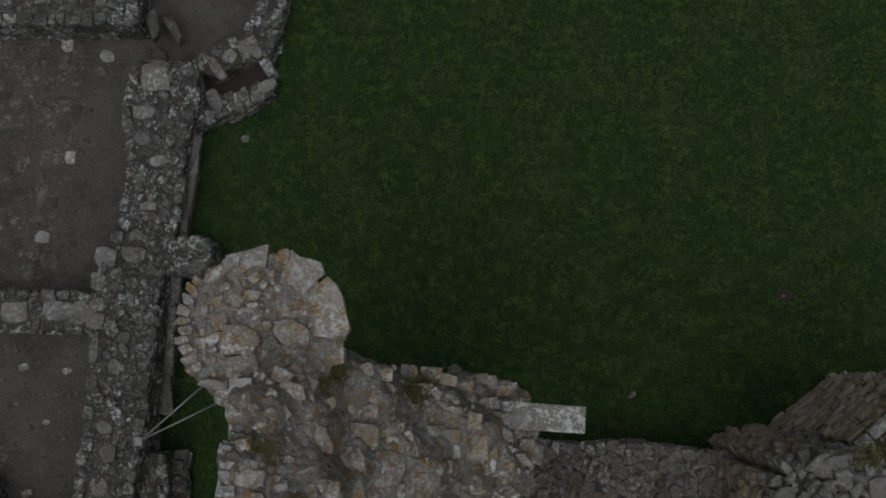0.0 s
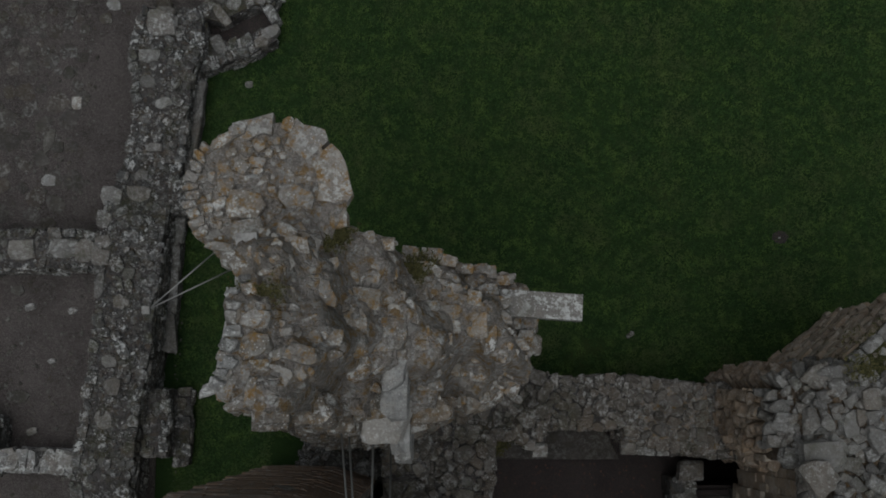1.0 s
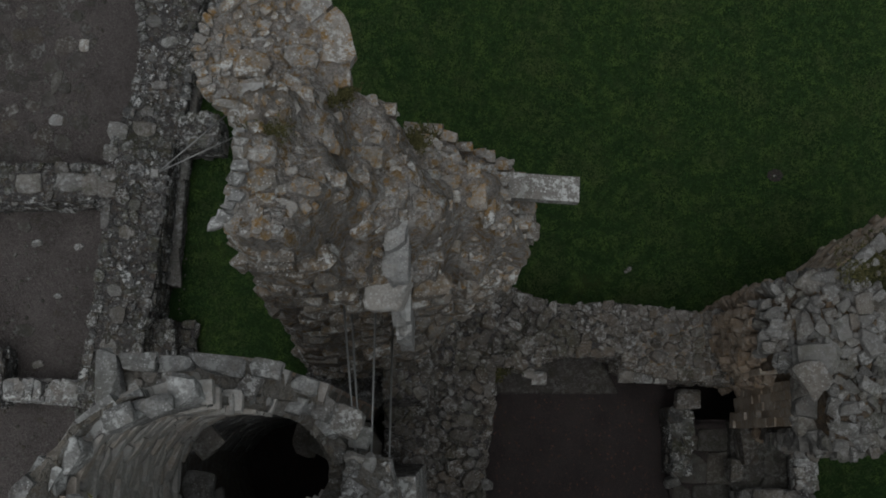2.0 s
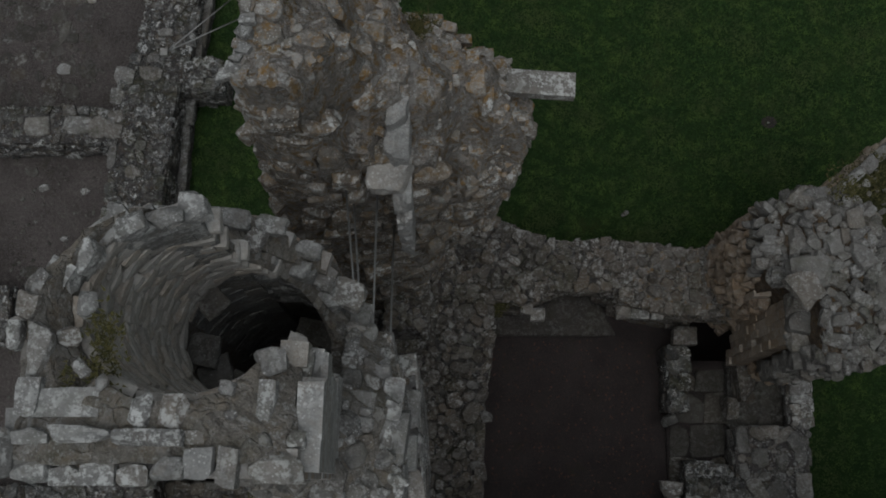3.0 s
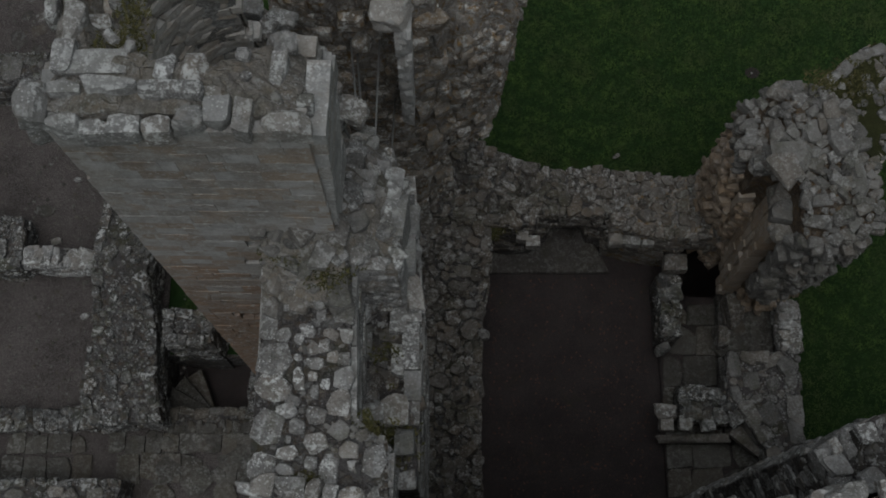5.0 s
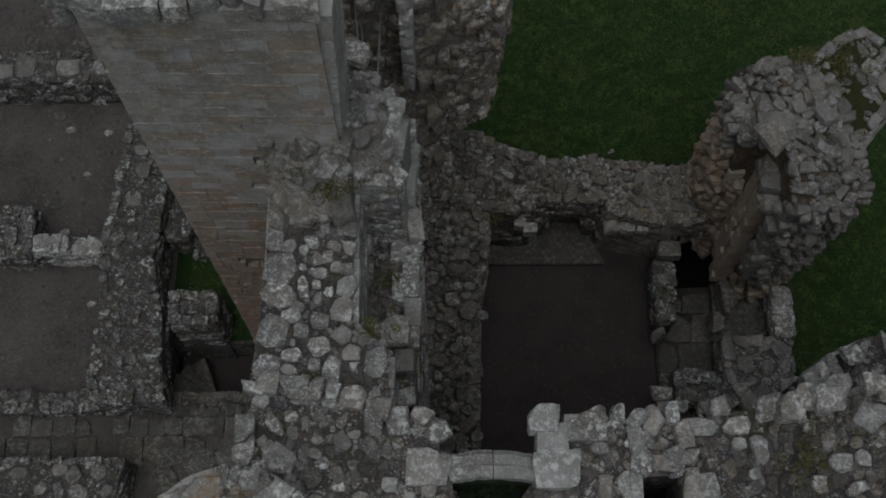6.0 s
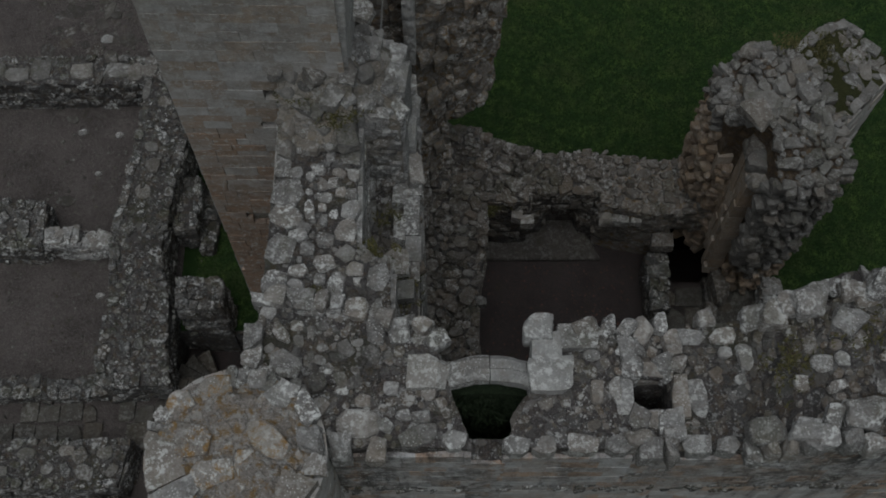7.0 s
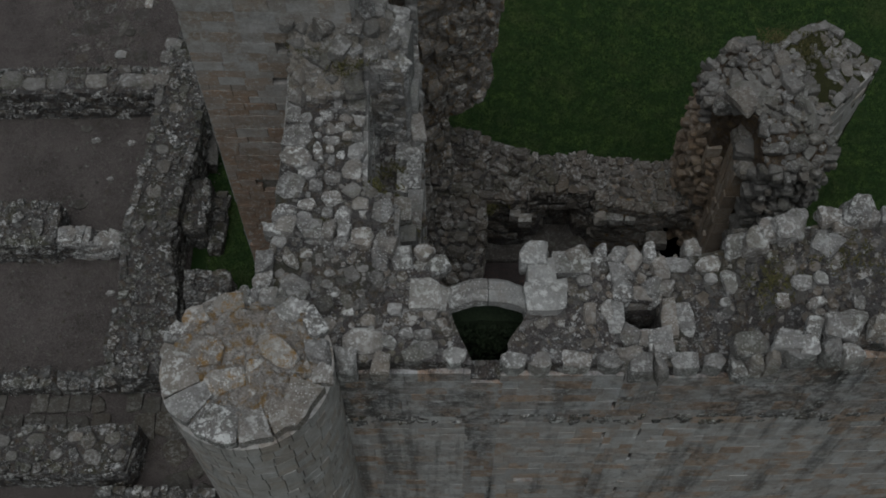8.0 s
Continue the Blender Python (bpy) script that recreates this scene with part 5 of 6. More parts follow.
south = face_stones([OUT[0], OUT[1]], 9.4, 13.12, 0.17, (0.14, 0.5), 92, "block", 0.05, 0.22, -0.002, 0.0015, holes=[(0.92, 1.06, 9.42, 9.72), (1.2, 1.3, 10.05, 10.55)])
south += face_stones([OUT[0], (-1.86, -5.03)], 0.0, 9.4, 0.165, (0.16, 0.46), 89, "block", 0.05, 0.22, 0.004, 0.004, holes=[(0.55, 0.68, 6.3, 7.1)])
lay(turret, "ashlar_block", south, SHAFT, 420, "ashlar_fill")
corner = face_stones([OUT[1], OUT[2], (-1.35, -4.08)], 8.6, lambda x, y: turret_top(min(x, -1.1), min(y, -4.3)) - 0.12, 0.26, (0.24, 0.45), 90, "block", 0.03, 0.2, 0.0, 0.004)
east = face_stones([OUT[2]] + OUT[3:7], 7.6, lambda x, y: turret_top(x, y) - 0.1, 0.24, (0.25, 0.45), 94, "worn", 0.04, 0.2, -0.01, 0.015)
west = face_stones(OUT[6:] + OUT[:1], 0.0, lambda x, y: turret_top(x, y) - 0.1, 0.24, (0.25, 0.45), 95, "block", 0.03, 0.2, 0.0, 0.004)
lay(turret, "face_block", east + west, PALE, 200, "face_fill")
corner = [(k, i, Matrix.Translation((0.045 * (m.translation.z - 10.4), 0, 0)) @ m) for k, i, m in corner]
lay(turret, "corner_block", corner, JAMBWHITE, 90, "corner_fill")
row = set_at([(-2.94, -5.04, 13.32, 0.23, 0.16, 0), (-2.46, -5.06, 13.28, 0.25, 0.16, 0), (-2.2, -5.07, 13.28, 0.22, 0.15, 0), (-1.95, -5.02, 13.36, 0.23, 0.16, 0), (-1.72, -4.99, 13.4, 0.19, 0.22, 0), (-1.53, -5.01, 13.34, 0.14, 0.28, -5), (-1.2, -5.03, 13.27, 0.38, 0.2, 0), (-2.71, -5.06, 13.24, 0.22, 0.16, 0)], 96, 0.26)
row += set_at([(-2.92, -4.79, 13.4, 0.25, 0.12, 0), (-2.55, -4.78, 13.43, 0.41, 0.12, -1), (-2.09, -4.81, 13.4, 0.48, 0.12, -1), (-1.78, -4.8, 13.3, 0.17, 0.1, 0), (-3.18, -4.9, 13.42, 0.24, 0.34, -3), (-2.69, -4.56, 13.34, 0.46, 0.21, 0), (-2.96, -4.52, 13.38, 0.16, 0.28, -5), (-2.93, -4.19, 13.32, 0.18, 0.36, -10)], 97, 0.3)
row += set_at([(-3.02, -3.84, 13.16, 0.28, 0.24, 0), (-2.67, -3.84, 13.1, 0.16, 0.28, 5), (-2.73, -3.42, 13.0, 0.22, 0.18, 37), (-2.47, -3.15, 12.86, 0.31, 0.2, 21), (-2.22, -3.05, 12.74, 0.3, 0.18, 11), (-2.03, -2.93, 12.56, 0.22, 0.24, 0), (-2.79, -4.05, 13.14, 0.17, 0.16, 0), (-2.86, -3.6, 13.02, 0.2, 0.2, 50)], 98, 0.22, "rock", 0.12)
row.append(piece("dressed", (-3.2, -4.92, 13.0), (0.18, 0.26, 0.34)))
row = [(k if q % 3 else "worn", i, m @ Matrix.Diagonal((1.05, 1.03, 1.0, 1.0))) for q, (k, i, m) in enumerate(row)]
lay(turret, "parapet_block", row, PALE)
edge = rim_stones([(-2.98, -3.55), (-3.12, -3.78), (-3.12, -4.3)], turret_top, (0.16, 0.3), 0.14, 0.2, 98, "worn", 0.0, 0.25, 0.3, 0.05)
edge += set_at([(-1.29, -4.23, 13.02, 0.22, 0.21, 20), (-1.08, -4.22, 12.7, 0.14, 0.24, 0), (-1.07, -4.83, 13.16, 0.14, 0.12, 0), (-1.72, -4.61, 13.14, 0.13, 0.1, 0), (-1.5, -4.76, 13.16, 0.17, 0.1, 0), (-1.42, -4.45, 13.06, 0.1, 0.12, 30)], 100, 0.3, "worn", 0.1)
edge += set_at([(-1.29, -4.58, 13.16, 0.13, 0.4, -3), (-1.0, -4.42, 12.6, 0.09, 0.44, 0), (-1.02, -4.78, 12.6, 0.08, 0.3, 0)], 101, 0.5)
edge += set_at([(-1.55, -2.86, 9.75, 0.34, 0.2, -30), (-1.3, -2.96, 9.4, 0.3, 0.26, -25), (-1.05, -3.1, 9.15, 0.4, 0.34, -30), (-0.92, -3.28, 8.75, 0.23, 0.26, -10)], 102, 0.22, "worn", 0.05)
# the square lower shaft, with a coping where the round upper wall is set back
lower = part("lower_shaft", strip_mesh("lower_shaft", [(-3.2, -4.3), (-3.22, -2.52), (-1.9, -2.54), (-1.2, -2.76)], [(-3.0, -4.3), (-2.72, -3.1), (-2.0, -2.84), (-1.25, -2.95)], lambda x, y: 10.56 - 1.9 * max(0.0, x + 1.85), 0.0, BED, 0.12, 0.05), turret, "square lower shaft of the turret")
lay(lower, "coping_slab", set_at([(-2.87, -2.58, 10.74, 0.34, 0.17, 0), (-2.53, -2.6, 10.68, 0.33, 0.16, 0), (-2.11, -2.61, 10.74, 0.46, 0.2, -2), (-1.72, -2.63, 10.5, 0.34, 0.18, -8), (-1.42, -2.76, 9.95, 0.3, 0.18, -18), (-3.14, -2.74, 10.8, 0.22, 0.52, 2), (-3.12, -3.28, 10.74, 0.2, 0.5, 0), (-3.12, -3.8, 10.74, 0.2, 0.46, 0)], 103, 0.22, "worn"), PALE)
lay(lower, "stone", top_stones([(-3.0, -3.6), (-3.0, -2.7), (-1.8, -2.7), (-1.8, -2.9), (-2.7, -3.1)], lambda x, y: 10.6, [(0.09, 30), (0.06, 60)], 104, "worn", 0.7, 0.0, 0.9, 0.2), GREY, 40)
lay(lower, "ashlar_block", face_stones([(-1.2, -2.76), (-1.9, -2.54), (-3.22, -2.52), (-3.2, -4.3)], 0.0, lambda x, y: 10.48 - 1.9 * max(0.0, x + 1.85), 0.2, (0.25, 0.5), 105, "block", 0.03, 0.2, 0.003, 0.004), SHAFT, 60, "ashlar_fill")
tt = top_stones(OUT, lambda x, y: turret_top(x, y), [(0.1, 30), (0.06, 50)], 100, "rock", 0.8, 0.0, 0.9, 0.2, avoid=[(-2.0, -3.72, 0.82)] + discs_of(row + edge))
lay(turret, "stone", edge + tt, GREY, 220)
for x, y, z, yaw, sx in [(-2.4, -3.3, 9.86, 40, 0.3), (-2.5, -3.78, 9.6, 78, 0.34), (-2.42, -4.0, 9.4, 15, 0.36), (-2.2, -4.2, 9.15, 60, 0.4), (-1.72, -3.3, 7.0, 75, 0.4), (-1.42, -3.32, 7.2, 60, 0.4)]:
    k, i, m = piece("dressed", (x, y, z), (sx, 0.32, 0.12), radians(yaw))
    part("broken_step", shared_mesh(k, i, PIERGREY), turret).matrix_basis = m
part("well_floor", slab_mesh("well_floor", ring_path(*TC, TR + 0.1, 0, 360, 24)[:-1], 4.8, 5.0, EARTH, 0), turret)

slope_top = lambda x, y: 10.38 - 1.0 * max(0.0, x + 0.95) - 1.3 * max(0.0, y + 4.4) + 0.08 * noise.noise(Vector((x * 3, y * 3, 7)))
slope = low_wall("rubble_slope", [(-1.06, -5.3), (-1.02, -4.1), (-1.0, -3.5)], [(-0.46, -5.3), (-0.42, -4.4), (-0.6, -3.5)], slope_top, "broken rubble sloping down beside the stair turret", core=BED, stone=GREY, seed=116, z0=8.2, sizes=[(0.13, 10), (0.09, 50), (0.05, 120)], faces=True, edge=0.0, kind="", lift=0.15, gap=0.8, tilt=0.3, top_kind="worn", placed=[(-0.92, -4.13, 0.22, 0.24, 0), (-0.8, -4.33, 0.28, 0.17, -10), (-0.86, -4.88, 0.24, 0.22, 20), (-0.75, -5.1, 0.22, 0.2, 0)])
lay(slope, "upright_slab", set_at([(-0.53, -4.66, 10.0, 0.32, 0.55, -8), (-0.56, -5.13, 9.5, 0.34, 0.35, 0)], 117, 1.2), PALE)

# ---------------------------------------------------------------- tall walls
ledge_top = line([(-7.5, 8.75), (-6.8, 8.65), (-6.6, 8.35), (-5.5, 8.3), (-5.2, 8.6), (-4.9, 8.7), (-3.6, 8.4)])


OPENING = [(-0.02, -7.7), (1.1, -7.7), (1.1, -8.48), (0.78, -9.1), (0.25, -9.1), (0.06, -8.5)]


def clear_of(items):
    """Keeps the window opening and the square shaft free of stones."""
    keep = []
    for it in items:
        p = it[2].translation
        if in_poly(p.x, p.y, OPENING) or (1.95 < p.x < 2.53 and -8.85 < p.y < -8.33):
            continue
        keep.append(it)
    return keep


def tall_wall(name, left, right, top, label, seed, sizes, stone=GREY, core=MORTAR, edge=0.34, kind="structure", high=0.2, lengths=(0.25, 0.5), z0=0.0, placed=(), fill=None, over=0.0):
    fill = fill or TAN
    mid = (sum(p[0] for p in left) / len(left), sum(p[1] for p in left) / len(left), 0)
    w = thing(name, strip_mesh(name, left, right, lambda x, y: top(x, y) + 0.0, z0, core, 0.13, 0.05), mid, label, "wall", kind)
    poly = list(left) + list(right)[::-1]
    area = sum(a[0] * b[1] - b[0] * a[1] for a, b in zip(poly, poly[1:] + poly[:1]))
    ring = poly if area > 0 else poly[::-1]
    rim = rim_stones(ring + ring[:1], top, lengths, edge, high, seed, "worn", -over, 0.16, 0.25 if not over else 0.05, 0.1) if edge else []
    own = [it for rows in placed for it in bedded(rows, top, seed + 2, 0.3)]
    near = lambda it: any((it[2].translation - o[2].translation).xy.length < 0.5 * max(o[2].to_3x3().col[0].length, o[2].to_3x3().col[1].length) + 0.06 for o in own)
    rim = [it for it in rim if not near(it)]
    lay(w, "bedded_stone", clear_of(own), stone, 300)
    lay(w, "rim_stone", clear_of(rim), stone, 150)
    lay(w, "stone", clear_of(top_stones(poly, top, sizes, seed + 1, "flat", 0.7, -0.12, 0.92, 0.1, avoid=discs_of(rim + own, 0.5))), fill, 260)
    return w


h_top = lambda x, y: 9.95 + 0.3 * min(1.0, max(0.0, (y + 5.6) / 0.3)) + 0.05 * noise.noise(Vector((x * 1.5, y * 1.5, 6)))
MID_SLABS = [(-1.76, -5.89, 0.2, 0.37, -6), (-1.69, -6.26, 0.37, 0.35, -3), (-1.7, -6.56, 0.37, 0.3, 0), (-1.75, -6.96, 0.32, 0.37, -13), (-1.78, -7.35, 0.29, 0.3, 0), (-1.0, -5.71, 0.24, 0.35, -3), (-0.97, -6.01, 0.14, 0.16, 0), (-0.98, -6.45, 0.22, 0.23, 0), (-1.04, -6.7, 0.28, 0.29, 0), (-0.99, -6.25, 0.14, 0.14, 0), (-1.39, -5.44, 0.25, 0.24, 0), (-1.6, -5.66, 0.19, 0.21, -11), (-1.22, -5.58, 0.13, 0.14, 0), (-1.82, -7.68, 0.18, 0.18, -20), (-1.68, -5.24, 0.3, 0.2, 0), (-1.4, -5.2, 0.3, 0.2, -10), (-1.08, -5.3, 0.34, 0.2, 10)]
MID_COBBLES = [(-1.47, -5.79, 0.13, 0.13, 0), (-1.61, -6.01, 0.16, 0.15, 0), (-1.37, -5.95, 0.19, 0.17, -22), (-1.24, -5.79, 0.11, 0.17, 0), (-1.25, -6.12, 0.25, 0.16, 11), (-1.13, -5.99, 0.17, 0.11, -22), (-1.29, -6.3, 0.18, 0.13, 0), (-1.1, -6.23, 0.13, 0.12, 0), (-1.45, -6.46, 0.13, 0.25, 11), (-1.28, -6.6, 0.09, 0.16, 0), (-1.18, -6.51, 0.11, 0.12, 0), (-1.3, -6.43, 0.1, 0.11, 0), (-1.55, -6.79, 0.23, 0.16, 0), (-1.44, -6.94, 0.17, 0.18, 0), (-1.25, -6.84, 0.21, 0.18, 0), (-1.49, -6.68, 0.17, 0.12, -11), (-1.45, -6.05, 0.1, 0.12, 0), (-1.46, -6.24, 0.09, 0.08, 0)]
MID_SOUTH = [(-1.25, -7.1, 0.24, 0.23, 27), (-1.53, -7.21, 0.22, 0.14, 0), (-1.55, -7.38, 0.18, 0.13, 0), (-1.3, -7.31, 0.13, 0.14, 0), (-1.11, -7.38, 0.2, 0.33, -5), (-0.92, -7.18, 0.2, 0.18, 0), (-0.86, -7.35, 0.14, 0.14, 0), (-0.65, -7.29, 0.25, 0.33, -5), (-0.67, -7.79, 0.22, 0.54, 0), (-1.39, -7.65, 0.32, 0.23, 0), (-1.07, -7.68, 0.34, 0.23, -3), (-1.5, -7.85, 0.15, 0.13, 0), (-1.67, -7.94, 0.15, 0.28, 32), (-1.6, -8.28, 0.36, 0.32, -10), (-1.87, -8.45, 0.34, 0.31, 10)]
COBBLED = [(0.1, 24), (0.075, 90), (0.05, 150), (0.03, 130)]
hall = tall_wall("wall_middle", [(-1.84, -5.0), (-1.84, -6.0), (-1.88, -6.9), (-1.93, -7.8), (-1.97, -8.5)], [(-0.94, -5.0), (-0.92, -6.0), (-0.9, -6.95), (-0.5, -7.1), (-0.53, -8.5)], h_top, "tall rubble wall with a broad mortared stone top", 111, COBBLED, core=DARKMORTAR, edge=0.0, placed=(MID_SLABS, MID_COBBLES, MID_SOUTH), fill=PIERGREY)
low_wall("rubble_slope", [(-1.83, -5.72), (-1.83, -5.06)], [(-0.97, -5.72), (-0.97, -5.06)], lambda x, y: 10.0 + 0.95 * (y + 5.72) + 0.08 * noise.noise(Vector((x * 3, y * 3, 5))), "mossy rubble banked against the foot of the turret face", core=BED, stone=PIERGREY, seed=119, z0=9.7, sizes=[(0.13, 14), (0.09, 50), (0.06, 90), (0.035, 100)], faces=False, edge=0.0, kind="", lift=0.1, gap=0.86, tilt=0.25, top_kind="worn")
lay(hall, "face_stone", face_stones([(-0.53, -8.2), (-0.5, -7.1), (-0.9, -6.95), (-0.92, -5.0)], 8.2, 9.88, 0.24, (0.25, 0.5), 112, "block", 0.04, 0.2, 0.007, 0.008) + face_stones([(-1.88, -5.0), (-1.88, -6.4), (-1.9, -7.4), (-1.95, -8.5)], 4.0, 9.8, 0.26, (0.25, 0.5), 113, "block", 0.03, 0.2, 0.007, 0.008), GREY, 300, "rubble_fill")
ledge = tall_wall("wall_ledge", [(-0.95, -7.45), (-1.05, -5.0), (-1.12, -3.7)], [(-0.27, -7.45), (-0.26, -5.0), (-0.35, -3.7)], lambda x, y: ledge_top(y) + 0.2 * (x < -0.6) * (y > -5.2), "lower ledge of the tall wall with broken dressed stones", 114, [(0.14, 20), (0.1, 60), (0.06, 160)], edge=0.24, core=MORTAR)
lay(ledge, "face_stone", face_stones([(-0.27, -7.45), (-0.26, -5.0), (-0.35, -3.7)], 0.9, 8.4, 0.28, (0.3, 0.6), 115, "block", 0.03, 0.2, 0.006, 0.006), GREY, 200, "rubble_fill")
lay(ledge, "ledge_block", set_at([(-0.4, -4.83, 8.95, 0.22, 0.37, 0), (-0.35, -4.28, 8.6, 0.19, 0.32, 0), (-0.34, -5.2, 8.6, 0.17, 0.44, 0), (-0.5, -5.5, 8.5, 0.2, 0.3, 0), (-0.5, -5.96, 8.5, 0.15, 0.37, 0), (-0.52, -6.6, 8.85, 0.33, 0.36, 0), (-0.8, -6.62, 8.9, 0.34, 0.21, 0), (-0.34, -5.8, 8.42, 0.12, 0.46, 0), (-0.34, -6.25, 8.42, 0.12, 0.4, 0), (-0.4, -6.95, 8.9, 0.22, 0.3, 0), (-0.7, -3.95, 8.7, 0.3, 0.3, 0)], 118, 0.36), PALE)

m_line = line([(-1.5, 9.95), (3.2, 9.85), (3.7, 10.25), (6.0, 10.5)])
m_top = lambda x, y: m_line(x) + 0.07 * noise.noise(Vector((x * 1.3, y * 1.3, 9)))
MBIG = [(0.1, 4), (0.07, 26), (0.05, 70), (0.035, 120), (0.022, 120)]
N, S = -7.85, -9.17
m_parts = [
    ("wall_south_1", [(-1.9, S), (-0.02, S), (0.33, S)], [(-1.9, -7.5), (-0.2, N), (-0.05, -8.0)], "tall south wall with rubble top beside the arch"),
    ("wall_south_2", [(0.67, S), (2.04, S)], [(1.24, -8.0), (2.04, N)], "tall south wall with rubble top beside the arch"),
    ("wall_south_3", [(2.04, -8.42), (2.44, -8.42)], [(2.04, N), (2.44, N)], "wall top north of a square shaft"),
    ("wall_south_4", [(2.04, S), (2.44, S)], [(2.04, -8.76), (2.44, -8.76)], "wall top south of a square shaft"),
    ("wall_south_5", [(2.44, S), (3.6, S), (9.5, S + 0.1)], [(2.44, N), (3.6, -7.75), (9.5, -7.4)], "tall south wall with lichened boulders on its top"),
]
S_WEST = [(-1.46, -8.56, 0.18, 0.16, 0), (-1.35, -8.81, 0.28, 0.21, 15), (-0.82, -8.92, 0.47, 0.3, 0), (-1.18, -8.34, 0.15, 0.13, 0), (-0.55, -8.94, 0.18, 0.14, -20), (-0.37, -8.84, 0.16, 0.12, 0), (-0.19, -8.86, 0.24, 0.15, 5), (-0.2, -9.05, 0.41, 0.22, 15), (-1.01, -8.55, 0.15, 0.12, 0), (-0.78, -8.68, 0.17, 0.14, 0), (-0.49, -8.55, 0.17, 0.15, 0), (-1.23, -8.73, 0.17, 0.2, -21), (-0.1, -8.6, 0.16, 0.14, 0), (0.16, -9.08, 0.26, 0.2, 0), (-0.42, -7.9, 0.26, 0.3, 0)]
S_SHAFT = [(0.8, -9.13, 0.29, 0.2, 0), (1.09, -9.13, 0.27, 0.2, 0), (1.48, -9.12, 0.36, 0.2, 0), (1.86, -9.12, 0.3, 0.2, 0), (1.3, -8.44, 0.17, 0.13, 0), (1.66, -8.57, 0.15, 0.26, 0), (1.86, -8.55, 0.15, 0.3, 0), (1.62, -8.17, 0.18, 0.13, 0), (1.95, -8.1, 0.16, 0.14, 0)]
S_STONES = [(3.05, -8.12, 0.15, 0.13, 0), (3.26, -8.19, 0.16, 0.32, 8), (2.72, -8.61, 0.22, 0.44, 6), (2.65, -7.94, 0.42, 0.19, 0), (3.04, -7.92, 0.31, 0.19, 0), (3.93, -8.39, 0.25, 0.2, 0), (4.12, -8.35, 0.15, 0.16, 0), (4.03, -8.64, 0.23, 0.12, 20), (4.49, -8.65, 0.13, 0.18, 0), (3.69, -8.6, 0.14, 0.18, 0), (3.17, -8.43, 0.13, 0.12, 0), (3.09, -8.6, 0.13, 0.12, 0), (2.67, -9.12, 0.33, 0.2, 0), (2.99, -9.12, 0.24, 0.18, 0)]
own_stones = {0: (S_WEST,), 1: (S_SHAFT,), 4: (S_STONES,)}
for q, (name, left, right, label) in enumerate(m_parts):
    wall = tall_wall(name, left, right, m_top, label, 121 + 7 * q, MBIG, core=DARKMORTAR if q == 4 else MORTAR, edge=0.24, high=0.34, over=0.12, lengths=(0.14, 0.34), placed=own_stones.get(q, ()))
    path = [p for p in left]
    if q in (0, 1, 3, 4):
        fs = face_stones(path if q else [(-1.2, S), (0.34, S)], 0.0, lambda x, y: m_top(x, y) - 0.2, 0.22, (0.2, 0.46), 160 + q, "block", 0.052, 0.2, -0.001, 0.0015, holes=[(1.0 - path[0][0], 1.22 - path[0][0], 5.85, 6.08)] if q == 1 else ())
        hi = [it for it in fs if it[2].translation.z > 8.35]
        lo = [it for it in fs if it[2].translation.z <= 8.35]
        lay(wall, "sandstone_block", hi, WEATHERED, 200, "sandstone_fill")
        lay(wall, "band_stone", face_stones(path if q else [(-1.2, S), (0.34, S)], 8.2, 8.48, 0.1, (0.08, 0.26), 190 + q, "worn", 0.07, 0.16, 0.0, 0.012, 0.45), DARKGREY, 60)
        lay(wall, "ashlar_block", lo, STREAKED, 260, "ashlar_fill")
front = tall_wall("wall_south_6", [(0.3, S), (0.7, S)], [(0.26, -8.98), (0.74, -8.98)], lambda x, y: 9.55, "thin front of the south wall below the window opening", 178, [(0.08, 60)], edge=0.0)
lay(front, "sandstone_block", face_stones([(0.3, S), (0.7, S)], 5.0, 9.5, 0.25, (0.2, 0.4), 179, "block", 0.054, 0.16, -0.001, 0.0015), WEATHERED, 60, "sandstone_fill")
low_wall("window_sill", [(0.25, -8.99), (0.75, -8.99)], [(-0.1, -7.9), (1.25, -7.9)], lambda x, y: 6.9 - 0.25 * max(0.0, y + 8.6), "mossy sill of the window opening below the arch", core=MOSS, stone=DARKGREY, seed=171, z0=0.0, sizes=[(0.05, 8)], faces=False, edge=0)
sill = rim_stones([(1.1, -7.9), (0.0, -7.9)], lambda x, y: 6.85, (0.1, 0.26), 0.18, 0.2, 172, "worn", 0.0, 0.3, 0.15, 0.08)
low_wall("wall_infill", [(0.0, -8.46), (1.1, -8.46)], [(0.0, -8.2), (1.1, -8.2)], lambda x, y: 9.5, "dark ivied wall under the arch", core=IVY, stone=DARKGREY, seed=173, z0=6.5, sizes=[], faces=False, edge=0)
r0 = random.Random(174)
ivy = [(r0.uniform(0.05, 1.05), -8.5 - 0.5 * max(0.0, r0.gauss(0, 0.15)), r0.uniform(6.9, 9.45)) for _ in range(1100)] + [(r0.uniform(0.25, 0.95), r0.uniform(-8.95, -8.5), 6.92) for _ in range(260)]
thing("ivy", tufts("ivy", ivy, IVY, 0.08, 175, 4), (0.5, -8.5, 6.9), "dark green ivy filling the opening under the arch", "ivy", "stuff")
loose("fallen_stone", (0.13, -8.74, 9.36), (0.2, 0.46, 0.24), 22, "sloping slab beside the window opening", TAN, "worn", (0.0, 0.35), seed=176)
loose("fallen_stone", (0.95, -8.7, 9.4), (0.2, 0.55, 0.24), -32, "sloping slab beside the window opening", TAN, "worn", (0.0, -0.4), seed=177)
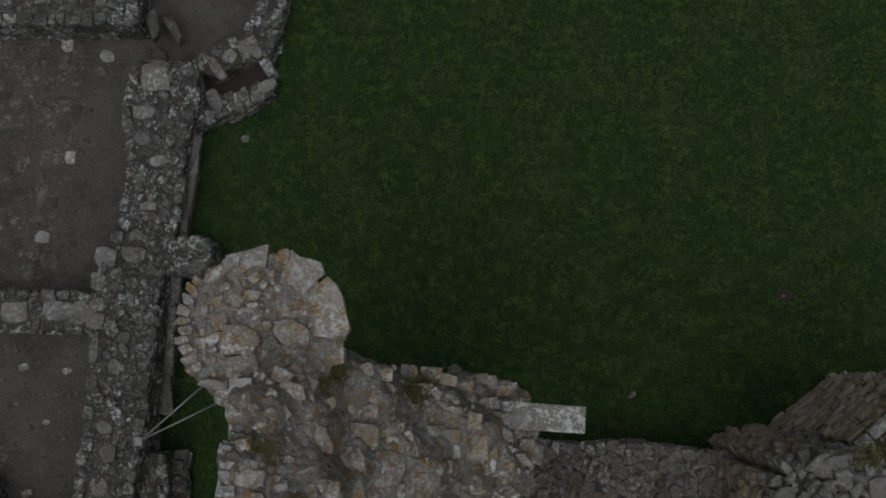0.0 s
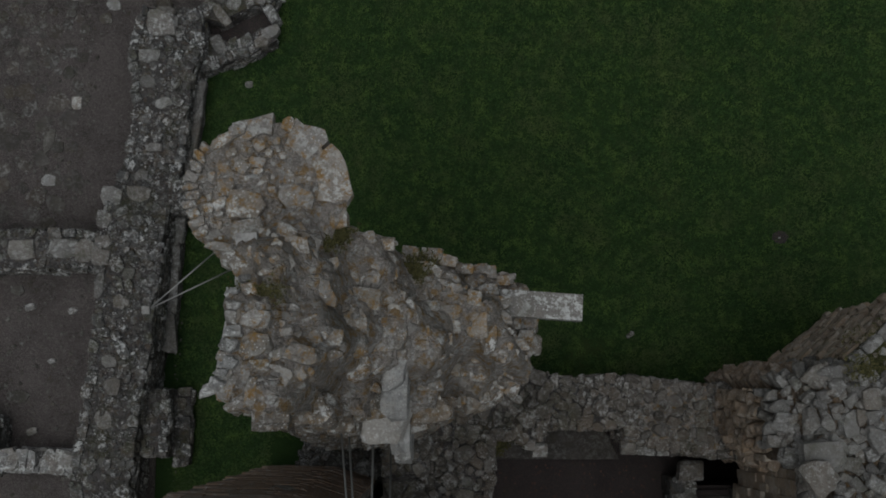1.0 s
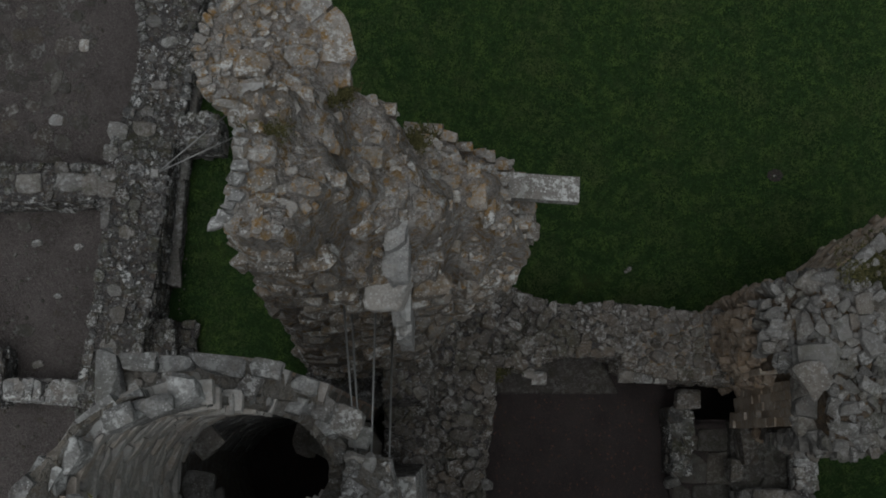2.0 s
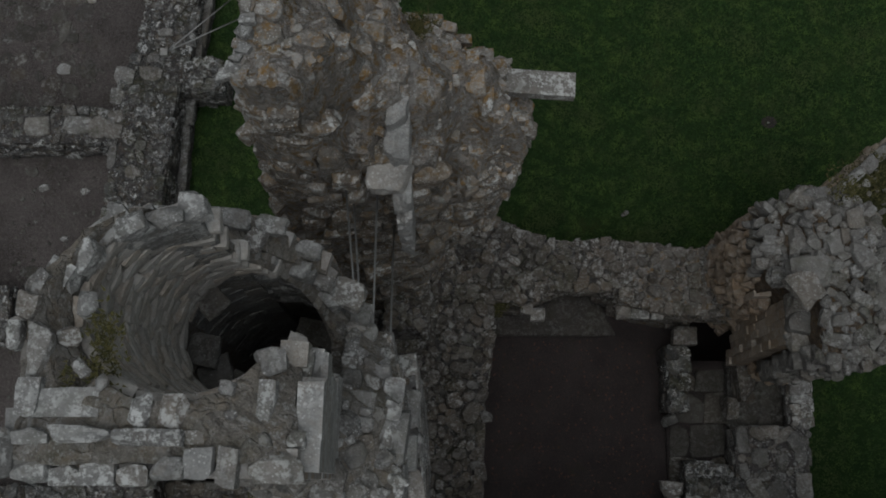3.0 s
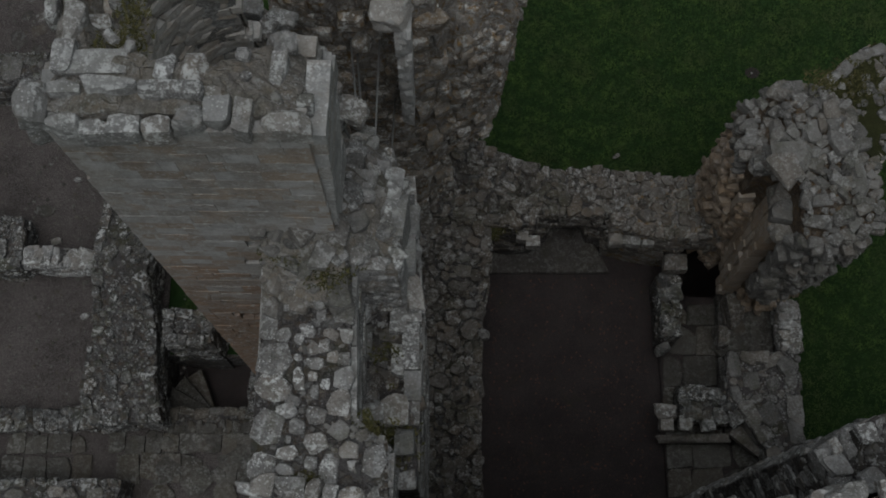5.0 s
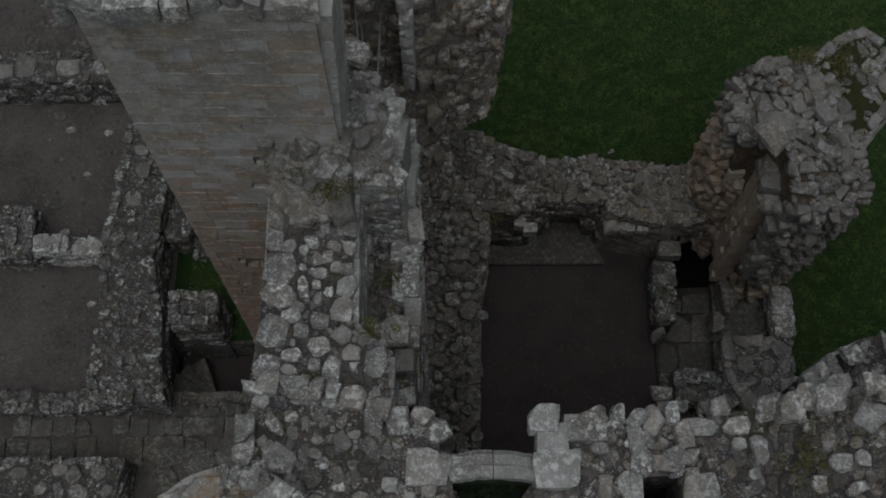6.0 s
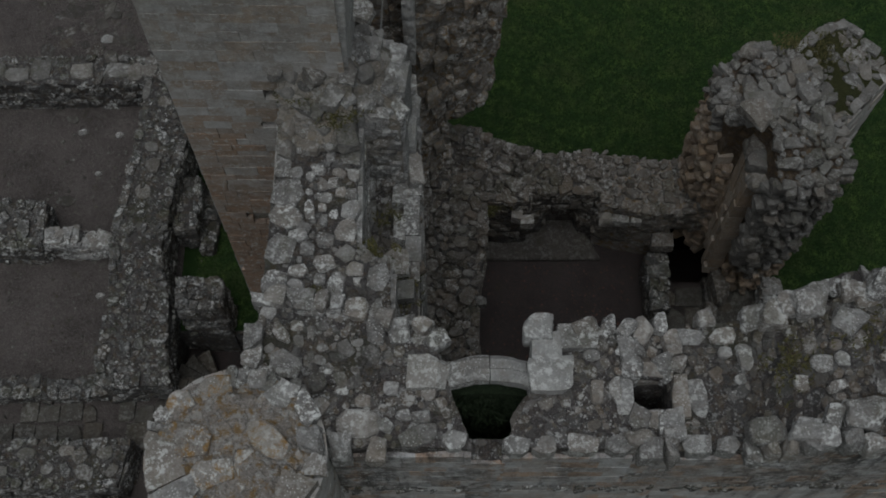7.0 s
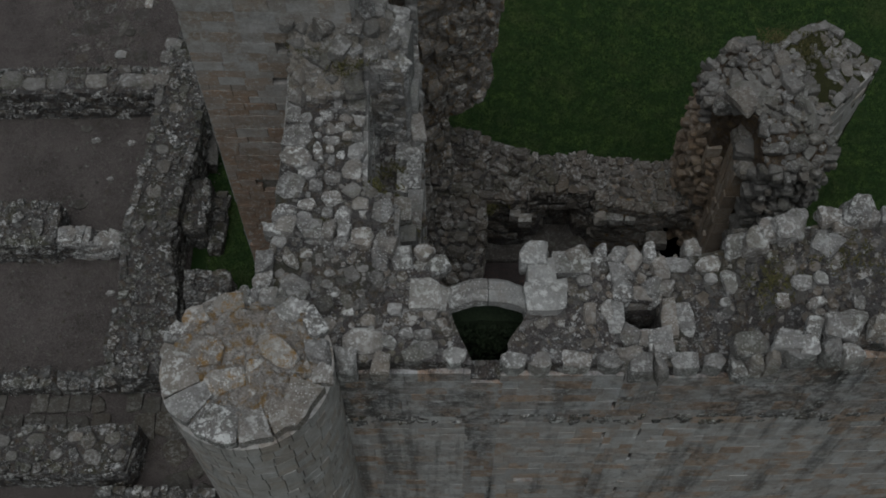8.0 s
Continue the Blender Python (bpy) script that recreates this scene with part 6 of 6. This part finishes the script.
for k, i, m in sill:
    ob = tagged(new("sill_stone", shared_mesh(k, i, GREY)), "broken grey stone on the edge of the mossy sill", "stone", "stones of the sill")
    ob.matrix_world = m

shaft = tagged(new("shaft_kerb"), "squared stones round an open square shaft", "kerb")
shaft.location = (2.24, -8.59, 9.85)
for x, y, sx, sy in [(2.24, -8.33, 0.46, 0.18), (2.24, -8.86, 0.5, 0.2), (1.95, -8.6, 0.18, 0.44), (2.53, -8.6, 0.18, 0.5)]:
    k, i, m = piece("dressed", (x, y, 9.78), (sx, sy, 0.26))
    part("kerb_stone", shared_mesh(k, i, GREY), shaft).matrix_basis = m

# the arch across the opening
arch = tagged(new("stone_arch"), "slender segmental stone arch across a window opening", "arch")
arch.location = (0.52, -8.36, 9.8)


def voussoir(name, x0, x1, y0, y1, rise, thick, z, n=16, seed=0):
    bm = bmesh.new()
    rings = []
    for i in range(n + 1):
        x = x0 + (x1 - x0) * i / n
        u = (x - 0.53) / 0.47
        zc = z + rise * (1 - u * u)
        bulge = 0.02 * (1 - abs(2 * i / n - 1))
        prof = [(y0, -thick), (y0, -0.05), (y0 + 0.05, 0.0), ((y0 + y1) / 2 - 0.02, 0.0), ((y0 + y1) / 2, -0.02), ((y0 + y1) / 2 + 0.02, 0.0), (y1 - 0.05, 0.0), (y1, -0.05), (y1, -thick)]
        rings.append([bm.verts.new((x, py + rough_at((x, py, pz), 0.03), zc + pz + bulge * 0.3 + rough_at((x, py, pz + 3), 0.04))) for py, pz in prof])
    for a, b in zip(rings, rings[1:]):
        for j in range(len(a)):
            k = (j + 1) % len(a)
            bm.faces.new((a[j], a[k], b[k], b[j]))
    bm.faces.new(rings[0])
    bm.faces.new(rings[-1][::-1])
    bmesh.ops.recalc_face_normals(bm, faces=bm.faces)
    me = bpy.data.meshes.new(name)
    bm.to_mesh(me)
    bm.free()
    me.materials.append(PALE)
    return part(name, me, arch)


voussoir("voussoir", 0.0, 0.12, -8.53, -8.22, 0.24, 0.24, 9.87)
voussoir("voussoir", 0.125, 0.53, -8.5, -8.22, 0.24, 0.19, 9.88)
voussoir("voussoir", 0.54, 0.97, -8.5, -8.22, 0.24, 0.19, 9.88)
for x0, x1, y0, y1, z0, z1, kind, mat in [(-0.32, 0.1, -8.54, -8.2, 9.5, 10.02, "dressed", PALE), (-0.08, 0.1, -8.66, -8.36, 9.3, 9.86, "dressed", GREY), (0.96, 1.4, -8.58, -8.22, 9.5, 10.02, "dressed", PALE), (-0.26, -0.02, -8.2, -7.84, 9.5, 9.95, "dressed", GREY), (1.0, 1.28, -8.22, -7.95, 9.6, 10.02, "dressed", PALE), (0.92, 1.2, -8.02, -7.76, 9.74, 10.08, "worn", PALE), (1.28, 1.68, -8.1, -7.86, 9.5, 10.0, "dressed", GREY)]:
    k, i, m = piece(kind, ((x0 + x1) / 2, (y0 + y1) / 2, (z0 + z1) / 2), (x1 - x0 + 0.04, y1 - y0 + 0.03, z1 - z0), RNG.gauss(0, 0.04))
    part("springer", shared_mesh(k, i, mat), arch).matrix_basis = m

for x, y, a, b, h, yaw in [(3.32, -9.05, 0.38, 0.29, 0.32, 0), (3.66, -9.1, 0.29, 0.22, 0.24, 0), (3.93, -8.98, 0.17, 0.26, 0.26, -17), (4.25, -8.94, 0.44, 0.34, 0.34, -5), (4.61, -8.98, 0.24, 0.24, 0.24, 0), (3.52, -7.82, 0.27, 0.29, 0.3, 0), (3.87, -7.72, 0.4, 0.35, 0.34, 11), (4.32, -7.62, 0.25, 0.19, 0.2, 0), (4.24, -7.94, 0.31, 0.31, 0.22, -29), (4.61, -7.6, 0.34, 0.31, 0.34, 0)]:
    loose("boulder", (x, y, m_top(x, y) + h * 0.2), (a, b, h), yaw, "pale lichened boulder on the wall top", GREY, "worn", seed=int(x * 10))

low_wall("wall_return", [(4.5, -7.5), (5.2, -7.35), (9.0, -7.2)], [(4.3, -6.95), (5.0, -6.6), (9.0, -6.3)], lambda x, y: 8.3 + 0.25 * (x > 4.75), "broken return of the tall south wall", stone=GREY, core=MORTAR, seed=181, z0=0.0, sizes=[(0.16, 20), (0.09, 80)], edge=0.3, course=0.22)

# ---------------------------------------------------------------- sunken room
ROOM = [(0.14, 5), (0.1, 40), (0.07, 150), (0.045, 240)]
k_top = lambda x, y: 1.46 + 0.42 * min(1.2, max(0.0, 1.0 - x)) + 0.1 * noise.noise(Vector((x * 2, y * 2, 3)))
low_wall("wall_north", [(-1.0, -1.9), (0.67, -1.98), (1.23, -2.03), (1.75, -2.0)], [(-1.0, -0.9), (0.6, -0.42), (0.9, -0.52), (1.75, -0.9)], k_top, "broken rubble wall between tower and pier", lift=0.55, gap=0.8, tilt=0.38, top_kind="flat", flat=0.42, seed=191, core=DARKMORTAR, stone=TAN, sizes=ROOM, z0=-0.55, edge=0.22)
low_wall("wall_north_lintel", [(1.75, -1.82), (3.15, -1.8)], [(1.75, -0.9), (2.2, -0.97), (3.15, -0.9)], k_top, "rubble wall over a dark fireplace recess", lift=0.55, gap=0.8, tilt=0.38, top_kind="flat", flat=0.42, seed=192, core=DARKMORTAR, stone=TAN, sizes=ROOM, z0=0.75, edge=0.22)
low_wall("wall_north_back", [(1.75, -1.84), (2.1, -1.8), (2.12, -1.5), (2.75, -1.5), (2.8, -1.8), (3.15, -1.86)], [(1.75, -1.0), (2.2, -1.0), (2.4, -1.0), (2.6, -1.0), (2.8, -1.0), (3.15, -1.0)], lambda x, y: 0.76, "back wall of the fireplace recess", seed=193, z0=-0.55, sizes=[(0.1, 20)], edge=0, core=MORTAR, stone=TAN)
thing("hearth", slab_mesh("hearth", [(0.75, -2.42), (3.32, -2.42), (3.1, -1.95), (2.78, -1.5), (1.9, -1.5), (1.7, -1.95), (0.75, -2.0)], -0.52, -0.36, PAVE, 0.03, 31), (2.3, -2.1, -0.5), "worn raised stone hearth before the fireplace", "hearth")
low_wall("wall_north_vault", [(4.56, -2.3), (5.3, -2.3)], [(4.56, -1.05), (5.3, -1.1)], lambda x, y: 1.35 + 0.9 * (x - 4.56), "rubble left over a dark opening beside the pier", lift=0.55, gap=0.8, tilt=0.38, top_kind="flat", flat=0.42, seed=203, core=WARMMORTAR, stone=TAN, sizes=ROOM, z0=0.8, edge=0.2)
low_wall("wall_north_east", [(3.15, -2.03), (4.15, -2.25), (4.56, -2.3)], [(3.15, -0.9), (4.2, -1.05), (4.56, -1.1)], lambda x, y: k_top(x, y) - 0.1 + 0.5 * max(0, x - 4.3), "broken rubble wall joining the ruined pier", lift=0.55, gap=0.8, tilt=0.38, top_kind="flat", flat=0.42, seed=194, core=WARMMORTAR, stone=TAN, sizes=ROOM, z0=-0.55, edge=0.22)
for x, y, s in [(1.7, -2.2, 0.26), (1.5, -2.1, 0.22), (3.25, -2.16, 0.26), (3.55, -2.14, 0.32), (3.85, -2.2, 0.22)]:
    loose("corbel_block", (x, y, 0.98), (s, s * 0.95, 0.26), RNG.uniform(-6, 6), "squared pale stone over the fireplace", GREY, "dressed", seed=int(x * 7))
low_wall("wall_room_west", [(-0.3, -7.95), (-0.3, -5.0), (-0.3, -1.85)], [(0.66, -7.95), (0.64, -5.9), (0.66, -4.7), (0.7, -3.7), (0.84, -2.9), (0.86, -1.95)], lambda x, y: 1.32 + 0.3 * min(1.0, max(0.0, (y + 3.6) / 0.8)) + 0.1 * noise.noise(Vector((x * 2, y * 2, 8))), "rough rubble bench of masonry along the sunken room", gap=0.84, tilt=0.3, top_kind="flat", flat=0.5, seed=195, stone=TAN, core=DARKMORTAR, sizes=ROOM, z0=-0.55, edge=0.2, limit=300, lift=0.45, placed=[(0.76, -2.45, 0.14, 0.26, 0), (0.4, -2.72, 0.2, 0.18, 15), (0.36, -2.95, 0.3, 0.24, -10), (0.75, -4.05, 0.2, 0.2, 0), (-0.02, -2.85, 0.14, 0.12, 0), (0.55, -4.9, 0.18, 0.18, 20), (0.6, -5.95, 0.18, 0.2, 0), (0.5, -3.5, 0.2, 0.16, 0)])
low_wall("rubble_mound", [(-2.75, -2.75), (-2.4, -1.8)], [(-0.95, -2.75), (-0.95, -1.8)], lambda x, y: 0.25 + 0.3 * max(0.0, x + 2.4), "low dark rubble between tower and stair turret", core=DARKMORTAR, stone=DARKGREY, seed=205, z0=-0.1, sizes=[(0.13, 20), (0.08, 80), (0.05, 120)], edge=0.0, kind="", lift=0.2, gap=0.85, tilt=0.3, top_kind="worn")
low_wall("rubble_mound", [(-1.0, -3.75), (-1.0, -1.85)], [(-0.28, -3.75), (-0.28, -1.85)], lambda x, y: 1.5 + 0.4 * (y > -2.6), "heaped rubble between the two towers", gap=0.82, tilt=0.3, top_kind="worn", flat=0.6, seed=204, core=MORTAR, stone=TAN, sizes=ROOM, z0=0.0, edge=0.0, kind="")
for q in range(6):
    w = radians(-80 + 32 * q)
    loose("niche_stone", (-0.25 + 0.27 * math.cos(w), -3.85 + 0.27 * math.sin(w), 1.18), (0.1, 0.15, 0.12), math.degrees(w), "curved stone of a small broken niche", TAN, "dressed", seed=q)
alcove = thing("alcove_floor", box_mesh("alcove_floor", 4.22, 6.0, -8.0, -2.98, -0.6, -0.4, EARTH), (4.9, -5.5, -0.6), "raised floor of cracked flagstones in the alcove", "floor", "structure")
r0 = random.Random(196)
y = -7.95
while y < -3.1:
    x, h = 4.24, r0.uniform(0.4, 0.62)
    while x < 5.95:
        w = min(r0.uniform(0.4, 0.75), 6.0 - x)
        k, i, m = piece("flat" if r0.random() < 0.3 else "dressed", (x + w / 2, y + h / 2, -0.385), (w * 0.985, h * 0.985, 0.07), r0.gauss(0, 0.012), (r0.gauss(0, 0.008), r0.gauss(0, 0.008)), r0)
        part("flagstone", shared_mesh(k, i, FLAG), alcove).matrix_basis = m
        x += w
    y += h
low_wall("pillar_wall", [(4.1, -3.9), (4.12, -2.7)], [(4.46, -3.9), (4.5, -2.7)], lambda x, y: 0.5, "narrow stub wall with a capstone", seed=197, z0=-0.5, sizes=[(0.1, 80)], edge=0.24, gaps=0.0, course=0.2)
loose("capstone", (4.38, -2.56, 0.78), (0.44, 0.36, 0.3), -3, "squared capstone on a stub wall", TAN, "dressed", seed=9)
loose("fallen_stone", (4.2, -4.05, 0.0), (0.26, 0.22, 0.7), 20, "rounded stone at the end of the stub wall", GREY, "rock", seed=10)
low_wall("wall_east", [(5.95, -8.0), (5.95, -6.1), (5.62, -5.5), (5.3, -5.05), (5.33, -4.2)], [(6.6, -8.0), (6.6, -6.1), (6.62, -5.5), (6.64, -5.05), (6.68, -4.2)], lambda x, y: 0.4, "low east wall of the sunken room, slabbed rubble top", seed=198, core=MORTAR, stone=PIERGREY, sizes=[(0.12, 10), (0.08, 40), (0.04, 90)], z0=-0.55, edge=0.3, rim_length=(0.28, 0.55), gaps=0.15, top_kind="flat", placed=[(5.44, -4.42, 0.24, 0.5, 5), (5.72, -4.32, 0.36, 0.2, -25), (6.2, -4.35, 0.42, 0.24, 30), (5.75, -4.75, 0.3, 0.36, 0), (6.15, -4.8, 0.24, 0.3, 0), (6.02, -5.36, 0.4, 0.4, 40), (6.5, -4.7, 0.24, 0.4, 0), (6.5, -5.5, 0.24, 0.6, 0), (6.45, -6.3, 0.26, 0.5, 0), (6.05, -6.1, 0.26, 0.3, 0), (6.06, -6.6, 0.26, 0.44, 0)])
low_wall("wall_east_outer", [(6.36, -4.2), (6.38, -3.2)], [(6.72, -4.2), (6.76, -3.2)], lambda x, y: 0.4, "outer skin of the east wall by a niche", seed=199, z0=-0.55, stone=GREY, sizes=[(0.1, 60)], edge=0.24, gaps=0.0)
low_wall("wall_east_niche", [(5.35, -4.2), (5.35, -2.95)], [(6.36, -4.2), (6.36, -2.95)], lambda x, y: -0.1, "lower seat in a wall niche", seed=200, z0=-0.55, core=FLAG, stone=FLAG, sizes=[(0.2, 30)], faces=False, edge=0, flat=0.14, lift=0.3)
low_wall("stone_bench", [(4.4, -5.42), (5.6, -5.5)], [(4.42, -4.8), (5.22, -4.95)], lambda x, y: 0.32, "low block of masonry in the alcove", seed=201, z0=-0.5, sizes=[(0.15, 30), (0.08, 100)], edge=0.24, kind="", gaps=0.0, course=0.2)
for x in (4.15, 4.5, 4.92):
    loose("corbel_block", (x, -5.52, 0.22), (0.24, 0.26, 0.28), RNG.uniform(-4, 4), "pale corbel stone projecting from the bench", PALE, "dressed", seed=int(x * 10))
loose("stone_slab", (4.15, -5.3, 0.28), (0.4, 0.26, 0.26), 0, "lichened stone on the bench", GREY, "worn", seed=21)
loose("stone_slab", (4.7, -5.75, -0.06), (1.36, 0.16, 0.16), 0, "thin stone edge below the corbels", TAN, "dressed", seed=22)
loose("stone_slab", (5.68, -5.8, 0.0), (0.7, 0.26, 0.2), -40, "curved kerb slab in the alcove", TAN, "dressed", seed=23)

r0 = random.Random(206)
litter = [piece("rock", (r0.uniform(0.9, 4.0), r0.uniform(-7.6, -2.5), -0.497), (q * 1.4, q, 0.01), r0.uniform(0, 3), (0, 0), r0) for q in (r0.uniform(0.012, 0.035) for _ in range(900))]
merged("leaf_layer", litter, thing("leaf_litter", None, (2.4, -5, -0.5), "reddish dead leaves and grit strewn over the earth floor", "leaves", "stuff"), LEAF)

# ---------------------------------------------------------------- ruined pier
PIER = [(4.9, -1.24), (5.15, -1.04), (5.6, -1.06), (5.95, -1.0), (6.32, -1.5), (6.64, -2.0), (6.72, -2.8), (6.66, -3.2), (6.2, -3.36), (5.66, -3.36), (5.5, -3.15), (5.5, -2.6), (5.14, -2.2), (4.84, -2.24), (4.8, -1.7)]
PFOOT = [(4.95, -1.1), (5.2, -0.9), (5.6, -0.9), (5.95, -0.88), (6.3, -1.4), (6.6, -1.9), (6.6, -2.45), (6.56, -2.9), (6.15, -3.1), (5.75, -3.1), (5.58, -2.95), (5.52, -2.5), (5.36, -2.22), (5.12, -2.05), (4.96, -1.6)]


def pier_top(x, y):
    z = 5.14 - 0.9 * max(0.0, -2.9 - y) - 0.5 * max(0.0, x - 6.1) - 0.9 * max(0.0, 5.3 - x)
    return z + 0.14 * noise.noise(Vector((x * 2, y * 2, 5)))


pier = thing("ruined_pier", poly_mesh("ruined_pier", PIER, lambda x, y: pier_top(x, y) - 0.04, 0.0, BROWNMORTAR, 0.13, 0.08, PFOOT, 1.6), (5.9, -2.2, 0), "leaning broken pier of piled grey rubble", "pier")
lay(pier, "stone", top_stones(PIER, pier_top, [(0.13, 6), (0.1, 36), (0.075, 150), (0.05, 260)], 211, "worn", 0.6, 0.34, 0.78, 0.3), PIERGREY, 330)
items = []
ring, low = PIER + PIER[:1], PFOOT + PFOOT[:1]
for path, a, b in tilted(ring, low, 0.0, 5.6, 9, 1.6):
    items += face_stones(path, a, lambda x, y, b=b: min(b + 0.08, pier_top(x, y) - 0.03), 0.15, (0.12, 0.28), 212 + int(a * 9), "worn", 0.1, 0.3, 0.016, 0.05, 0.06)
hollow = lambda p: p.x < 5.62 and (p.y < -2.38 or (p.y < -2.05 and p.z > 3.5))
grey = lambda p: p.z > 4.2 or (p.x > 5.6 and p.z > 1.2)
lay(pier, "face_stone", [it for it in items if not hollow(it[2].translation) and grey(it[2].translation)], PIERGREY, 250, "rubble_fill")
lay(pier, "tan_stone", [it for it in items if not hollow(it[2].translation) and not grey(it[2].translation)], BROWN, 200, "tan_fill")
# the tan jambs of a lost opening: upright shafts on both sides of a dark hollow
jamb = []
for x, y, w, z, top in [(5.36, -2.48, 0.15, 0.9, 4.35), (5.34, -2.62, 0.14, 0.7, 4.3), (5.36, -2.75, 0.14, 0.6, 4.4), (5.33, -2.88, 0.13, 0.5, 4.25), (5.36, -3.01, 0.14, 0.4, 4.1), (5.02, -2.24, 0.1, 2.9, 3.8), (5.1, -2.2, 0.1, 2.8, 3.6)]:
    while z < top - 0.1:
        h = min(RNG.uniform(0.25, 0.6), top - z)
        jamb.append(piece("block", (x + RNG.gauss(0, 0.025), y, z + h / 2), (0.28, w, h - 0.004), RNG.gauss(0, 0.04)))
        z += h
lay(pier, "jamb_stone", jamb, JAMB, 200)
quoin = [piece("worn", (5.6 + RNG.gauss(0, 0.04), -3.3 + RNG.gauss(0, 0.02), 1.7 + 0.22 * q), (0.36, 0.3, 0.23), RNG.gauss(0, 0.12)) for q in range(14)]
lay(pier, "quoin", quoin, PIERGREY)
# a lintel slab and broken slabs left over the hollow
lay(pier, "slab", [piece("worn", (5.36, -2.5, 4.5), (0.42, 0.34, 0.3), 0.2), piece("worn", (5.38, -2.8, 4.45), (0.44, 0.34, 0.3), -0.15), piece("worn", (5.42, -3.06, 4.2), (0.4, 0.3, 0.28), 0.1), piece("worn", (5.16, -2.42, 5.42), (0.42, 0.5, 0.2), 0.5), piece("worn", (5.3, -2.2, 5.2), (0.6, 0.5, 0.3), 0.2), piece("worn", (4.96, -2.2, 4.9), (0.3, 0.3, 0.2), 0.1), piece("dressed", (5.4, -1.0, 5.16), (0.42, 0.16, 0.2), 0.05), piece("worn", (4.92, -1.7, 4.8), (0.3, 0.3, 0.2), 0.1)], PIERGREY)
foot = [piece("worn", (5.56, -3.3, 0.0 + 0.34 * q), (0.34, 0.7, 0.36), RNG.gauss(0, 0.03)) for q in range(2)]
foot += [piece("worn", (5.72 + 0.2 * q, -3.1 - 0.06 * q, 0.9 + 0.26 * (2 - q)), (0.36, 0.36, 0.34), RNG.gauss(0, 0.2)) for q in range(3)]
foot.append(piece("worn", (5.34, -3.84, 0.0), (0.24, 0.4, 0.5)))
lay(pier, "jamb_block", foot, TAN)
WING = [(5.95, -0.78), (7.2, 0.24), (8.28, -0.6), (7.0, -1.95)]
wing_top = lambda x, y: 4.55 - 0.28 * max(0.0, x - 6.4) + 0.06 * noise.noise(Vector((x * 2, y * 2, 4)))
wing = thing("wall_wing", strip_mesh("wall_wing", [WING[0], WING[3]], [WING[1], WING[2]], lambda x, y: wing_top(x, y) - 0.02, 0.0, MOSS, 0.14, 0.05), (7.2, -0.5, 0), "diagonal wall stub with a mossy top", "wall", "structure")
rimw = rim_stones([WING[3], WING[2], WING[1], WING[0]], wing_top, (0.2, 0.42), 0.2, 0.16, 221, "dressed", 0.0, 0.1, 0.12, 0.03)
lay(wing, "stone", rimw + top_stones([(6.9, -0.4), (7.25, 0.1), (8.1, -0.6), (7.3, -1.4)], wing_top, [(0.16, 10), (0.1, 30), (0.06, 60)], 222, "worn", 0.5, -0.05, avoid=discs_of(rimw)) + top_stones(WING, wing_top, [(0.07, 10), (0.04, 30)], 225, avoid=discs_of(rimw)), PIERGREY)
lay(wing, "face_stone", face_stones([WING[1], WING[0]], 0.0, lambda x, y: wing_top(x, y) - 0.12, 0.16, (0.14, 0.36), 224, "dressed", 0.06, 0.26, 0.0, 0.03, 0.03), JAMB, 60)
fs = face_stones([WING[3], WING[2], WING[1]], 0.0, lambda x, y: wing_top(x, y) - 0.08, 0.24, (0.28, 0.55), 223, "block", 0.03, 0.2, 0.006, 0.006)
lay(wing, "ashlar_block", fs, ASHLAR, 260, "ashlar_fill")

# ---------------------------------------------------------------- tufts growing on the masonry
def tuft_patch(x, y, z, rx, ry, n, size, seed, label="tuft of dry grass rooted in the masonry"):
    r = random.Random(seed)
    spots = [(x + r.gauss(0, rx), y + r.gauss(0, ry), z + r.uniform(-0.02, 0.03)) for _ in range(n)]
    thing("grass_tuft", tufts("grass_tuft", spots, DRY, size, seed, 5), (x, y, z), label, "grass", "stuff")


HIGH_TUFTS = [(-0.32, -0.1, 9.2, 0.07, 0.07, 110, 0.07), (-0.2, 0.02, 9.05, 0.05, 0.06, 60, 0.06), (-1.02, 0.17, 10.25, 0.05, 0.04, 60, 0.07), (-1.15, 0.05, 10.4, 0.05, 0.04, 30, 0.06), (-1.6, -0.5, 11.28, 0.1, 0.04, 50, 0.05), (3.7, -8.45, 10.25, 0.2, 0.16, 70, 0.06), (-0.94, -6.94, 9.8, 0.12, 0.06, 120, 0.08), (-0.91, -7.42, 9.85, 0.05, 0.05, 50, 0.07), (-1.42, -7.46, 9.93, 0.14, 0.02, 50, 0.05), (4.7, -8.15, 10.35, 0.2, 0.12, 60, 0.06)]
OTHER_TUFTS = [(0.05, -8.05, 6.85, 0.05, 0.05, 20, 0.06), (0.6, -8.0, 6.8, 0.2, 0.05, 50, 0.07), (-0.68, -6.95, 8.72, 0.16, 0.12, 90, 0.08), (-1.15, -5.45, 10.3, 0.14, 0.08, 50, 0.06), (-1.6, -5.3, 10.4, 0.1, 0.08, 26, 0.05), (-0.65, -5.9, 8.65, 0.07, 0.16, 16, 0.07), (-2.5, -4.08, 13.1, 0.06, 0.16, 46, 0.065), (-2.58, -4.34, 13.22, 0.1, 0.04, 26, 0.06), (6.6, -0.6, 4.5, 0.25, 0.2, 120, 0.08), (0.9, -2.1, 1.3, 0.15, 0.08, 60, 0.1), (5.9, -0.95, 5.25, 0.12, 0.08, 40, 0.08)]
for q, (x, y, z, rx, ry, n, s) in enumerate(HIGH_TUFTS + OTHER_TUFTS):
    tuft_patch(x, y, z, rx, ry, n, s, 230 + q)
